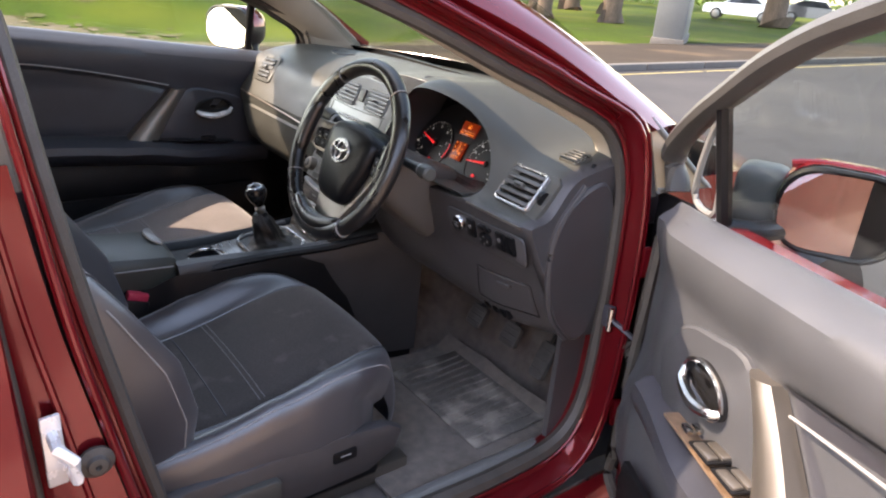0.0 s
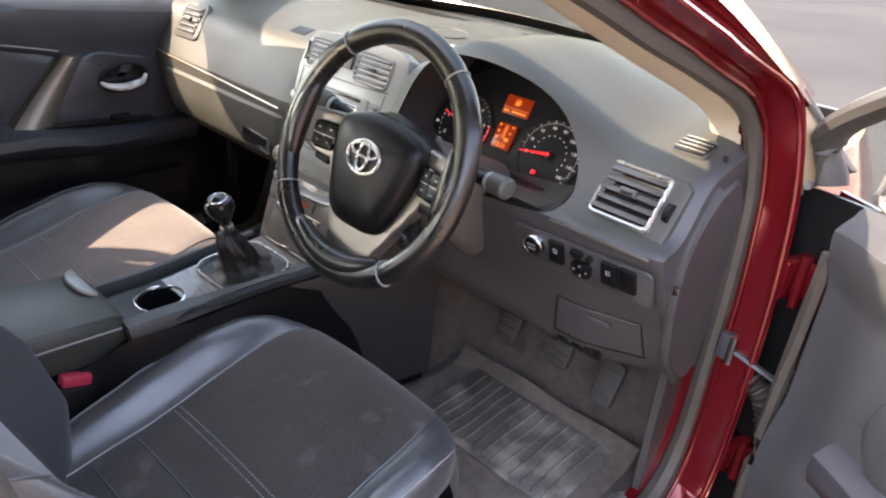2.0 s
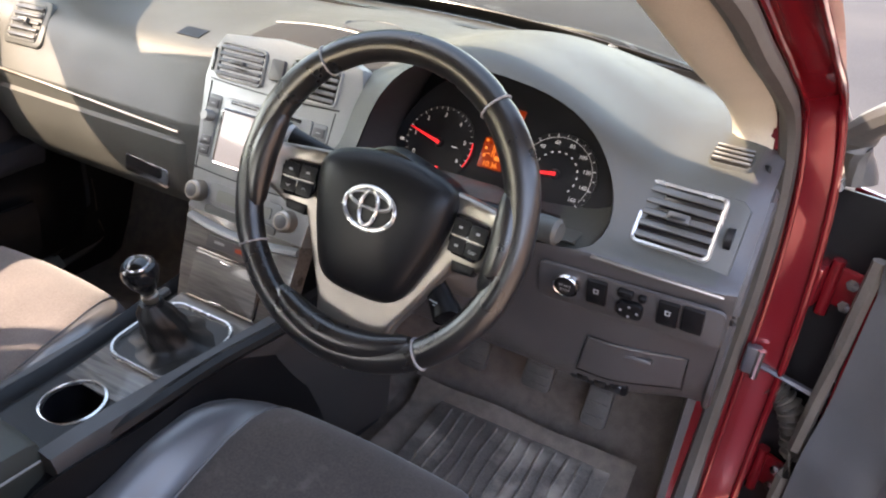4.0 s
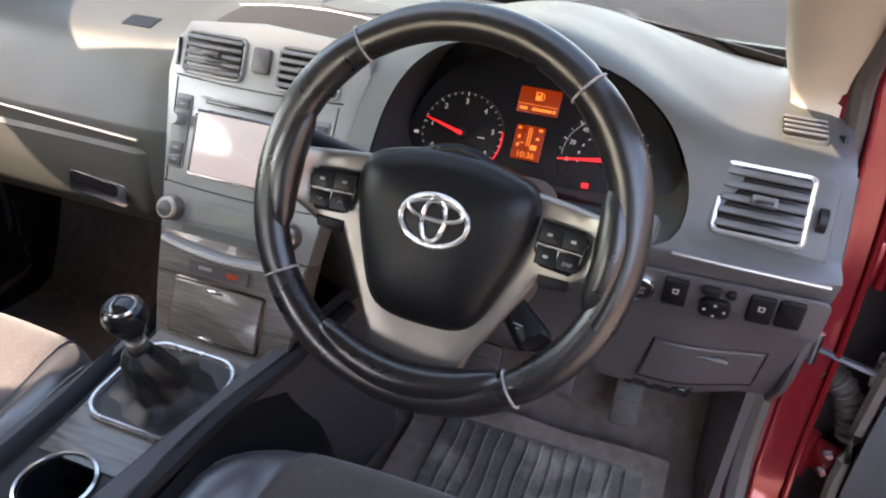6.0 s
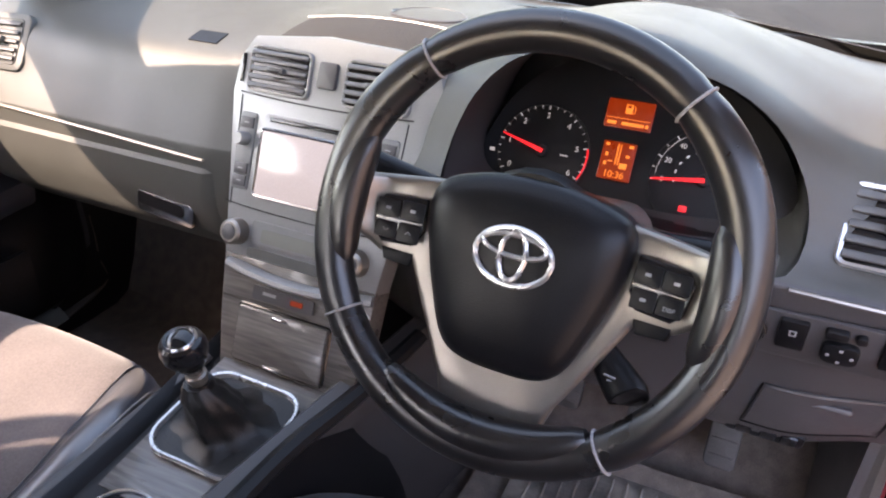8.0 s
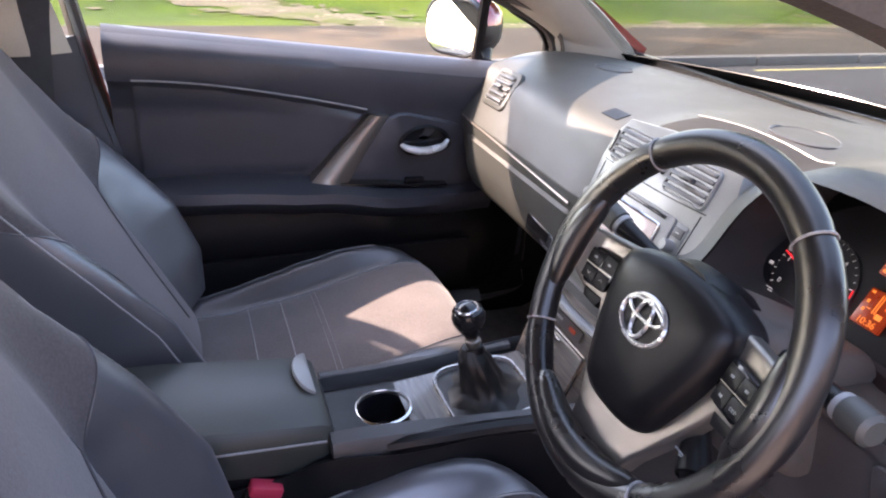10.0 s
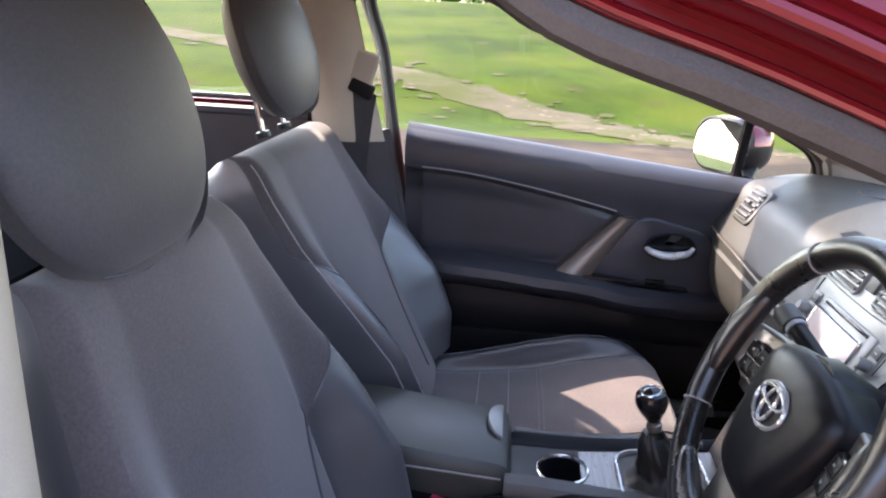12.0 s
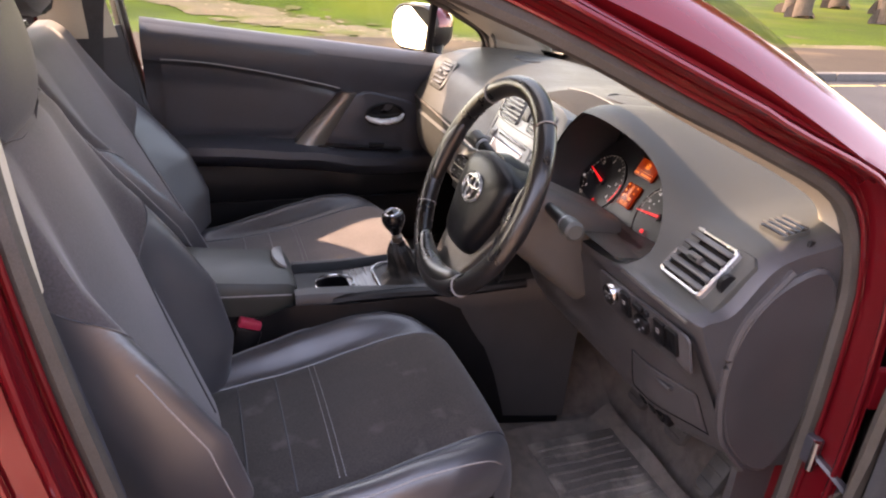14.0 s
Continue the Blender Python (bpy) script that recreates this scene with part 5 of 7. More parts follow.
def air_vent(m, w, h, slats, label, frame_mat, vertical=False, parent=None, lip=1.0, fill=0.62, tabbed=True):
    """An air vent facing along m's z axis."""
    v = part("air_vent", prism(rounded(w + 0.002, h + 0.002, 0.006), 0.006, m @ pose(0, 0, -0.004)), GLOSSBLACK, parent or dash, label)
    ring_o, ring_i = rounded(w + 0.018 * lip, h + 0.016 * lip, 0.009), rounded(w, h, 0.006)
    rows = [[m @ Vector((x, y, z)) for x, y in rg_] for rg_, z in ((ring_o, -0.006), (ring_o, 0.006 * lip), (rounded(w + 0.012 * lip, h + 0.011 * lip, 0.008), 0.010 * lip), (ring_i, 0.008 * lip), (ring_i, -0.004))]
    part("vent_frame", loft(bmesh.new(), rows, caps=False), frame_mat, v, "chrome-edged vent frame")
    for k in range(slats):
        o = (k + 0.5) / slats - 0.5
        if vertical:
            part("slat", box(0.0022, h, 0.016, m @ pose(o * w, 0, 0.002, 0, 30), 0.001), SLAT, v)
        else:
            part("slat", box(w, h / slats * fill, 0.0035, m @ pose(0, o * h, 0.0055, -24), 0.0014), SLAT, v)
    if not tabbed:
        return v
    tab = part("vent_tab", box(0.026 if w > 0.05 else 0.012, h * 0.15, 0.010, m @ pose(0, 0.0, 0.010), 0.002), SLAT, v)
    part("tab_grip", box(0.018 if w > 0.05 else 0.008, h * 0.05, 0.003, m @ pose(0, -h * 0.03, 0.0155), 0.001), BLACK, tab)
    return v


# driver's outer vent with its silver surround
vm = axes((0.652, 0.231, 0.907), (1, -0.02, 0), (0, 0.64, 0.77))
sur = [(-0.062, -0.045), (-0.058, 0.040), (-0.045, 0.046), (0.062, 0.046), (0.073, 0.036), (0.072, -0.045)]
part("vent_surround", prism(sur, 0.012, vm @ pose(0, 0, -0.012), 0.004), DASH, dash, "grey vent surround")
air_vent(vm @ pose(0.001, 0, 0.004), 0.084, 0.072, 5, "square driver's air vent with dark slats", BRIGHT, lip=0.6)
part("vent_wheel", lathe([(0.002, -0.004), (0.013, -0.004), (0.013, 0.004), (0.002, 0.004)], vm @ pose(0.060, -0.003, 0.0, 0, 90), 16), BLACK, dash)
# side demister grilles
dm = axes(on_dash(0.685, 3.3, 0.0), (1, 0.0, 0), on_dash(0.685, 3.0) - on_dash(0.685, 3.6))
air_vent(dm @ pose(-0.002, 0.004, 0.003), 0.046, 0.044, 4, "small side demister grille", DASH, lip=0.25, fill=0.34, tabbed=False)
part("side_grille", box(0.006, 0.028, 0.03, pose(0.724, 0.338, 0.948, -15, 0, 20), 0.003), BLACK, dash)
pm = axes(on_dash(-0.588, 4.38, 0.003), (1, 0.0, 0.03), on_dash(-0.588, 3.9) - on_dash(-0.588, 5.1))
part("vent_surround", prism(rounded(0.112, 0.092, 0.015), 0.010, pm @ pose(0, 0, -0.012), 0.004), DASH, dash, "grey vent surround")
air_vent(pm @ pose(0, 0, -0.004), 0.080, 0.068, 5, "square passenger's air vent with dark slats", DASH, lip=0.35, fill=0.5)
# chrome strips and the glovebox
for x0, x1, s0, s1 in ((-0.69, -0.155, 6.75, 7.4), (0.575, 0.728, 6.6, 6.6)):
    part("chrome_strip", tube([on_dash(x0 + (x1 - x0) * k / 24, s0 + (s1 - s0) * k / 24, 0.003) for k in range(25)], 0.0028, 6, flat=0.8), SATIN, dash, "thin chrome strip")
lid = part("glovebox_lid", grid(lambda u, v: on_dash(-0.645 + 0.50 * u, 7.75 + 2.1 * v, 0.006 - 0.006 * max(0, (abs(u - 0.5) - 0.485) / 0.015) ** 2 - 0.006 * max(0, (abs(v - 0.5) - 0.47) / 0.03) ** 2), 44, 14), DASH, dash, "grey glovebox lid")
gm2 = axes(on_dash(-0.238, 9.15, 0.006), (1, 0, -0.10), (0, 0.1, 1))
gh = part("glovebox_handle", prism(rounded(0.105, 0.036, 0.008), 0.005, gm2, 0.002), CHROME, dash, "dark glovebox handle with a chrome edge")
part("handle_recess", prism(rounded(0.085, 0.020, 0.006), 0.004, gm2 @ pose(-0.006, 0.005, 0.003)), GLOSSBLACK, gh)
part("knee_panel", grid(lambda u, v: on_dash(0.17 + 0.567 * u, 7.35 + 3.6 * v, 0.0025), 50, 24), DASH_LOW, dash, "dark brown-grey knee panel")
# switch panel right of the wheel
SW = axes((0.62, 0.1775, 0.812), (1, 0, 0.03), (0, -0.27, 0.96))
swp = part("switch_panel", prism(rounded(0.225, 0.062, 0.010, cx=0.005), 0.004, SW @ pose(0, 0, 0.0), 0.002), DASH_LOW, dash, "dark switch panel")
st = part("start_button", lathe([(0.0005, 0.010), (0.012, 0.010), (0.0135, 0.009), (0.014, 0.004), (0.014, 0.0)], SW @ pose(-0.069, 0.006, 0.003), 24), BLACK, swp, "round black start button with a chrome ring")
part("button_ring", torus([(0.0145, 0.0), (0.0145, 0.009), (0.0160, 0.010), (0.0172, 0.008), (0.0175, 0.0)], SW @ pose(-0.069, 0.006, 0.003), 28), CHROME, st)
words("START", 0.0055, SW @ pose(-0.069, 0.009, 0.0134), INK, st)
words("STOP", 0.0055, SW @ pose(-0.069, 0.002, 0.0134), INK, st)
for px, py, w, h in ((-0.031, 0.007, 0.028, 0.040), (0.055, 0.007, 0.028, 0.040), (0.083, 0.008, 0.028, 0.040)):
    b = part("switch_button", prism(rounded(w - 0.003, h - 0.002, 0.003), 0.006, SW @ pose(px, py, 0.003), 0.002), BLACK, swp)
    if px < 0.08:
        for ox_, oy_, w_, h_ in ((0, 0.005, 0.007, 0.0012), (-0.0025, 0.002, 0.0014, 0.005), (0.0025, 0.002, 0.0014, 0.005), (0, -0.001, 0.006, 0.0012)):
            part("symbol_bar", box(w_, h_, 0.0006, SW @ pose(px + ox_, py + oy_ + 0.002, 0.0094)), INK, b)
part("mirror_selector", prism(rounded(0.020, 0.011, 0.004), 0.008, SW @ pose(0.004, 0.020, 0.003), 0.002), BLACK, swp)
part("mirror_fold_button", prism(rounded(0.010, 0.010, 0.004), 0.007, SW @ pose(0.024, 0.019, 0.003), 0.002), BLACK, swp)
mk = part("mirror_control", prism(rounded(0.032, 0.026, 0.009), 0.008, SW @ pose(0.011, -0.004, 0.003), 0.002), BLACK, swp, "rounded mirror adjuster pad")
for ax_, ay_ in ((0.010, 0), (-0.010, 0), (0, 0.008), (0, -0.008)):
    part("arrow_mark", box(0.003, 0.003, 0.0006, SW @ pose(0.011 + ax_, -0.004 + ay_, 0.0114)), INK, mk)
fuse = part("fuse_box_lid", grid(lambda u, v: on_dash(0.578 + 0.132 * u - 0.012 * v * (1 - u), 9.05 + 0.85 * v, 0.005 - 0.005 * max(0, (abs(u - 0.5) - 0.47) / 0.03) ** 2 - 0.005 * max(0, (abs(v - 0.5) - 0.45) / 0.05) ** 2), 20, 12), DASH_LOW, dash, "coin box lid")
part("lid_line", tube([on_dash(0.582 + 0.126 * u - 0.012 * v * (1 - u), 9.07 + 0.81 * v, 0.0045) for u, v in [(k / 16, 0) for k in range(16)] + [(1, k / 10) for k in range(10)] + [(1 - k / 16, 1) for k in range(16)] + [(0, 1 - k / 10) for k in range(10)]], 0.0009, 5, True), BLACK, fuse)
part("lid_pull", box(0.048, 0.007, 0.012, axes(on_dash(0.644, 9.28, 0.003), (1, 0, 0.04), (0, 0.26, 0.96)), 0.003), DASH_LOW, fuse)
lk = part("lower_switches", box(0.085, 0.030, 0.026, pose(0.600, 0.262, 0.632, 20), 0.005), BLACK, dash)
for dx in (-0.022, 0.004, 0.026):
    part("lower_button", box(0.018, 0.006, 0.018, pose(0.600 + dx, 0.246, 0.630, 20), 0.003), GLOSSBLACK, lk)
# rounded end panel
endp = spline([(0.0, 0.355, 0.93), (0.0, 0.275, 0.90), (0.0, 0.235, 0.82), (0.0, 0.245, 0.72), (0.0, 0.285, 0.64), (0.0, 0.355, 0.60), (0, 0.395, 0.70), (0, 0.395, 0.85)], 5, True)
part("end_panel", loft(bmesh.new(), [[Vector((0.7385 + e, 0.33 + (q.y - 0.33) * k, 0.77 + (q.z - 0.77) * k)) for q in endp] for k, e in ((1, -0.006), (1, 0.004), (0.96, 0.008), (0.9, 0.007), (0.2, 0.006))]), DASH_LOW, dash, "dark rounded end panel")
part("end_ridge", tube([Vector((0.742, q.y, q.z)) for q in spline([(0, 0.300, 0.93), (0, 0.245, 0.86), (0, 0.235, 0.78), (0, 0.255, 0.68), (0, 0.31, 0.61)], 6)], 0.006, 6), DASH_LOW, dash)
# top details: speaker rings, sensor, airbag mark
for x0, s0, r in ((0.06, 2.0, 0.055), (-0.50, 1.7, 0.045)):
    pc, pn = dash_pt(x0, s0)
    part("speaker_ring", tube([on_dash(x0 + r * math.cos(6.283 * k / 28), s0 + (r * 0.62 / 0.12) * math.sin(6.283 * k / 28), 0.001) for k in range(28)], 0.0018, 5, True), DASH_LOW, dash)
part("centre_cover", grid(lambda u, v: on_dash(-0.10 + 0.28 * u + 0.0 * v, 2.45 + 1.75 * v, 0.004 - 0.004 * (2 * u - 1) ** 6), 20, 10), MESH, dash, "dark mesh cover above the centre stack")
part("cover_rim", tube([on_dash(-0.10 + 0.28 * k / 24, 2.45, 0.0035) for k in range(25)], 0.0016, 5), SILVER, dash, "bright edge of the mesh cover")
part("airbag_mark", grid(lambda u, v: on_dash(-0.238 + 0.05 * u, 3.15 + 0.40 * v, 0.0015), 4, 3, thick=0.001), BLACK, dash)
part("demister_slot", grid(lambda u, v: on_dash(-0.45 + 1.0 * u, 0.62 + 0.12 * v, 0.002), 40, 2, thick=0.002), BLACK, dash, "long demister slot")
bm = bmesh.new()
for k in range(46):
    x = 0.34 + 0.0058 * k
    loft(bm, [[on_dash(x, 0.95, 0.002), on_dash(x + 0.003, 0.95, 0.002)], [on_dash(x, 1.25, 0.003), on_dash(x + 0.003, 1.25, 0.003)]], closed=False)
part("demister_grille", bm, SILVER, dash)

# ---- centre stack ----
STK = axes((0.03, 0.19, 0.815), (1, 0, 0), (0, 0.4028, 0.9153))
stack = thing("centre_stack", (0.03, 0.15, 0.6), "silver centre stack with air vents, radio and wood-effect lower panel", "centre console")


def sv(z):
    return (z - 0.815) / 0.9153


top = [(-0.131, sv(0.925)), (-0.126, sv(0.965)), (-0.108, sv(0.990)), (0.0, sv(1.000)), (0.12, sv(0.996)), (0.152, sv(0.985)), (0.162, sv(0.955)), (0.152, sv(0.925)), (0.138, sv(0.84)), (0.122, sv(0.735)), (-0.106, sv(0.735)), (-0.119, sv(0.84))]
part("stack_panel", prism(top, 0.035, STK @ pose(0, 0, -0.030), 0.006), SILVER, stack, "satin silver upper panel")
low = [(-0.106, sv(0.738)), (0.122, sv(0.738)), (0.118, sv(0.66)), (0.112, sv(0.600)), (-0.088, sv(0.600)), (-0.098, sv(0.66))]
part("wood_panel", prism(low, 0.035, STK @ pose(0, 0, -0.032), 0.003), WOOD, stack, "dark grey wood-grain lower panel")
part("silver_band", tube([STK @ q for q in spline([(-0.096, sv(0.727), 0.002), (-0.05, sv(0.722), 0.010), (0.01, sv(0.719), 0.012), (0.07, sv(0.722), 0.010), (0.120, sv(0.728), 0.004)], 5)], 0.009, 8, flat=0.7), SILVER, stack)
for x0 in (-0.061, 0.078):
    air_vent(STK @ pose(x0, sv(0.953), 0.005), 0.084, 0.050, 5, "centre air vent with dark slats", SILVER, parent=stack, lip=0.45)
part("side_slot", box(0.005, 0.036, 0.004, STK @ pose(-0.117, sv(0.952), 0.005), 0.001), GLOSSBLACK, stack)
part("hazard_button", prism(rounded(0.026, 0.032, 0.004), 0.006, STK @ pose(0.0085, sv(0.957), 0.004), 0.002), DASH_LOW, stack, "dark hazard light button")
bez = part("screen_bezel", prism(rounded(0.165, 0.104, 0.006), 0.005, STK @ pose(0.010, sv(0.857), 0.004), 0.002), SILVER, stack, "silver display surround")
part("disc_slot", box(0.135, 0.0055, 0.003, STK @ pose(0.006, sv(0.899), 0.0095), 0.001), GLOSSBLACK, bez)
part("display", prism(rounded(0.138, 0.080, 0.003), 0.003, STK @ pose(0.0, sv(0.849), 0.0085), 0.001), SCREEN, bez, "glossy display washed out by daylight")
part("display_edge", tube([STK @ Vector((x, y, 0.0105)) for x, y in rounded(0.142, 0.084, 0.004, cx=0.0, cy=sv(0.849))], 0.0022, 5, True), CHROME, bez)
for sx in (-1, 1):
    strip_ = part("button_strip", prism(rounded(0.026, 0.098, 0.004), 0.005, STK @ pose(-0.097 if sx < 0 else 0.106, sv(0.858), 0.002), 0.002), VENTGREY, stack, "dark grey strip of radio buttons")
    kx = -0.097 if sx < 0 else 0.106
    part("radio_knob", lathe([(0.0005, 0.016), (0.007, 0.016), (0.0085, 0.013), (0.009, 0.0)], STK @ pose(kx, sv(0.872), 0.008), 18), SILVER, strip_, "small silver radio knob")
    for dy in (0.036, -0.022, -0.038):
        rb = part("radio_button", box(0.020, 0.014, 0.003, STK @ pose(kx, sv(0.858) + dy, 0.0075), 0.001), DASH_LOW, strip_)
        part("button_mark", box(0.007, 0.0014, 0.0005, STK @ pose(kx, sv(0.858) + dy, 0.0093)), INK, rb)
    kx2 = -0.088 if sx < 0 else 0.090
    kn = part("climate_knob", lathe([(0.0005, 0.020), (0.013, 0.020), (0.0160, 0.017), (0.0172, 0.0)], STK @ pose(kx2, sv(0.764), 0.004), 22), SATIN, stack, "round silver climate knob")
    part("knob_face", lathe([(0.0005, 0.0008), (0.0095, 0.0006), (0.0105, 0.0)], STK @ pose(kx2, sv(0.764), 0.0245), 18), DASH_LOW, kn)
part("climate_bay", prism(rounded(0.142, 0.030, 0.005), 0.003, STK @ pose(0.004, sv(0.768), 0.0035)), VENTGREY, stack, "dark climate control bay")
part("climate_display", prism(rounded(0.108, 0.017, 0.003), 0.003, STK @ pose(0.004, sv(0.766), 0.005)), LCD, stack, "pale unlit climate display")
for sz_ in (0.9215, 0.793):
    part("panel_gap", tube([STK @ Vector((x_, sv(sz_) + 0.004 * (x_ / 0.12) ** 2, 0.0052)) for x_ in [-0.116 + 0.0145 * k for k in range(18)]], 0.0011, 4), BLACK, stack)
for sx_ in (-1, 1):
    part("panel_gap", tube([STK @ Vector((0.006 + sx_ * (0.119 - 0.006 * k / 8), sv(0.9215 - 0.128 * k / 8), 0.0052)) for k in range(9)], 0.0010, 4), BLACK, stack)
part("climate_panel", prism(rounded(0.140, 0.012, 0.004), 0.003, STK @ pose(0.002, sv(0.744), 0.005)), DASH, stack)
ab = part("airbag_indicator", prism(rounded(0.092, 0.018, 0.003), 0.003, STK @ pose(-0.004, sv(0.700), 0.004)), DASH_LOW, stack, "small panel with an orange airbag light")
part("lamp", box(0.017, 0.006, 0.001, STK @ pose(0.018, sv(0.700), 0.008)), ORANGE, ab)
part("printed_bars", box(0.020, 0.004, 0.0006, STK @ pose(-0.024, sv(0.701), 0.0075)), INK, ab)
ash = part("ashtray_lid", prism(rounded(0.136, 0.074, 0.004, cx=0.001, cy=sv(0.648)), 0.006, STK @ pose(0, 0, 0.003), 0.003), WOOD, stack, "wood-grain ashtray lid")
part("lid_gap", tube([STK @ Vector((x, y, 0.0035)) for x, y in rounded(0.139, 0.077, 0.005, cx=0.001, cy=sv(0.648))], 0.0016, 4, True), GLOSSBLACK, stack)
part("lid_tab", box(0.022, 0.004, 0.004, STK @ pose(-0.002, sv(0.676), 0.009), 0.001), CHROME, ash)
part("lid_tab", box(0.026, 0.004, 0.005, STK @ pose(-0.002, sv(0.616), 0.009), 0.001), CHROME, ash)

# ---- centre console ----
con = thing("centre_console", (0.03, -0.2, 0.3), "dark centre console with cup holder, gear lever surround and armrest", "centre console")
rings = []
for y, zc, hw in ((0.34, 0.60, 0.155), (0.20, 0.605, 0.142), (0.12, 0.603, 0.130), (0.05, 0.602, 0.122), (-0.05, 0.594, 0.115), (-0.15, 0.590, 0.112), (-0.25, 0.592, 0.100), (-0.34, 0.560, 0.082), (-0.62, 0.54, 0.080)):
    prof = [(-1.0, 0.0), (-1.0, 0.62), (-0.98, 0.90), (-0.90, 1.0), (-0.80, 0.985), (-0.75, 0.96), (0.75, 0.96), (0.80, 0.985), (0.90, 1.0), (0.98, 0.90), (1.0, 0.62), (1.0, 0.0)]
    rings.append([Vector((0.028 + hw * px, y, 0.27 + (zc + 0.012 - 0.27) * pz)) for px, pz in prof])
rings = [[Vector(q) for q in r] for r in zip(*[spline(list(col), 4) for col in zip(*rings)])]
body = part("console_body", loft(bmesh.new(), rings), BLACK, con, "black plastic console body")
cutter = lathe([(0.0005, -0.06), (0.040, -0.06), (0.041, 0.2), (0.0005, 0.2)], pose(0.010, -0.150, 0.575), 32, 1.0, 1.0)
cut(body, cutter)
CON = axes((0.028, -0.06, 0.5945), (1, 0, 0), (0, 1, 0.075))
part("console_top", grid(lambda u, v: CON @ Vector(((u - 0.5) * (0.158 - 0.012 * (1 - v)), -0.06 + 0.225 * v, 0.001 + 0.004 * v)), 6, 6, thick=0.005), WOOD, con, "glossy grey wood-grain top panel")
ringm = pose(0.010, -0.150, 0.584, 3)
cup = part("cup_holder", lathe([(0.0005, -0.056), (0.0395, -0.056), (0.0395, 0.003), (0.0382, 0.003), (0.0376, -0.050), (0.0005, -0.050)], ringm, 32), DIAL, con, "round dark cup holder")
part("cup_floor", lathe([(0.0005, -0.0498), (0.030, -0.0498), (0.030, -0.047), (0.0005, -0.047)], ringm, 32), DIAL, cup)
part("cup_ring", torus([(0.0384, -0.002), (0.0386, 0.007), (0.0400, 0.009), (0.0435, 0.008), (0.0460, 0.003), (0.0460, -0.002)], ringm, 36), CHROME, cup, "chrome ring")
# gear lever
GM = axes((0.030, 0.004, 0.606), (1, 0, 0), (0, 1, 0.10))
gear = thing("gear_lever", (0.030, 0.0, 0.60), "black gear lever with leather gaiter and chrome surround", "gear lever")
gring = rounded(0.146, 0.138, 0.034, 6)
part("gaiter_frame", loft(bmesh.new(), [[GM @ Vector((x * k, y * k, z)) for x, y in gring] for k, z in ((1.0, 0.0), (1.0, 0.004), (0.985, 0.0065), (0.945, 0.006), (0.92, 0.0), (0.91, -0.012))], caps=False), BRIGHT, gear, "brushed chrome surround")
rings = []
n = 40
lean_to = Vector((-0.008, -0.016, 0.085))
for k in range(15):
    t = k / 14
    z = 0.004 + 0.075 * t
    wide = float(np.interp(t, [0, 0.07, 0.16, 0.5, 0.8, 1.0], [0.060, 0.045, 0.037, 0.032, 0.026, 0.015]))
    ring_ = []
    for i in range(n):
        a = 6.283 * i / n
        rx = wide * (1 + (1 - t) * (0.13 * math.sin(4 * a + 0.7 + 1.2 * t) + 0.06 * math.sin(14 * t + 2 * a)) + 0.05 * math.sin(9 * a + 3 * t))
        ring_.append(GM @ Vector((math.cos(a) * rx * 1.0 + lean_to.x * t, math.sin(a) * rx * 0.92 + lean_to.y * t, z - 0.004 * (1 - t))))
    rings.append(ring_)
part("gaiter", loft(bmesh.new(), rings), GAITER, gear, "creased black leather gaiter")
part("gaiter_tray", prism(rounded(0.136, 0.128, 0.032), 0.003, GM @ pose(0, 0, -0.003)), GAITER, gear)
stick = axes(GM @ Vector((-0.006, -0.012, 0.070)), (1, 0, 0), (0, 1, 0.22))
part("gaiter_collar", lathe([(0.004, -0.006), (0.015, -0.004), (0.016, 0.006), (0.013, 0.012), (0.004, 0.013)], stick, 20), BLACK, gear)
part("stalk", lathe([(0.002, 0.0), (0.010, 0.0), (0.0105, 0.016), (0.012, 0.018), (0.012, 0.024), (0.0095, 0.026), (0.009, 0.034), (0.002, 0.034)], stick, 20), SATIN, gear, "satin metal collar")
knob = part("knob", lathe([(0.002, 0.030), (0.010, 0.030), (0.0125, 0.036), (0.020, 0.048), (0.0245, 0.060), (0.0250, 0.068), (0.0225, 0.077), (0.017, 0.081), (0.016, 0.0805), (0.013, 0.0835), (0.008, 0.0858), (0.0005, 0.0868)], stick, 28), GLOSSBLACK, gear, "glossy black gear knob")
part("knob_ring", torus([(0.0150, 0.0800), (0.0165, 0.0830), (0.0182, 0.0815), (0.0190, 0.0790)], stick, 28), CHROME, knob)
# armrest
rings = []
for y, dz, k in ((-0.235, -0.035, 0.90), (-0.241, -0.018, 0.96), (-0.255, -0.010, 1.0), (-0.34, -0.002, 1.0), (-0.45, 0.012, 1.0), (-0.58, 0.018, 0.98), (-0.60, -0.005, 0.92)):
    prof = [(-1, -0.045), (-1.0, -0.012), (-0.97, 0.010), (-0.88, 0.022), (-0.4, 0.028), (0.4, 0.028), (0.88, 0.022), (0.97, 0.010), (1.0, -0.012), (1.0, -0.045)]
    rings.append([Vector((-0.005 + 0.096 * px * k, y, 0.622 + dz + pz)) for px, pz in prof])
arm = part("armrest_lid", loft(bmesh.new(), rings), ARMPAD, con, "padded dark armrest lid")
part("armrest_base", box(0.186, 0.36, 0.065, pose(-0.005, -0.425, 0.562), 0.012), BLACK, con)
part("armrest_seam", tube([Vector((0.0925, -0.25 - 0.33 * k / 10, 0.616 + 0.012 * math.sin(k / 10 * 1.6))) for k in range(11)], 0.0018, 5), STITCH, con)
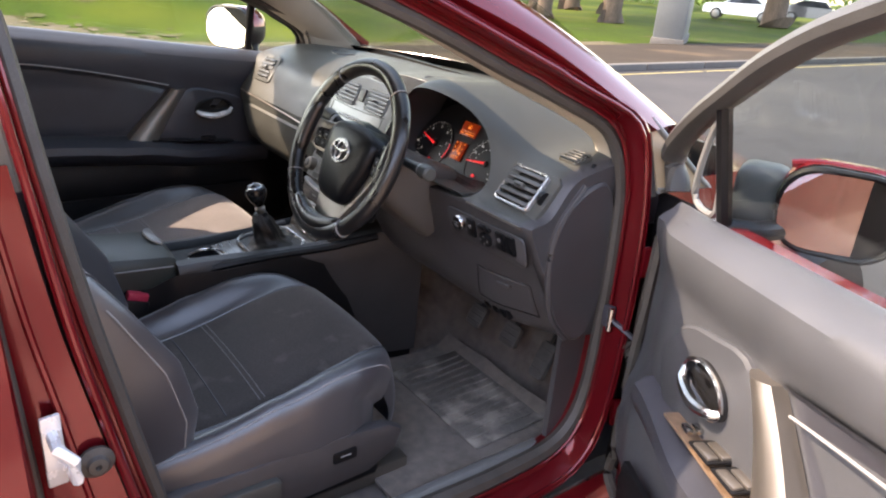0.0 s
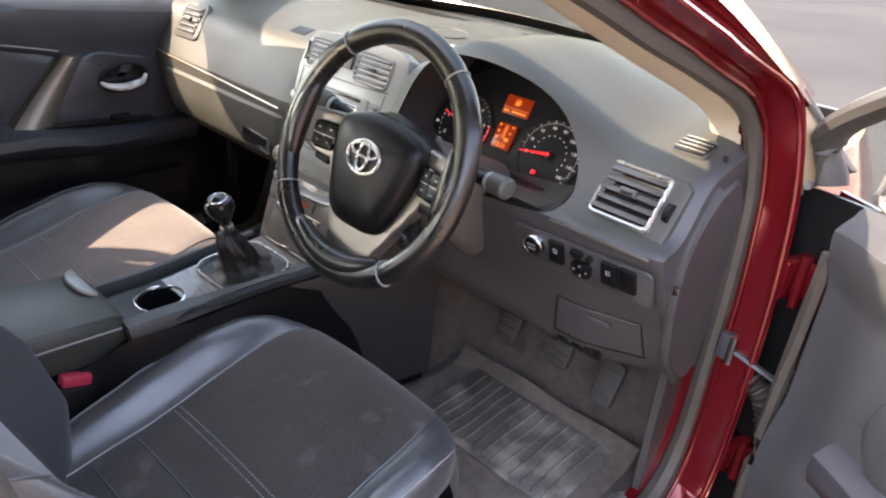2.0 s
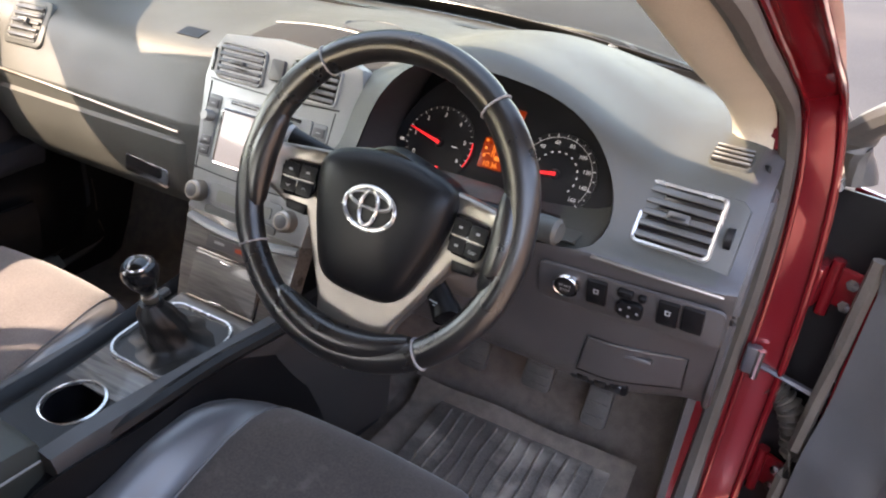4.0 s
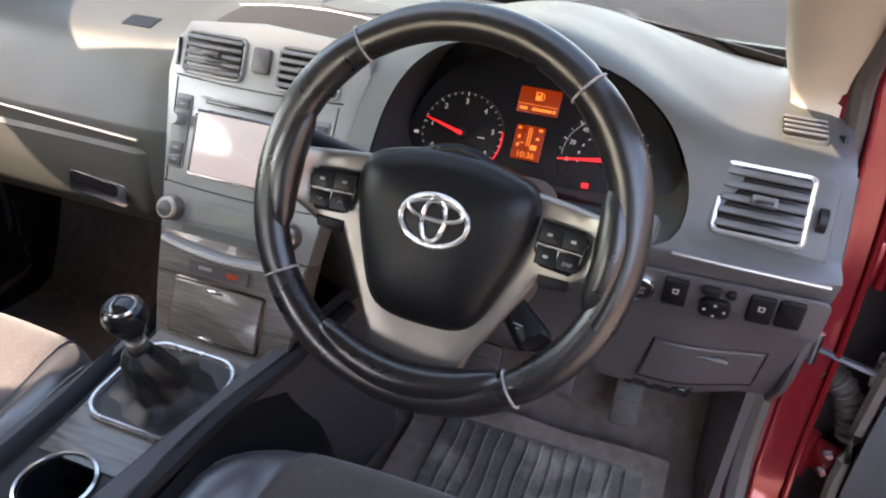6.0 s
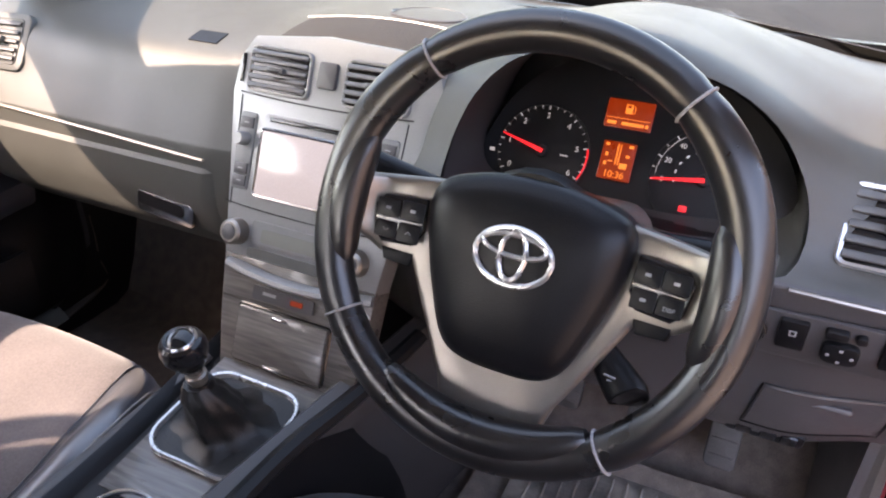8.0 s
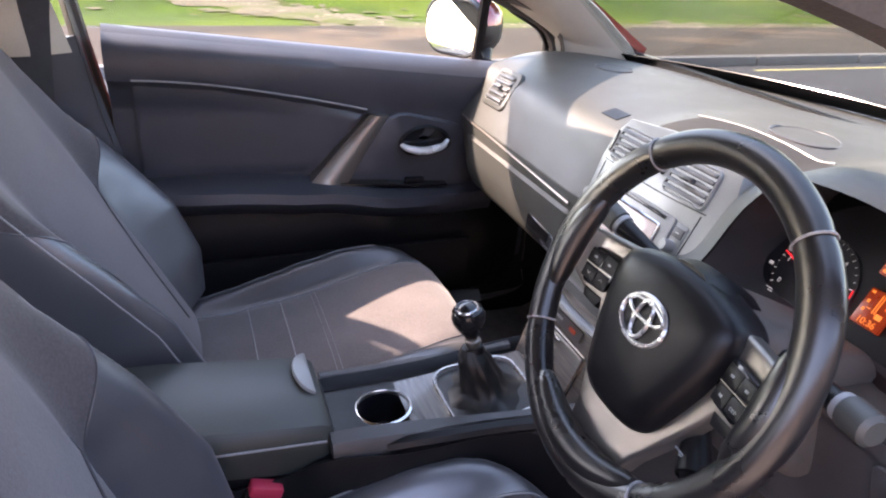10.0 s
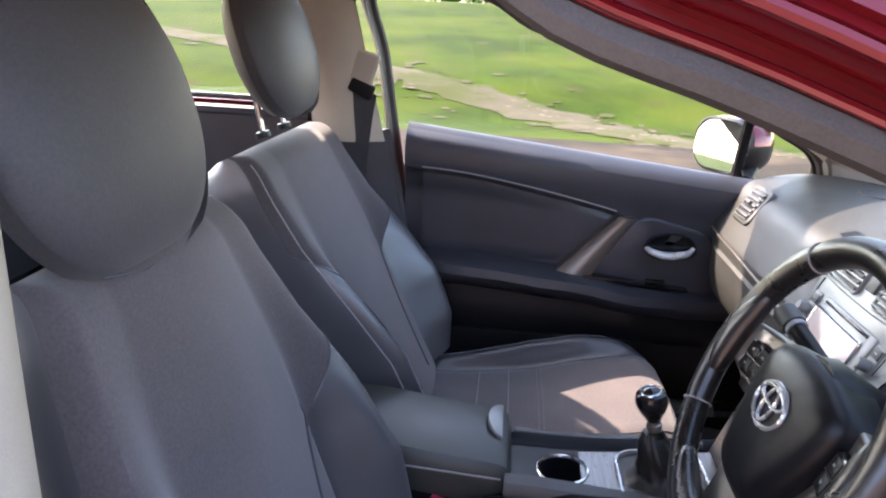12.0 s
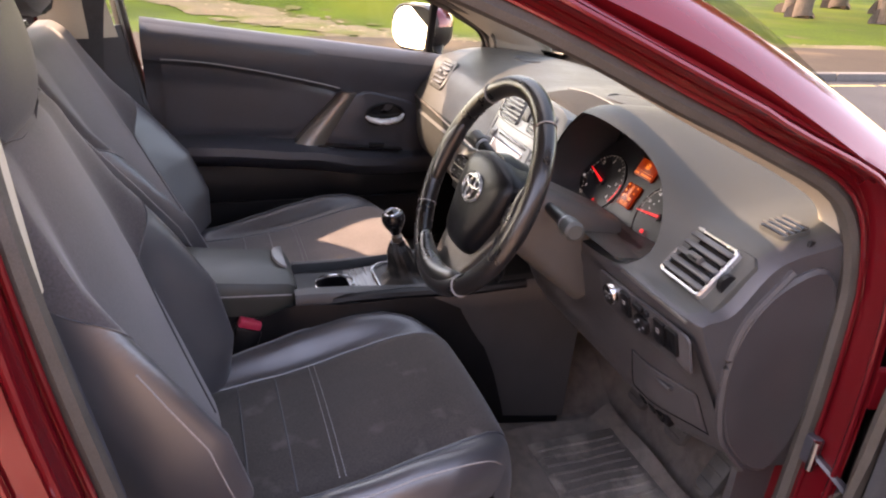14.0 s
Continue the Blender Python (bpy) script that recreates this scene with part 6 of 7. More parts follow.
part("armrest_latch", prism([(0.050 * math.cos(math.pi + math.pi * k / 14), 0.026 * math.sin(math.pi + math.pi * k / 14)) for k in range(15)], 0.006, axes((-0.034, -0.252, 0.6385), (1, 0, 0), (0, 0.93, -0.30)), 0.002), SILVER, con, "pale grey half-moon armrest latch")
# handbrake-side tray wall
part("tray_rim", tube(spline([(-0.078, -0.23, 0.600), (-0.080, -0.12, 0.598), (-0.078, 0.0, 0.602), (-0.074, 0.09, 0.610)], 6), 0.009, 8, flat=0.7), CONSOLE, con)
rows = []
for y, xr, z in ((-0.245, 0.100, 0.622), (-0.20, 0.103, 0.624), (-0.12, 0.108, 0.622), (0.0, 0.120, 0.620), (0.10, 0.142, 0.630), (0.22, 0.172, 0.650), (0.34, 0.20, 0.665)):
    rows.append([Vector((xr - 0.030, y, 0.575)), Vector((xr - 0.028, y, z - 0.010)), Vector((xr - 0.018, y, z)), Vector((xr + 0.004, y, z - 0.003)), Vector((xr + 0.013, y, z - 0.018)), Vector((xr + 0.012, y, z - 0.06)), Vector((xr + 0.002, y, 0.30)), Vector((xr - 0.030, y, 0.30))])
part("console_side", loft(bmesh.new(), [[Vector(q) for q in r] for r in zip(*[spline(list(c), 5) for c in zip(*rows)])]), CONSOLE, con, "smooth dark console side wall")
part("tray_rim", tube(spline([(0.092, -0.23, 0.592), (0.116, -0.12, 0.610), (0.126, 0.0, 0.614), (0.150, 0.10, 0.622), (0.175, 0.22, 0.64)], 6), 0.013, 8, flat=0.8), BLACK, con)

# ---- steering wheel ----
WH = axes((0.370, 0.010, 0.931), (1, 0, 0), (0, 0.396, 0.918)) @ pose(0, 0, 0, 0, 0, -1.5)
wheel = thing("steering_wheel", (0.37, 0.05, 0.90), "black leather steering wheel with silver spokes and worn rim", "steering wheel")
seams = [52, 128, 213, 307]
for k in range(4):
    a0, a1 = seams[k], seams[(k + 1) % 4] + (360 if k == 3 else 0)
    rings = []
    m_ = max(8, int((a1 - a0) / 4))
    for i in range(m_ + 1):
        a = radians(a0 + (a1 - a0) * i / m_)
        d = Vector((math.cos(a), math.sin(a), 0))
        fat = 1.0 + 0.10 * bump01((math.degrees(a) % 360), 150, 22) + 0.10 * bump01((math.degrees(a) % 360), 30, 22)
        edge = 0.94 if i in (0, m_) else 1.0
        rings.append([WH @ (d * (0.1675 + 0.0170 * fat * edge * math.cos(b)) + Vector((0, 0, 0.0155 * edge * math.sin(b)))) for b in [6.283 * j / 16 for j in range(16)]])
    part("rim_section", loft(bmesh.new(), rings), RIMLEATHER, wheel, "black leather rim section" if k != 3 else "worn black leather rim section")
for a in seams:
    d = Vector((math.cos(radians(a)), math.sin(radians(a)), 0))
    part("rim_seam", tube([WH @ (d * (0.1675 + 0.0172 * math.cos(b)) + Vector((0, 0, 0.0157 * math.sin(b)))) for b in [6.283 * j / 20 for j in range(20)]], 0.0013, 5, True), STITCH, wheel, "pale stitched seam")
plate = [(-0.152, 0.012), (-0.148, 0.030), (-0.10, 0.036), (-0.06, 0.040), (0.06, 0.040), (0.10, 0.036), (0.148, 0.030), (0.152, 0.012), (0.146, -0.022), (0.128, -0.036), (0.098, -0.038), (0.078, -0.078), (0.052, -0.125), (0.042, -0.156), (-0.042, -0.156), (-0.052, -0.125), (-0.078, -0.078), (-0.098, -0.038), (-0.128, -0.036), (-0.146, -0.022)]
# the hub lies deeper than the rim, so the spokes dish towards it
DISH = 0.035
bm = prism(plate, 0.020, pose(0, 0, -0.012), 0.006, 3)
bmesh.ops.triangulate(bm, faces=bm.faces[:])
bmesh.ops.subdivide_edges(bm, edges=[e for e in bm.edges if e.calc_length() > 0.02], cuts=3, use_grid_fill=True)
bmesh.ops.triangulate(bm, faces=bm.faces[:])
for v in bm.verts:
    v.co.z -= float(np.interp(math.hypot(v.co.x, 0.85 * v.co.y), [0.07, 0.132, 0.156], [DISH, 0.025, 0.002]))
bmesh.ops.transform(bm, matrix=WH, verts=bm.verts)
part("spokes", bm, SATIN, wheel, "satin silver spoke plate")
pad = spline([(x, y, 0) for x, y in ((-0.082, 0.006), (-0.076, 0.036), (-0.040, 0.050), (0.0, 0.054), (0.040, 0.050), (0.076, 0.036), (0.082, 0.006), (0.066, -0.052), (0.044, -0.094), (0.0, -0.102), (-0.044, -0.094), (-0.066, -0.052))], 5, True)
padp = part("airbag_pad", loft(bmesh.new(), [[WH @ Vector((q.x * k * 1.045, -0.01 + (q.y + 0.01) * k * 1.045, z - DISH)) for q in pad] for k, z in ((0.99, -0.02), (1.0, 0.006), (1.0, 0.018), (0.97, 0.026), (0.88, 0.033), (0.70, 0.038), (0.4, 0.041), (0.1, 0.042))]), BLACK, wheel, "grained black airbag cover")
part("pad_back", lathe([(0.02, -0.10), (0.055, -0.09), (0.065, -0.03), (0.06, -0.012)], WH, 24), BLACK, wheel)
EM = WH @ pose(0.000, -0.006, 0.0415 - DISH)
em = part("emblem", tube([EM @ Vector((0.0315 * math.cos(6.283 * k / 40), 0.0225 * math.sin(6.283 * k / 40), 0.001)) for k in range(40)], 0.0026, 8, True), BRIGHT, wheel, "oval chrome badge of crossed ovals")
part("badge_oval", tube([EM @ Vector((0.0105 * math.cos(6.283 * k / 30), 0.0195 * math.sin(6.283 * k / 30) + 0.001, 0.0025)) for k in range(30)], 0.0022, 6, True), BRIGHT, em)
part("badge_oval", tube([EM @ Vector((0.026 * math.cos(6.283 * k / 30), 0.0085 * math.sin(6.283 * k / 30) + 0.009, 0.0025)) for k in range(30)], 0.0022, 6, True), BRIGHT, em)
for sx in (-1, 1):
    WP = WH @ pose(sx * 0.113, 0, -0.0270, 0, -sx * 9, 0) @ pose(-sx * 0.113, 0, 0)
    po = [(sx * x, y) for x, y in ((0.092, 0.018), (0.130, 0.015), (0.137, 0.006), (0.134, -0.018), (0.126, -0.026), (0.098, -0.024), (0.090, -0.010))]
    pod = part("button_pod", prism(po if sx > 0 else po[::-1], 0.008, WP @ pose(0, 0, 0.008), 0.002), GLOSSBLACK, wheel, "black button pod")
    for bx, by, bw, bh in ((0.1025, 0.0055, 0.0205, 0.0165), (0.1245, 0.0045, 0.0205, 0.0155), (0.1030, -0.0140, 0.0195, 0.0165), (0.1235, -0.0140, 0.0195, 0.0150)):
        bt = part("wheel_button", prism(rounded(bw, bh, 0.0015), 0.0012, WP @ pose(sx * bx, by, 0.0155), 0.0005), BLACK, pod)
        if sx > 0 and bx > 0.11 and by < 0:
            words("DISP", 0.0048, WP @ pose(sx * bx, by - 0.002, 0.0172), INK, bt)
        elif sx < 0 and by < 0:
            part("button_arrow", tube([WP @ Vector((sx * bx + x_, by + y_ * (1 if bx > 0.11 else -1), 0.0170)) for x_, y_ in ((-0.0025, 0.001), (0, -0.0015), (0.0025, 0.001))], 0.0004, 4), INK, bt)
        else:
            part("button_symbol", box(0.0045, 0.0025, 0.0004, WP @ pose(sx * bx, by, 0.0170)), INK, bt)
    part("pod_line", box(0.042, 0.0009, 0.0006, WP @ pose(sx * 0.1135, -0.0045, 0.0166, 0, 0, -1.5 * sx)), SATIN, pod)
    part("thumb_rest", prism([(sx * x, y) for x, y in ((0.095, -0.030), (0.128, -0.030), (0.124, -0.042), (0.10, -0.044))][::1 if sx > 0 else -1], 0.012, WP @ pose(0, 0, -0.004), 0.003), BLACK, wheel)
part("rim_bridge", tube([WH @ Vector((0.1545 * math.cos(radians(a)), 0.1545 * math.sin(radians(a)), 0.002)) for a in range(236, 308, 3)], lambda s: 0.0075 + 0.0105 * math.sin(math.pi * s) ** 0.5, 12), RIMLEATHER, wheel, "leather bridge from the rim to the lower spoke")
for sx in (-1, 1):
    part("rim_shoulder", tube([WH @ Vector((0.1560 * math.cos(radians(a)), 0.1560 * math.sin(radians(a)), 0.002)) for a in (range(-18, 24, 3) if sx > 0 else range(156, 199, 3))], lambda s: 0.0070 + 0.0095 * math.sin(math.pi * s) ** 0.5, 12), RIMLEATHER, wheel)
words("SRS AIRBAG", 0.006, WH @ pose(0, -0.062, 0.0385 - DISH), DASH_LOW, padp)

# column shroud and stalks
col = thing("steering_column", (0.37, 0.15, 0.80), "dark steering column shroud with control stalks", "steering column")
rings = []
for k in range(9):
    t = k / 8
    c = WH @ Vector((0, -0.005 - 0.03 * t, -0.045 - 0.20 * t))
    w, h = 0.068 + 0.012 * math.sin(3.14 * t), 0.052 + 0.028 * t
    rings.append([c + Vector((x, 0, 0)) + (WH.to_3x3() @ Vector((0, y, 0))) for x, y in rounded(2 * w, 2 * h, 0.03, 5)])
part("shroud", loft(bmesh.new(), rings), COLUMN, col, "taupe grey plastic column shroud")
for pts, r, nm in (([(0.43, 0.105, 0.915), (0.49, 0.098, 0.918), (0.530, 0.092, 0.920)], 0.0105, "light_stalk"), ([(0.31, 0.105, 0.915), (0.25, 0.098, 0.925), (0.185, 0.085, 0.945)], 0.010, "wiper_stalk")):
    s_ = part(nm, tube(spline(pts, 6), lambda s: r * (0.75 + 0.45 * s), 12), BLACK, col, "black control stalk")
    e = Vector(pts[-1])
    d = (e - Vector(pts[-2])).normalized()
    em_ = axes(e, d.orthogonal(), d.cross(d.orthogonal()))
    part("stalk_end", tube([e - d * 0.004, e + d * 0.010, e + d * 0.022, e + d * 0.026], lambda s: 0.0150 - 0.004 * smooth01(0.7, 1, s), 14), DASH, s_)
    part("stalk_ring", tube([e - d * 0.012, e - d * 0.006], 0.0135, 14), INK, s_)
cr = part("cruise_stalk", tube(spline([(0.412, 0.06, 0.872), (0.440, 0.030, 0.848), (0.470, 0.008, 0.828), (0.474, 0.004, 0.825)], 5), lambda s: 0.009 + 0.008 * smooth01(0.1, 0.7, s) - 0.004 * smooth01(0.9, 1.0, s), 14), BLACK, col, "short black cruise control stalk")
for k in range(4):
    part("printed_bar", box(0.010 - 0.001 * k, 0.0008, 0.0022, pose(0.458 + 0.002 * k, -0.0035 + 0.0035 * k, 0.846 - 0.0075 * k, 30, 25, 20), 0), INK, cr)


# ---- pedals, mat ----
for x, y, z, w, h, nm, lab in ((0.573, 0.455, 0.425, 0.046, 0.090, "accelerator_pedal", "black rubber accelerator pedal"), (0.456, 0.455, 0.436, 0.056, 0.058, "brake_pedal", "ribbed black brake pedal"), (0.325, 0.455, 0.428, 0.056, 0.058, "clutch_pedal", "ribbed black clutch pedal")):
    p = thing(nm, (x, y, z), lab, "pedal", "pedals")
    pmx = pose(x, y, z, 62)
    pd = part("pad", prism(rounded(w, h, 0.010), 0.014, pmx, 0.004), PEDAL, p)
    for k in range(3):
        part("rib", box(w * 0.8, 0.004, 0.003, pmx @ pose(0, (k - 1) * h * 0.28, 0.015), 0.001), PEDAL, pd)
    part("arm", tube(spline([(x, y + 0.01, z + 0.02), (x + 0.005, y + 0.03, z + 0.10), (x, y - 0.01, z + 0.24)], 5), 0.009, 8), BLACK, p)
mat = thing("floor_mat", (0.45, 0.25, 0.285), "worn brown-grey floor mat with a ribbed heel pad", "floor mat")
part("mat_sheet", grid(lambda u, v: Vector((0.215 + 0.45 * u, -0.02 + 0.47 * v, 0.294 + 0.006 * noise.noise(Vector((u * 4, v * 4, 1))) + 0.03 * smooth01(0.9, 1, v))), 30, 30, thick=0.008), MATCLOTH, mat)
HP = pose(0.452, 0.320, 0.302, 2, 0, 0)
part("heel_pad", box(0.350, 0.205, 0.006, HP, 0.004), MATRUB, mat, "ribbed rubber heel pad, scuffed pale")
for k in range(13):
    x = -0.145 + 0.0242 * k
    part("rib", tube([HP @ Vector((x + 0.0015 * math.sin(y * 40 + k), y, 0.004)) for y in [-0.09 + 0.018 * j for j in range(11)]], 0.0032, 5), MATRUB, mat)

# ---- seats ----
def seat_back(x0, wscale=1.0, dy=0.0, deep=0.085, high=1.055, widths=(0.235, 0.265, 0.272, 0.268, 0.262, 0.256, 0.235)):
    base, topp = Vector((0, -0.46, 0.47)), Vector((0, -0.755 + dy, high))
    a = topp - base
    L = a.length
    a.normalize()
    nrm = Vector((0, -a.z, a.y)) * -1
    wid = lambda v: float(np.interp(v, [0, 0.25, 0.5, 0.7, 0.85, 0.95, 1.0], widths))
    bol = lambda v: float(np.interp(v, [0, 0.12, 0.3, 0.5, 0.7, 0.85, 1.0], [0.03, 0.07, 0.080, 0.052, 0.016, 0.004, 0.0]))

    def fn(u, v):
        s = abs(u)
        w, b = sum(wid(min(1.0, max(0.0, v + 0.02 * k))) for k in range(-3, 4)) / 7, bol(v)
        T = 1.0 if v < 0.9 else math.sqrt(max(0.0, 1 - ((v - 0.9) / 0.1) ** 2))
        dip = 0.010 * (1 - smooth01(0.42, 0.66, v))
        if s <= 0.58:
            x, f = w * 0.62 * s / 0.58, 0.055 + 0.012 * (1 - (s / 0.58) ** 2) - dip * max(0, (s - 0.53) / 0.05)
        elif s <= 0.85:
            q = (s - 0.58) / 0.27
            x, f = w * (0.62 + 0.32 * q), 0.055 - dip + (b + dip) * smooth01(0, 1, q * 1.05)
        elif s <= 1.0:
            q = (s - 0.85) / 0.15
            x, f = w * (0.94 + 0.06 * math.sin(q * 1.57)), 0.045 + (b + 0.01) * (1 - 0.75 * q * q) - 0.03 * q * q
        elif s <= 1.4:
            q = (s - 1.0) / 0.4
            x, f = w * (1 - 0.10 * q * q), (0.0475 + 0.25 * b - 0.03) * (1 - q) - deep * q
        else:
            q = (s - 1.4) / 0.6
            x, f = w * 0.90 * (1 - q), -deep - 0.02 * math.sin(q * 1.57)
        p = base + a * L * v + nrm * (f * (0.25 + 0.75 * T) if f > 0 else f * (0.3 + 0.7 * T))
        return Vector((x0 + (1 if u >= 0 else -1) * x * wscale, p.y, p.z))
    return fn


def cushion(x0, dy, dz):
    wid = lambda v: float(np.interp(v, [0, 0.3, 0.6, 0.8, 0.9, 0.96, 1.0], [0.225, 0.248, 0.256, 0.250, 0.238, 0.222, 0.205]))
    top = lambda v: float(np.interp(v, [0, 0.2, 0.4, 0.53, 0.7, 0.8, 0.87, 0.92, 0.96, 0.985, 1.0], [0.495, 0.497, 0.510, 0.526, 0.553, 0.566, 0.572, 0.571, 0.562, 0.548, 0.532]))
    crest = lambda v: float(np.interp(v, [0, 0.2, 0.45, 0.65, 0.8, 0.9, 1.0], [0.012, 0.028, 0.046, 0.042, 0.026, 0.010, -0.004]))

    def fn(u, v):
        s = abs(u)
        w = wid(v)
        r = max(0.0, s - 0.6) / 0.4
        y = dy - 0.50 + 0.545 * v - 0.045 * min(r, 1.25) ** 2 * smooth01(0.6, 1.0, v)
        zt, b = top(v) + dz, crest(v)
        seam = 0.66 + 0.02 * smooth01(0.6, 1.0, v)
        if s <= 0.60:
            x, z = w * seam * s / 0.60, zt + 0.008 * (1 - (s / 0.6) ** 2) - 0.004 * max(0, (s - 0.56) / 0.04)
        elif s <= 1.0:
            q = (s - 0.60) / 0.40
            a = 0.5 - 0.5 * math.cos(min(q / 0.62, 1.0) * math.pi)
            fall = max(0.0, (q - 0.55) / 0.45)
            x, z = w * (seam + (1 - seam) * (q if q < 0.5 else 0.5 + 0.5 * math.sin((q - 0.5) * math.pi))), zt - 0.004 + b * a - 0.045 * fall ** 2.2
        else:
            q = s - 1.0
            x, z = w * (1 + 0.02 * math.sin(q * 3.1) - 0.03 * q), (zt + b - 0.049) * (1 - q) + 0.375 * q
        return Vector((x0 + (1 if u >= 0 else -1) * x, y, z))
    return fn


def build_seat(x0, label, driver):
    seat = thing("car_seat", (x0, -0.25, 0.28), label, "car seat", "front seats")
    fb, fc = seat_back(x0 + 0.005, 0.90, 0.085, 0.025, 1.055, (0.235, 0.265, 0.272, 0.25, 0.218, 0.198, 0.18)) if driver else seat_back(x0, high=1.032), cushion(x0, 0.0 if driver else 0.065, 0.0 if driver else -0.018)
    U = lambda v: 0.58 + 0.40 * smooth01(0.42, 0.72, v)
    back = part("backrest_insert", grid(lambda u, v: fb(u * U(v), v), 64, 64, -1, 1, 0.0, 1.0), SUEDE_BACK, seat, "charcoal suede backrest centre")
    for sg in (-1, 1):
        part("backrest_bolster", grid(lambda u, v: fb(sg * (U(v) + (1.4 - U(v)) * u), v), 40, 64, 0.0, 1.0, 0.0, 1.0), LEATHER, seat, "black leather side bolster")
        part("bolster_piping", tube([fb(sg * 0.93, v) + Vector((0, 0.001, 0)) for v in [0.03 + (0.50 if driver else 0.93) * k / 40 for k in range(41)]], 0.0015, 5), STITCH, seat, "pale stitched bolster seam")
        part("insert_seam", tube([fb(sg * (U(v) + 0.002), v) + Vector((0, 0.0005, 0)) for v in [0.03 + 0.66 * k / 60 for k in range(61)]], 0.0016, 5), LEATHER, back)
    part("backrest_shell", grid(lambda u, v: fb(u, v) if u <= 2 else fb(u - 4, v), 24, 30, 1.4, 2.6, 0.0, 1.0), DARKTRIM, seat)
    # shaped seams across the back
    for vs in ([(-0.57, 0.52), (-0.42, 0.44), (-0.28, 0.28), (-0.22, 0.06)], [(0.57, 0.52), (0.42, 0.44), (0.28, 0.28), (0.22, 0.06)]):
        part("back_seam", tube([fb(q.x, q.y) + Vector((0, 0.0012, 0.0006)) for q in spline([(a_, b_, 0) for a_, b_ in vs], 10)], 0.0016, 5), HEADCLOTH, back)
    cu = part("cushion_insert", grid(fc, 26, 44, -0.60, 0.60, 0.0, 1.0), SUEDE if driver else SUEDE_SUNLIT, seat, "worn dark charcoal suede seat centre" if driver else "charcoal suede seat centre in a paler sunlit tone")
    for sg in (-1, 1):
        part("cushion_bolster", grid(lambda u, v: fc(sg * u, v), 34, 44, 0.60, 2.0, 0.0, 1.0), LEATHER, seat, "black leather cushion bolster")
        part("cushion_seam", tube([fc(sg * 0.605, v) + Vector((0, 0, 0.001)) for v in [0.05 + 0.93 * k / 30 for k in range(31)]], 0.0020, 5), LEATHER, cu)
        part("edge_seam", tube([fc(sg * 0.90, v) + Vector((0, 0, 0.001)) for v in [0.05 + 0.93 * k / 30 for k in range(31)]], 0.0015, 5), STITCH, seat)
    part("cushion_front", grid(lambda u, v: (lambda q: Vector((q.x, q.y + 0.014 * math.sin(3.14 * v), q.z * (1 - v) + 0.375 * v)))(fc(u, 1.0)), 40, 8, -1, 1), LEATHER, seat, "black leather cushion front")
    for v in (0.24, 0.365):
        part("cross_seam", tube([fc(-0.56 + 1.12 * k / 24, v) + Vector((0, 0, 0.0003)) for k in range(25)], 0.0016, 5), HEADCLOTH if driver else STITCH, cu)
    for v in (0.482, 0.500):
        bm = bmesh.new()
        for k in range(46):
            u0 = -0.56 + 1.12 * k / 46
            tube([fc(u0, v) + Vector((0, 0, 0.0008)), fc(u0 + 0.015, v) + Vector((0, 0, 0.0008))], 0.0009, 4, bm=bm)
        part("cross_stitch", bm, STITCH, cu, "pale double row of stitches")
    # frame below
    part("seat_base", box(0.44, 0.46, 0.09, pose(x0, -0.24, 0.345), 0.01), BLACK, seat)
    for dx in (-0.2, 0.2):
        part("seat_rail", box(0.04, 0.56, 0.04, pose(x0 + dx, -0.22, 0.30), 0.006), SATIN, seat)
    sg = 1 if driver else -1
    sh = [(-0.53, 0.44), (-0.40, 0.46), (-0.15, 0.462), (-0.02, 0.452), (0.015, 0.43), (0.0, 0.385), (-0.06, 0.355), (-0.30, 0.345), (-0.50, 0.36)]
    shm = axes((x0 + sg * 0.235, 0, 0), (0, 1, 0), (0, 0, 1))
    side = part("side_shield", prism(sh if sg > 0 else sh, 0.022, shm, 0.008), DASH_LOW, seat, "dark plastic seat side shield")
    if driver:
        for y0, w in ((-0.32, 0.15), (-0.465, 0.10)):
            part("seat_lever", prism(rounded(w, 0.045, 0.014), 0.018, shm @ pose(y0, 0.405, 0.018), 0.006), DASH, side, "grey seat adjuster lever")
        sb = part("lumbar_switch", prism(rounded(0.050, 0.024, 0.005), 0.006, shm @ pose(-0.115, 0.418, 0.020), 0.002), BLACK, side)
        part("switch_mark", box(0.022, 0.003, 0.001, shm @ pose(-0.115, 0.420, 0.0265)), INK, sb)
    # head restraint
    hw, hh, dyr = (0.168, 0.150, 0.085) if driver else (0.176, 0.142, 0.0)
    hm = axes((x0 + 0.030, -0.668, 1.178) if driver else (x0 + 0.008, -0.745, 1.216), (1, 0, 0), (0, -0.30, 0.95))

    def restraint(b, t):
        """The padded surface: b runs round, t from the foot (-1) to the top (1)."""
        h = math.sqrt(max(0.0, 1 - abs(t) ** 2.3))
        w = hw * (0.24 + 0.76 * h) * (1 - 0.06 * max(0, t) ** 2)
        cb, sb_ = math.cos(b), math.sin(b)
        x = w * math.copysign(abs(cb) ** 0.85, cb)
        z = (0.056 * h + 0.006) * math.copysign(abs(sb_) ** 0.9, sb_) - (0.024 * cb * cb if sb_ > 0 else 0)
        z -= 0.004 * bump01(abs(x), 0.088, 0.010) * h if sb_ > 0.3 else 0.0
        return hm @ Vector((x, hh * t, z))

    hr = part("head_restraint", loft(bmesh.new(), [[restraint(6.283 * j / 72, -1 + 2 * k / 24) for j in range(72)] for k in range(25)]), HEADCLOTH, seat, "matt charcoal head restraint")
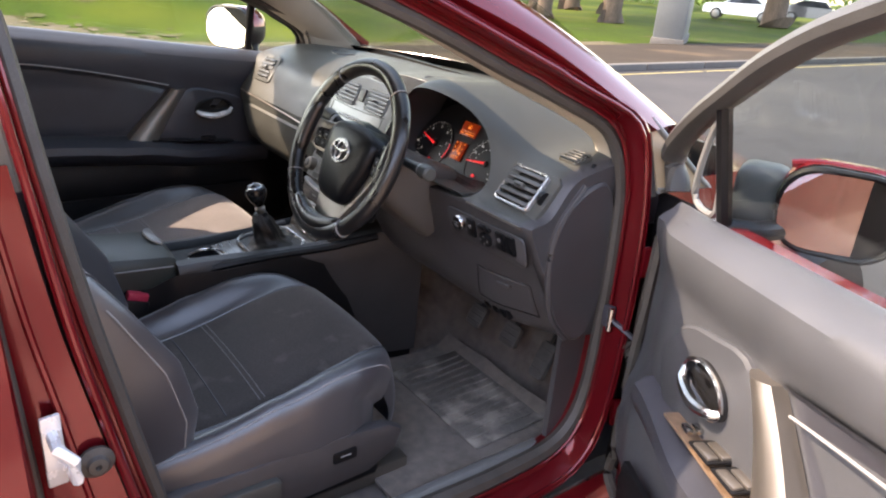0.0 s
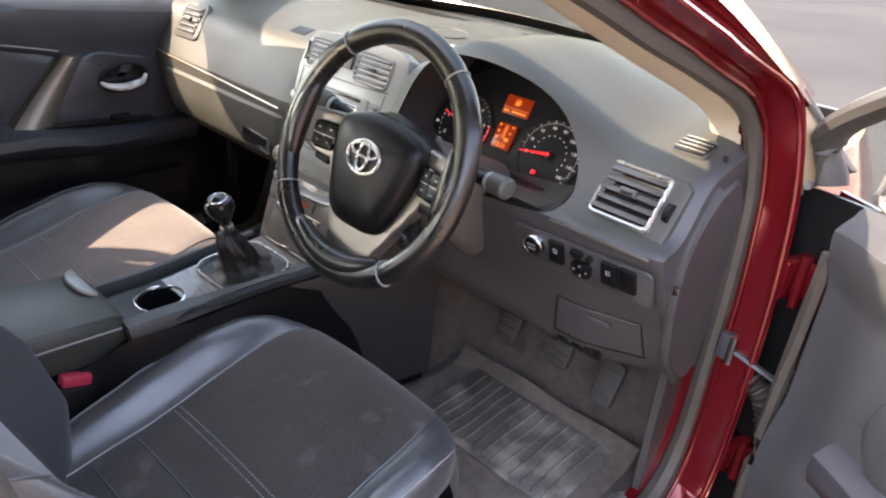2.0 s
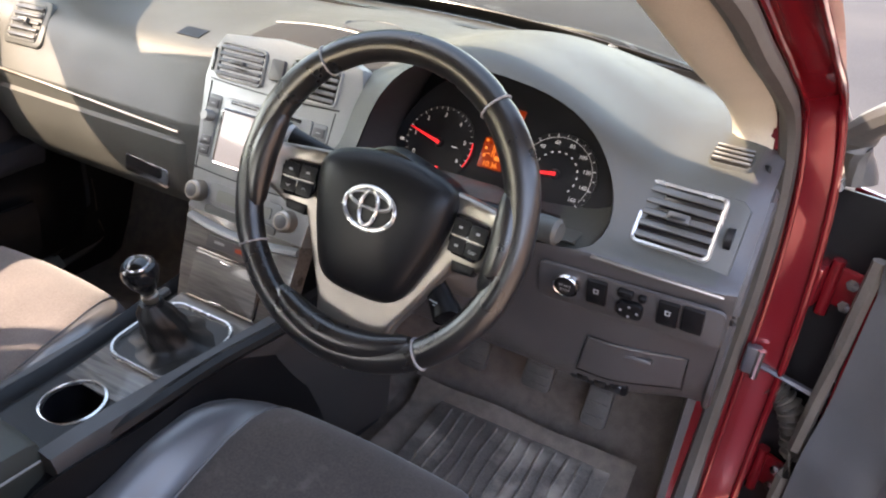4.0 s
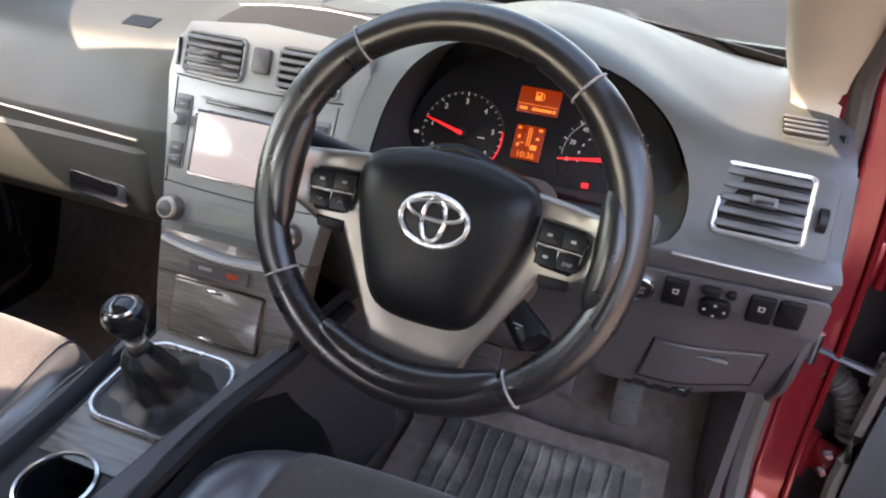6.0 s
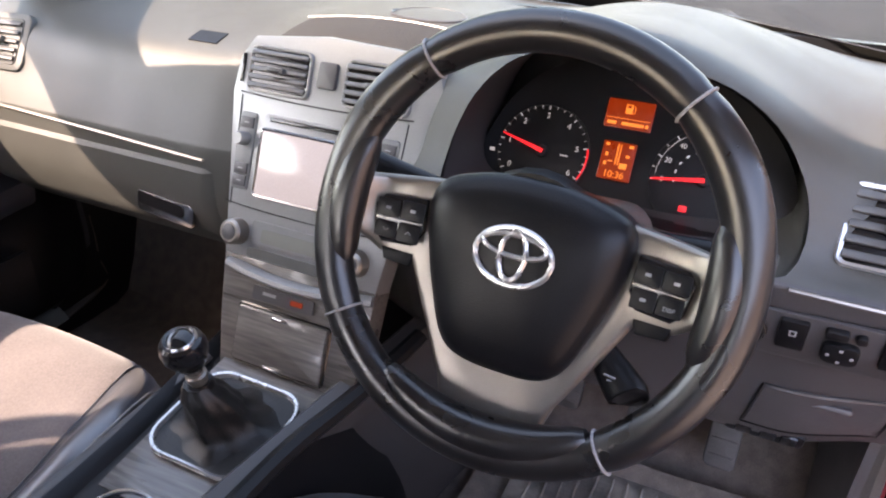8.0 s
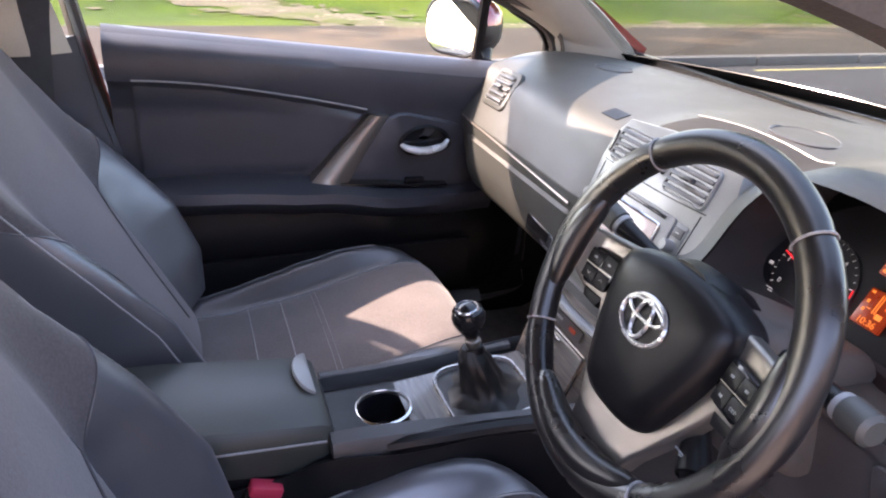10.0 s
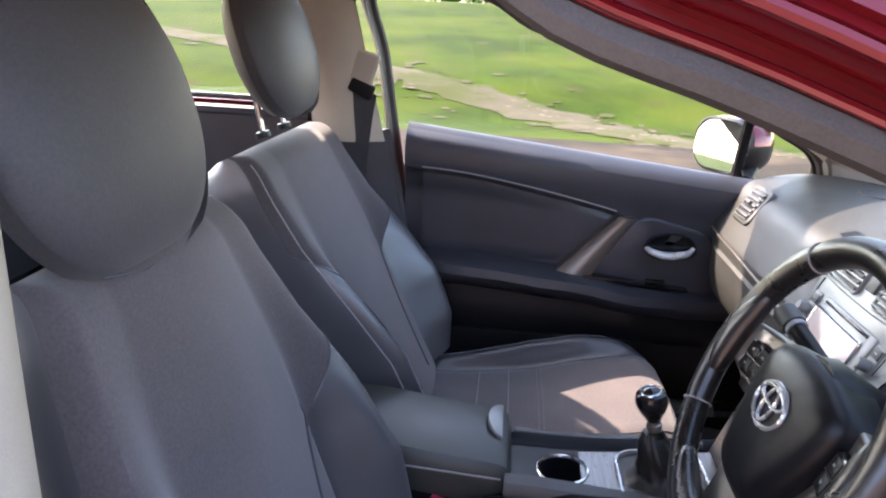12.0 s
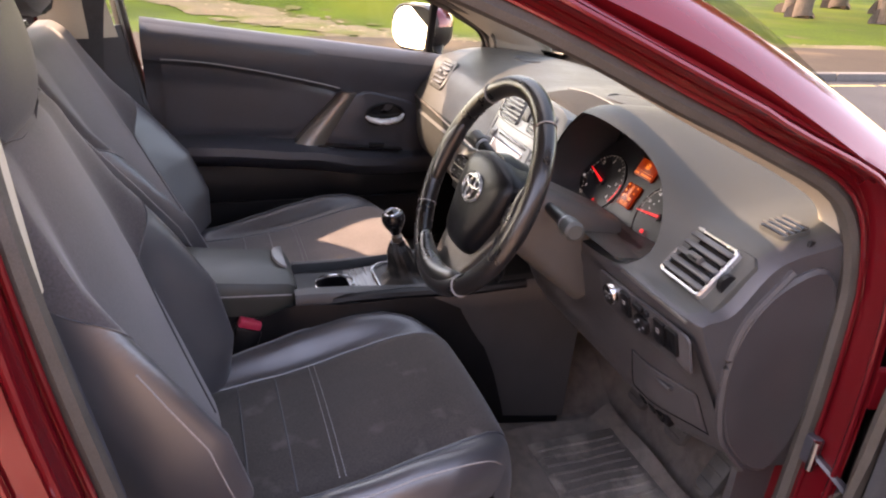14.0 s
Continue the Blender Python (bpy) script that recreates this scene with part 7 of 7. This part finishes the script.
    for sg2 in (-1, 1):
        bs = math.acos((0.088 / hw) ** (1 / 0.85))
        part("restraint_seam", tube([restraint(bs if sg2 > 0 else math.pi - bs, -0.66 + 1.1 * k / 20) + Vector((0, 0.0012, 0)) for k in range(21)], 0.0020, 5), BLACK, hr)
        part("restraint_post", tube([Vector((x0 + sg2 * 0.065, -0.748 + dyr, 1.045)), Vector((x0 + sg2 * 0.065, -0.765 + dyr, 1.14))], 0.0065, 10), CHROME, seat, "chrome head restraint post")
        part("post_guide", lathe([(0.004, 0.0), (0.017, 0.0), (0.016, 0.010), (0.008, 0.012)], pose(x0 + sg2 * 0.065, -0.747 + dyr, 1.046, 14), 16, 1.3, 0.8), BLACK, seat)
    return seat


build_seat(0.37, "driver's seat, black leather with worn charcoal suede centre", True)
build_seat(-0.37, "passenger's seat, black leather and suede, half in sunlight", False)

# belts and buckles
for x0, y0, z0, lab in ((0.106, -0.342, 0.545, "black seat belt buckle with a red release button"), (-0.115, -0.342, 0.545, "black seat belt buckle with a red release button")):
    bk = thing("seat_belt_buckle", (x0, y0, z0), lab, "seat belt buckle", "buckles beside the console")
    bmx = pose(x0, y0, z0, -18, 0, 0)
    part("buckle_body", box(0.030, 0.052, 0.085, bmx @ pose(0, 0, -0.025), 0.006), BLACK, bk)
    part("release_button", box(0.022, 0.044, 0.018, bmx @ pose(0, 0.0, 0.024), 0.004), PINK, bk, "faded red release button")
    part("buckle_stem", tube(spline([(x0, y0 - 0.01, z0 - 0.06), (x0 + 0.005, y0 - 0.03, z0 - 0.14), (x0 + 0.01, y0 - 0.06, 0.33)], 5), 0.010, 8, flat=0.5), BLACK, bk)
for sx in (-1, 1):
    by_ = -0.11 if sx > 0 else 0.0
    belt_ = thing("seat_belt", (sx * 0.66, -0.64, 0.4), "dark grey seat belt hanging from the middle pillar", "seat belt", "front seat belts")
    pth = [q + Vector((0, by_, 0)) for q in spline([(sx * 0.648, -0.628, 1.110), (sx * 0.655, -0.640, 1.04), (sx * 0.668, -0.655, 0.90), (sx * 0.675, -0.665, 0.70), (sx * 0.68, -0.67, 0.42)], 6)]
    part("webbing", tube(pth, 0.035, 8, flat=0.06, up=(1, 0, 0)), WEBBING, belt_)
    part("upper_guide", box(0.018, 0.060, 0.036, pose(sx * 0.648, -0.630 + by_, 1.118, -25), 0.006), BLACK, belt_, "black belt guide loop")
    part("guide_cover", box(0.016, 0.062, 0.075, pose(sx * 0.648, -0.625 + by_, 1.165, -15), 0.010, 3), BEIGE, belt_, "beige belt anchor cover")

# rear bench and rear door trims
rear = thing("rear_bench", (0, -1.3, 0.3), "dark rear bench seat behind the front seats", "rear seat")
part("bench_cushion", loft(bmesh.new(), [[Vector((x, -1.05, 0.36)), Vector((x, -1.02, 0.50)), Vector((x, -1.10, 0.545)), Vector((x, -1.50, 0.50)), Vector((x, -1.55, 0.36))] for x in [-0.66 + 1.32 * k / 12 for k in range(13)]]), LEATHER, rear)
part("bench_back", loft(bmesh.new(), [[Vector((x, -1.45, 0.46)), Vector((x, -1.44, 0.60)), Vector((x, -1.62, 1.02)), Vector((x, -1.68, 1.05)), Vector((x, -1.74, 1.0)), Vector((x, -1.70, 0.46))] for x in [-0.64 + 1.28 * k / 12 for k in range(13)]]), LEATHER, rear)
for sx in (-1, 1):
    rd = thing("rear_door", (sx * 0.74, -1.1, 0.35), "rear car door with dark trim and a bright window edge", "car door", "rear doors")
    part("rear_door_trim", grid(lambda u, v: Vector((sx * (0.715 - 0.03 * math.sin(3.0 * v)), -0.77 - 0.75 * u, 0.34 + 0.70 * v)), 14, 14, thick=0.02), DARKTRIM, rd)
    part("rear_trim_top", tube([Vector((sx * 0.705, -0.77 - 0.75 * k / 8, 1.035)) for k in range(9)], 0.018, 8), DARKTRIM, rd)
    part("stitching", tube([Vector((sx * 0.684, -0.78 - 0.70 * k / 8, 0.95)) for k in range(9)], 0.002, 5), STITCH, rd)
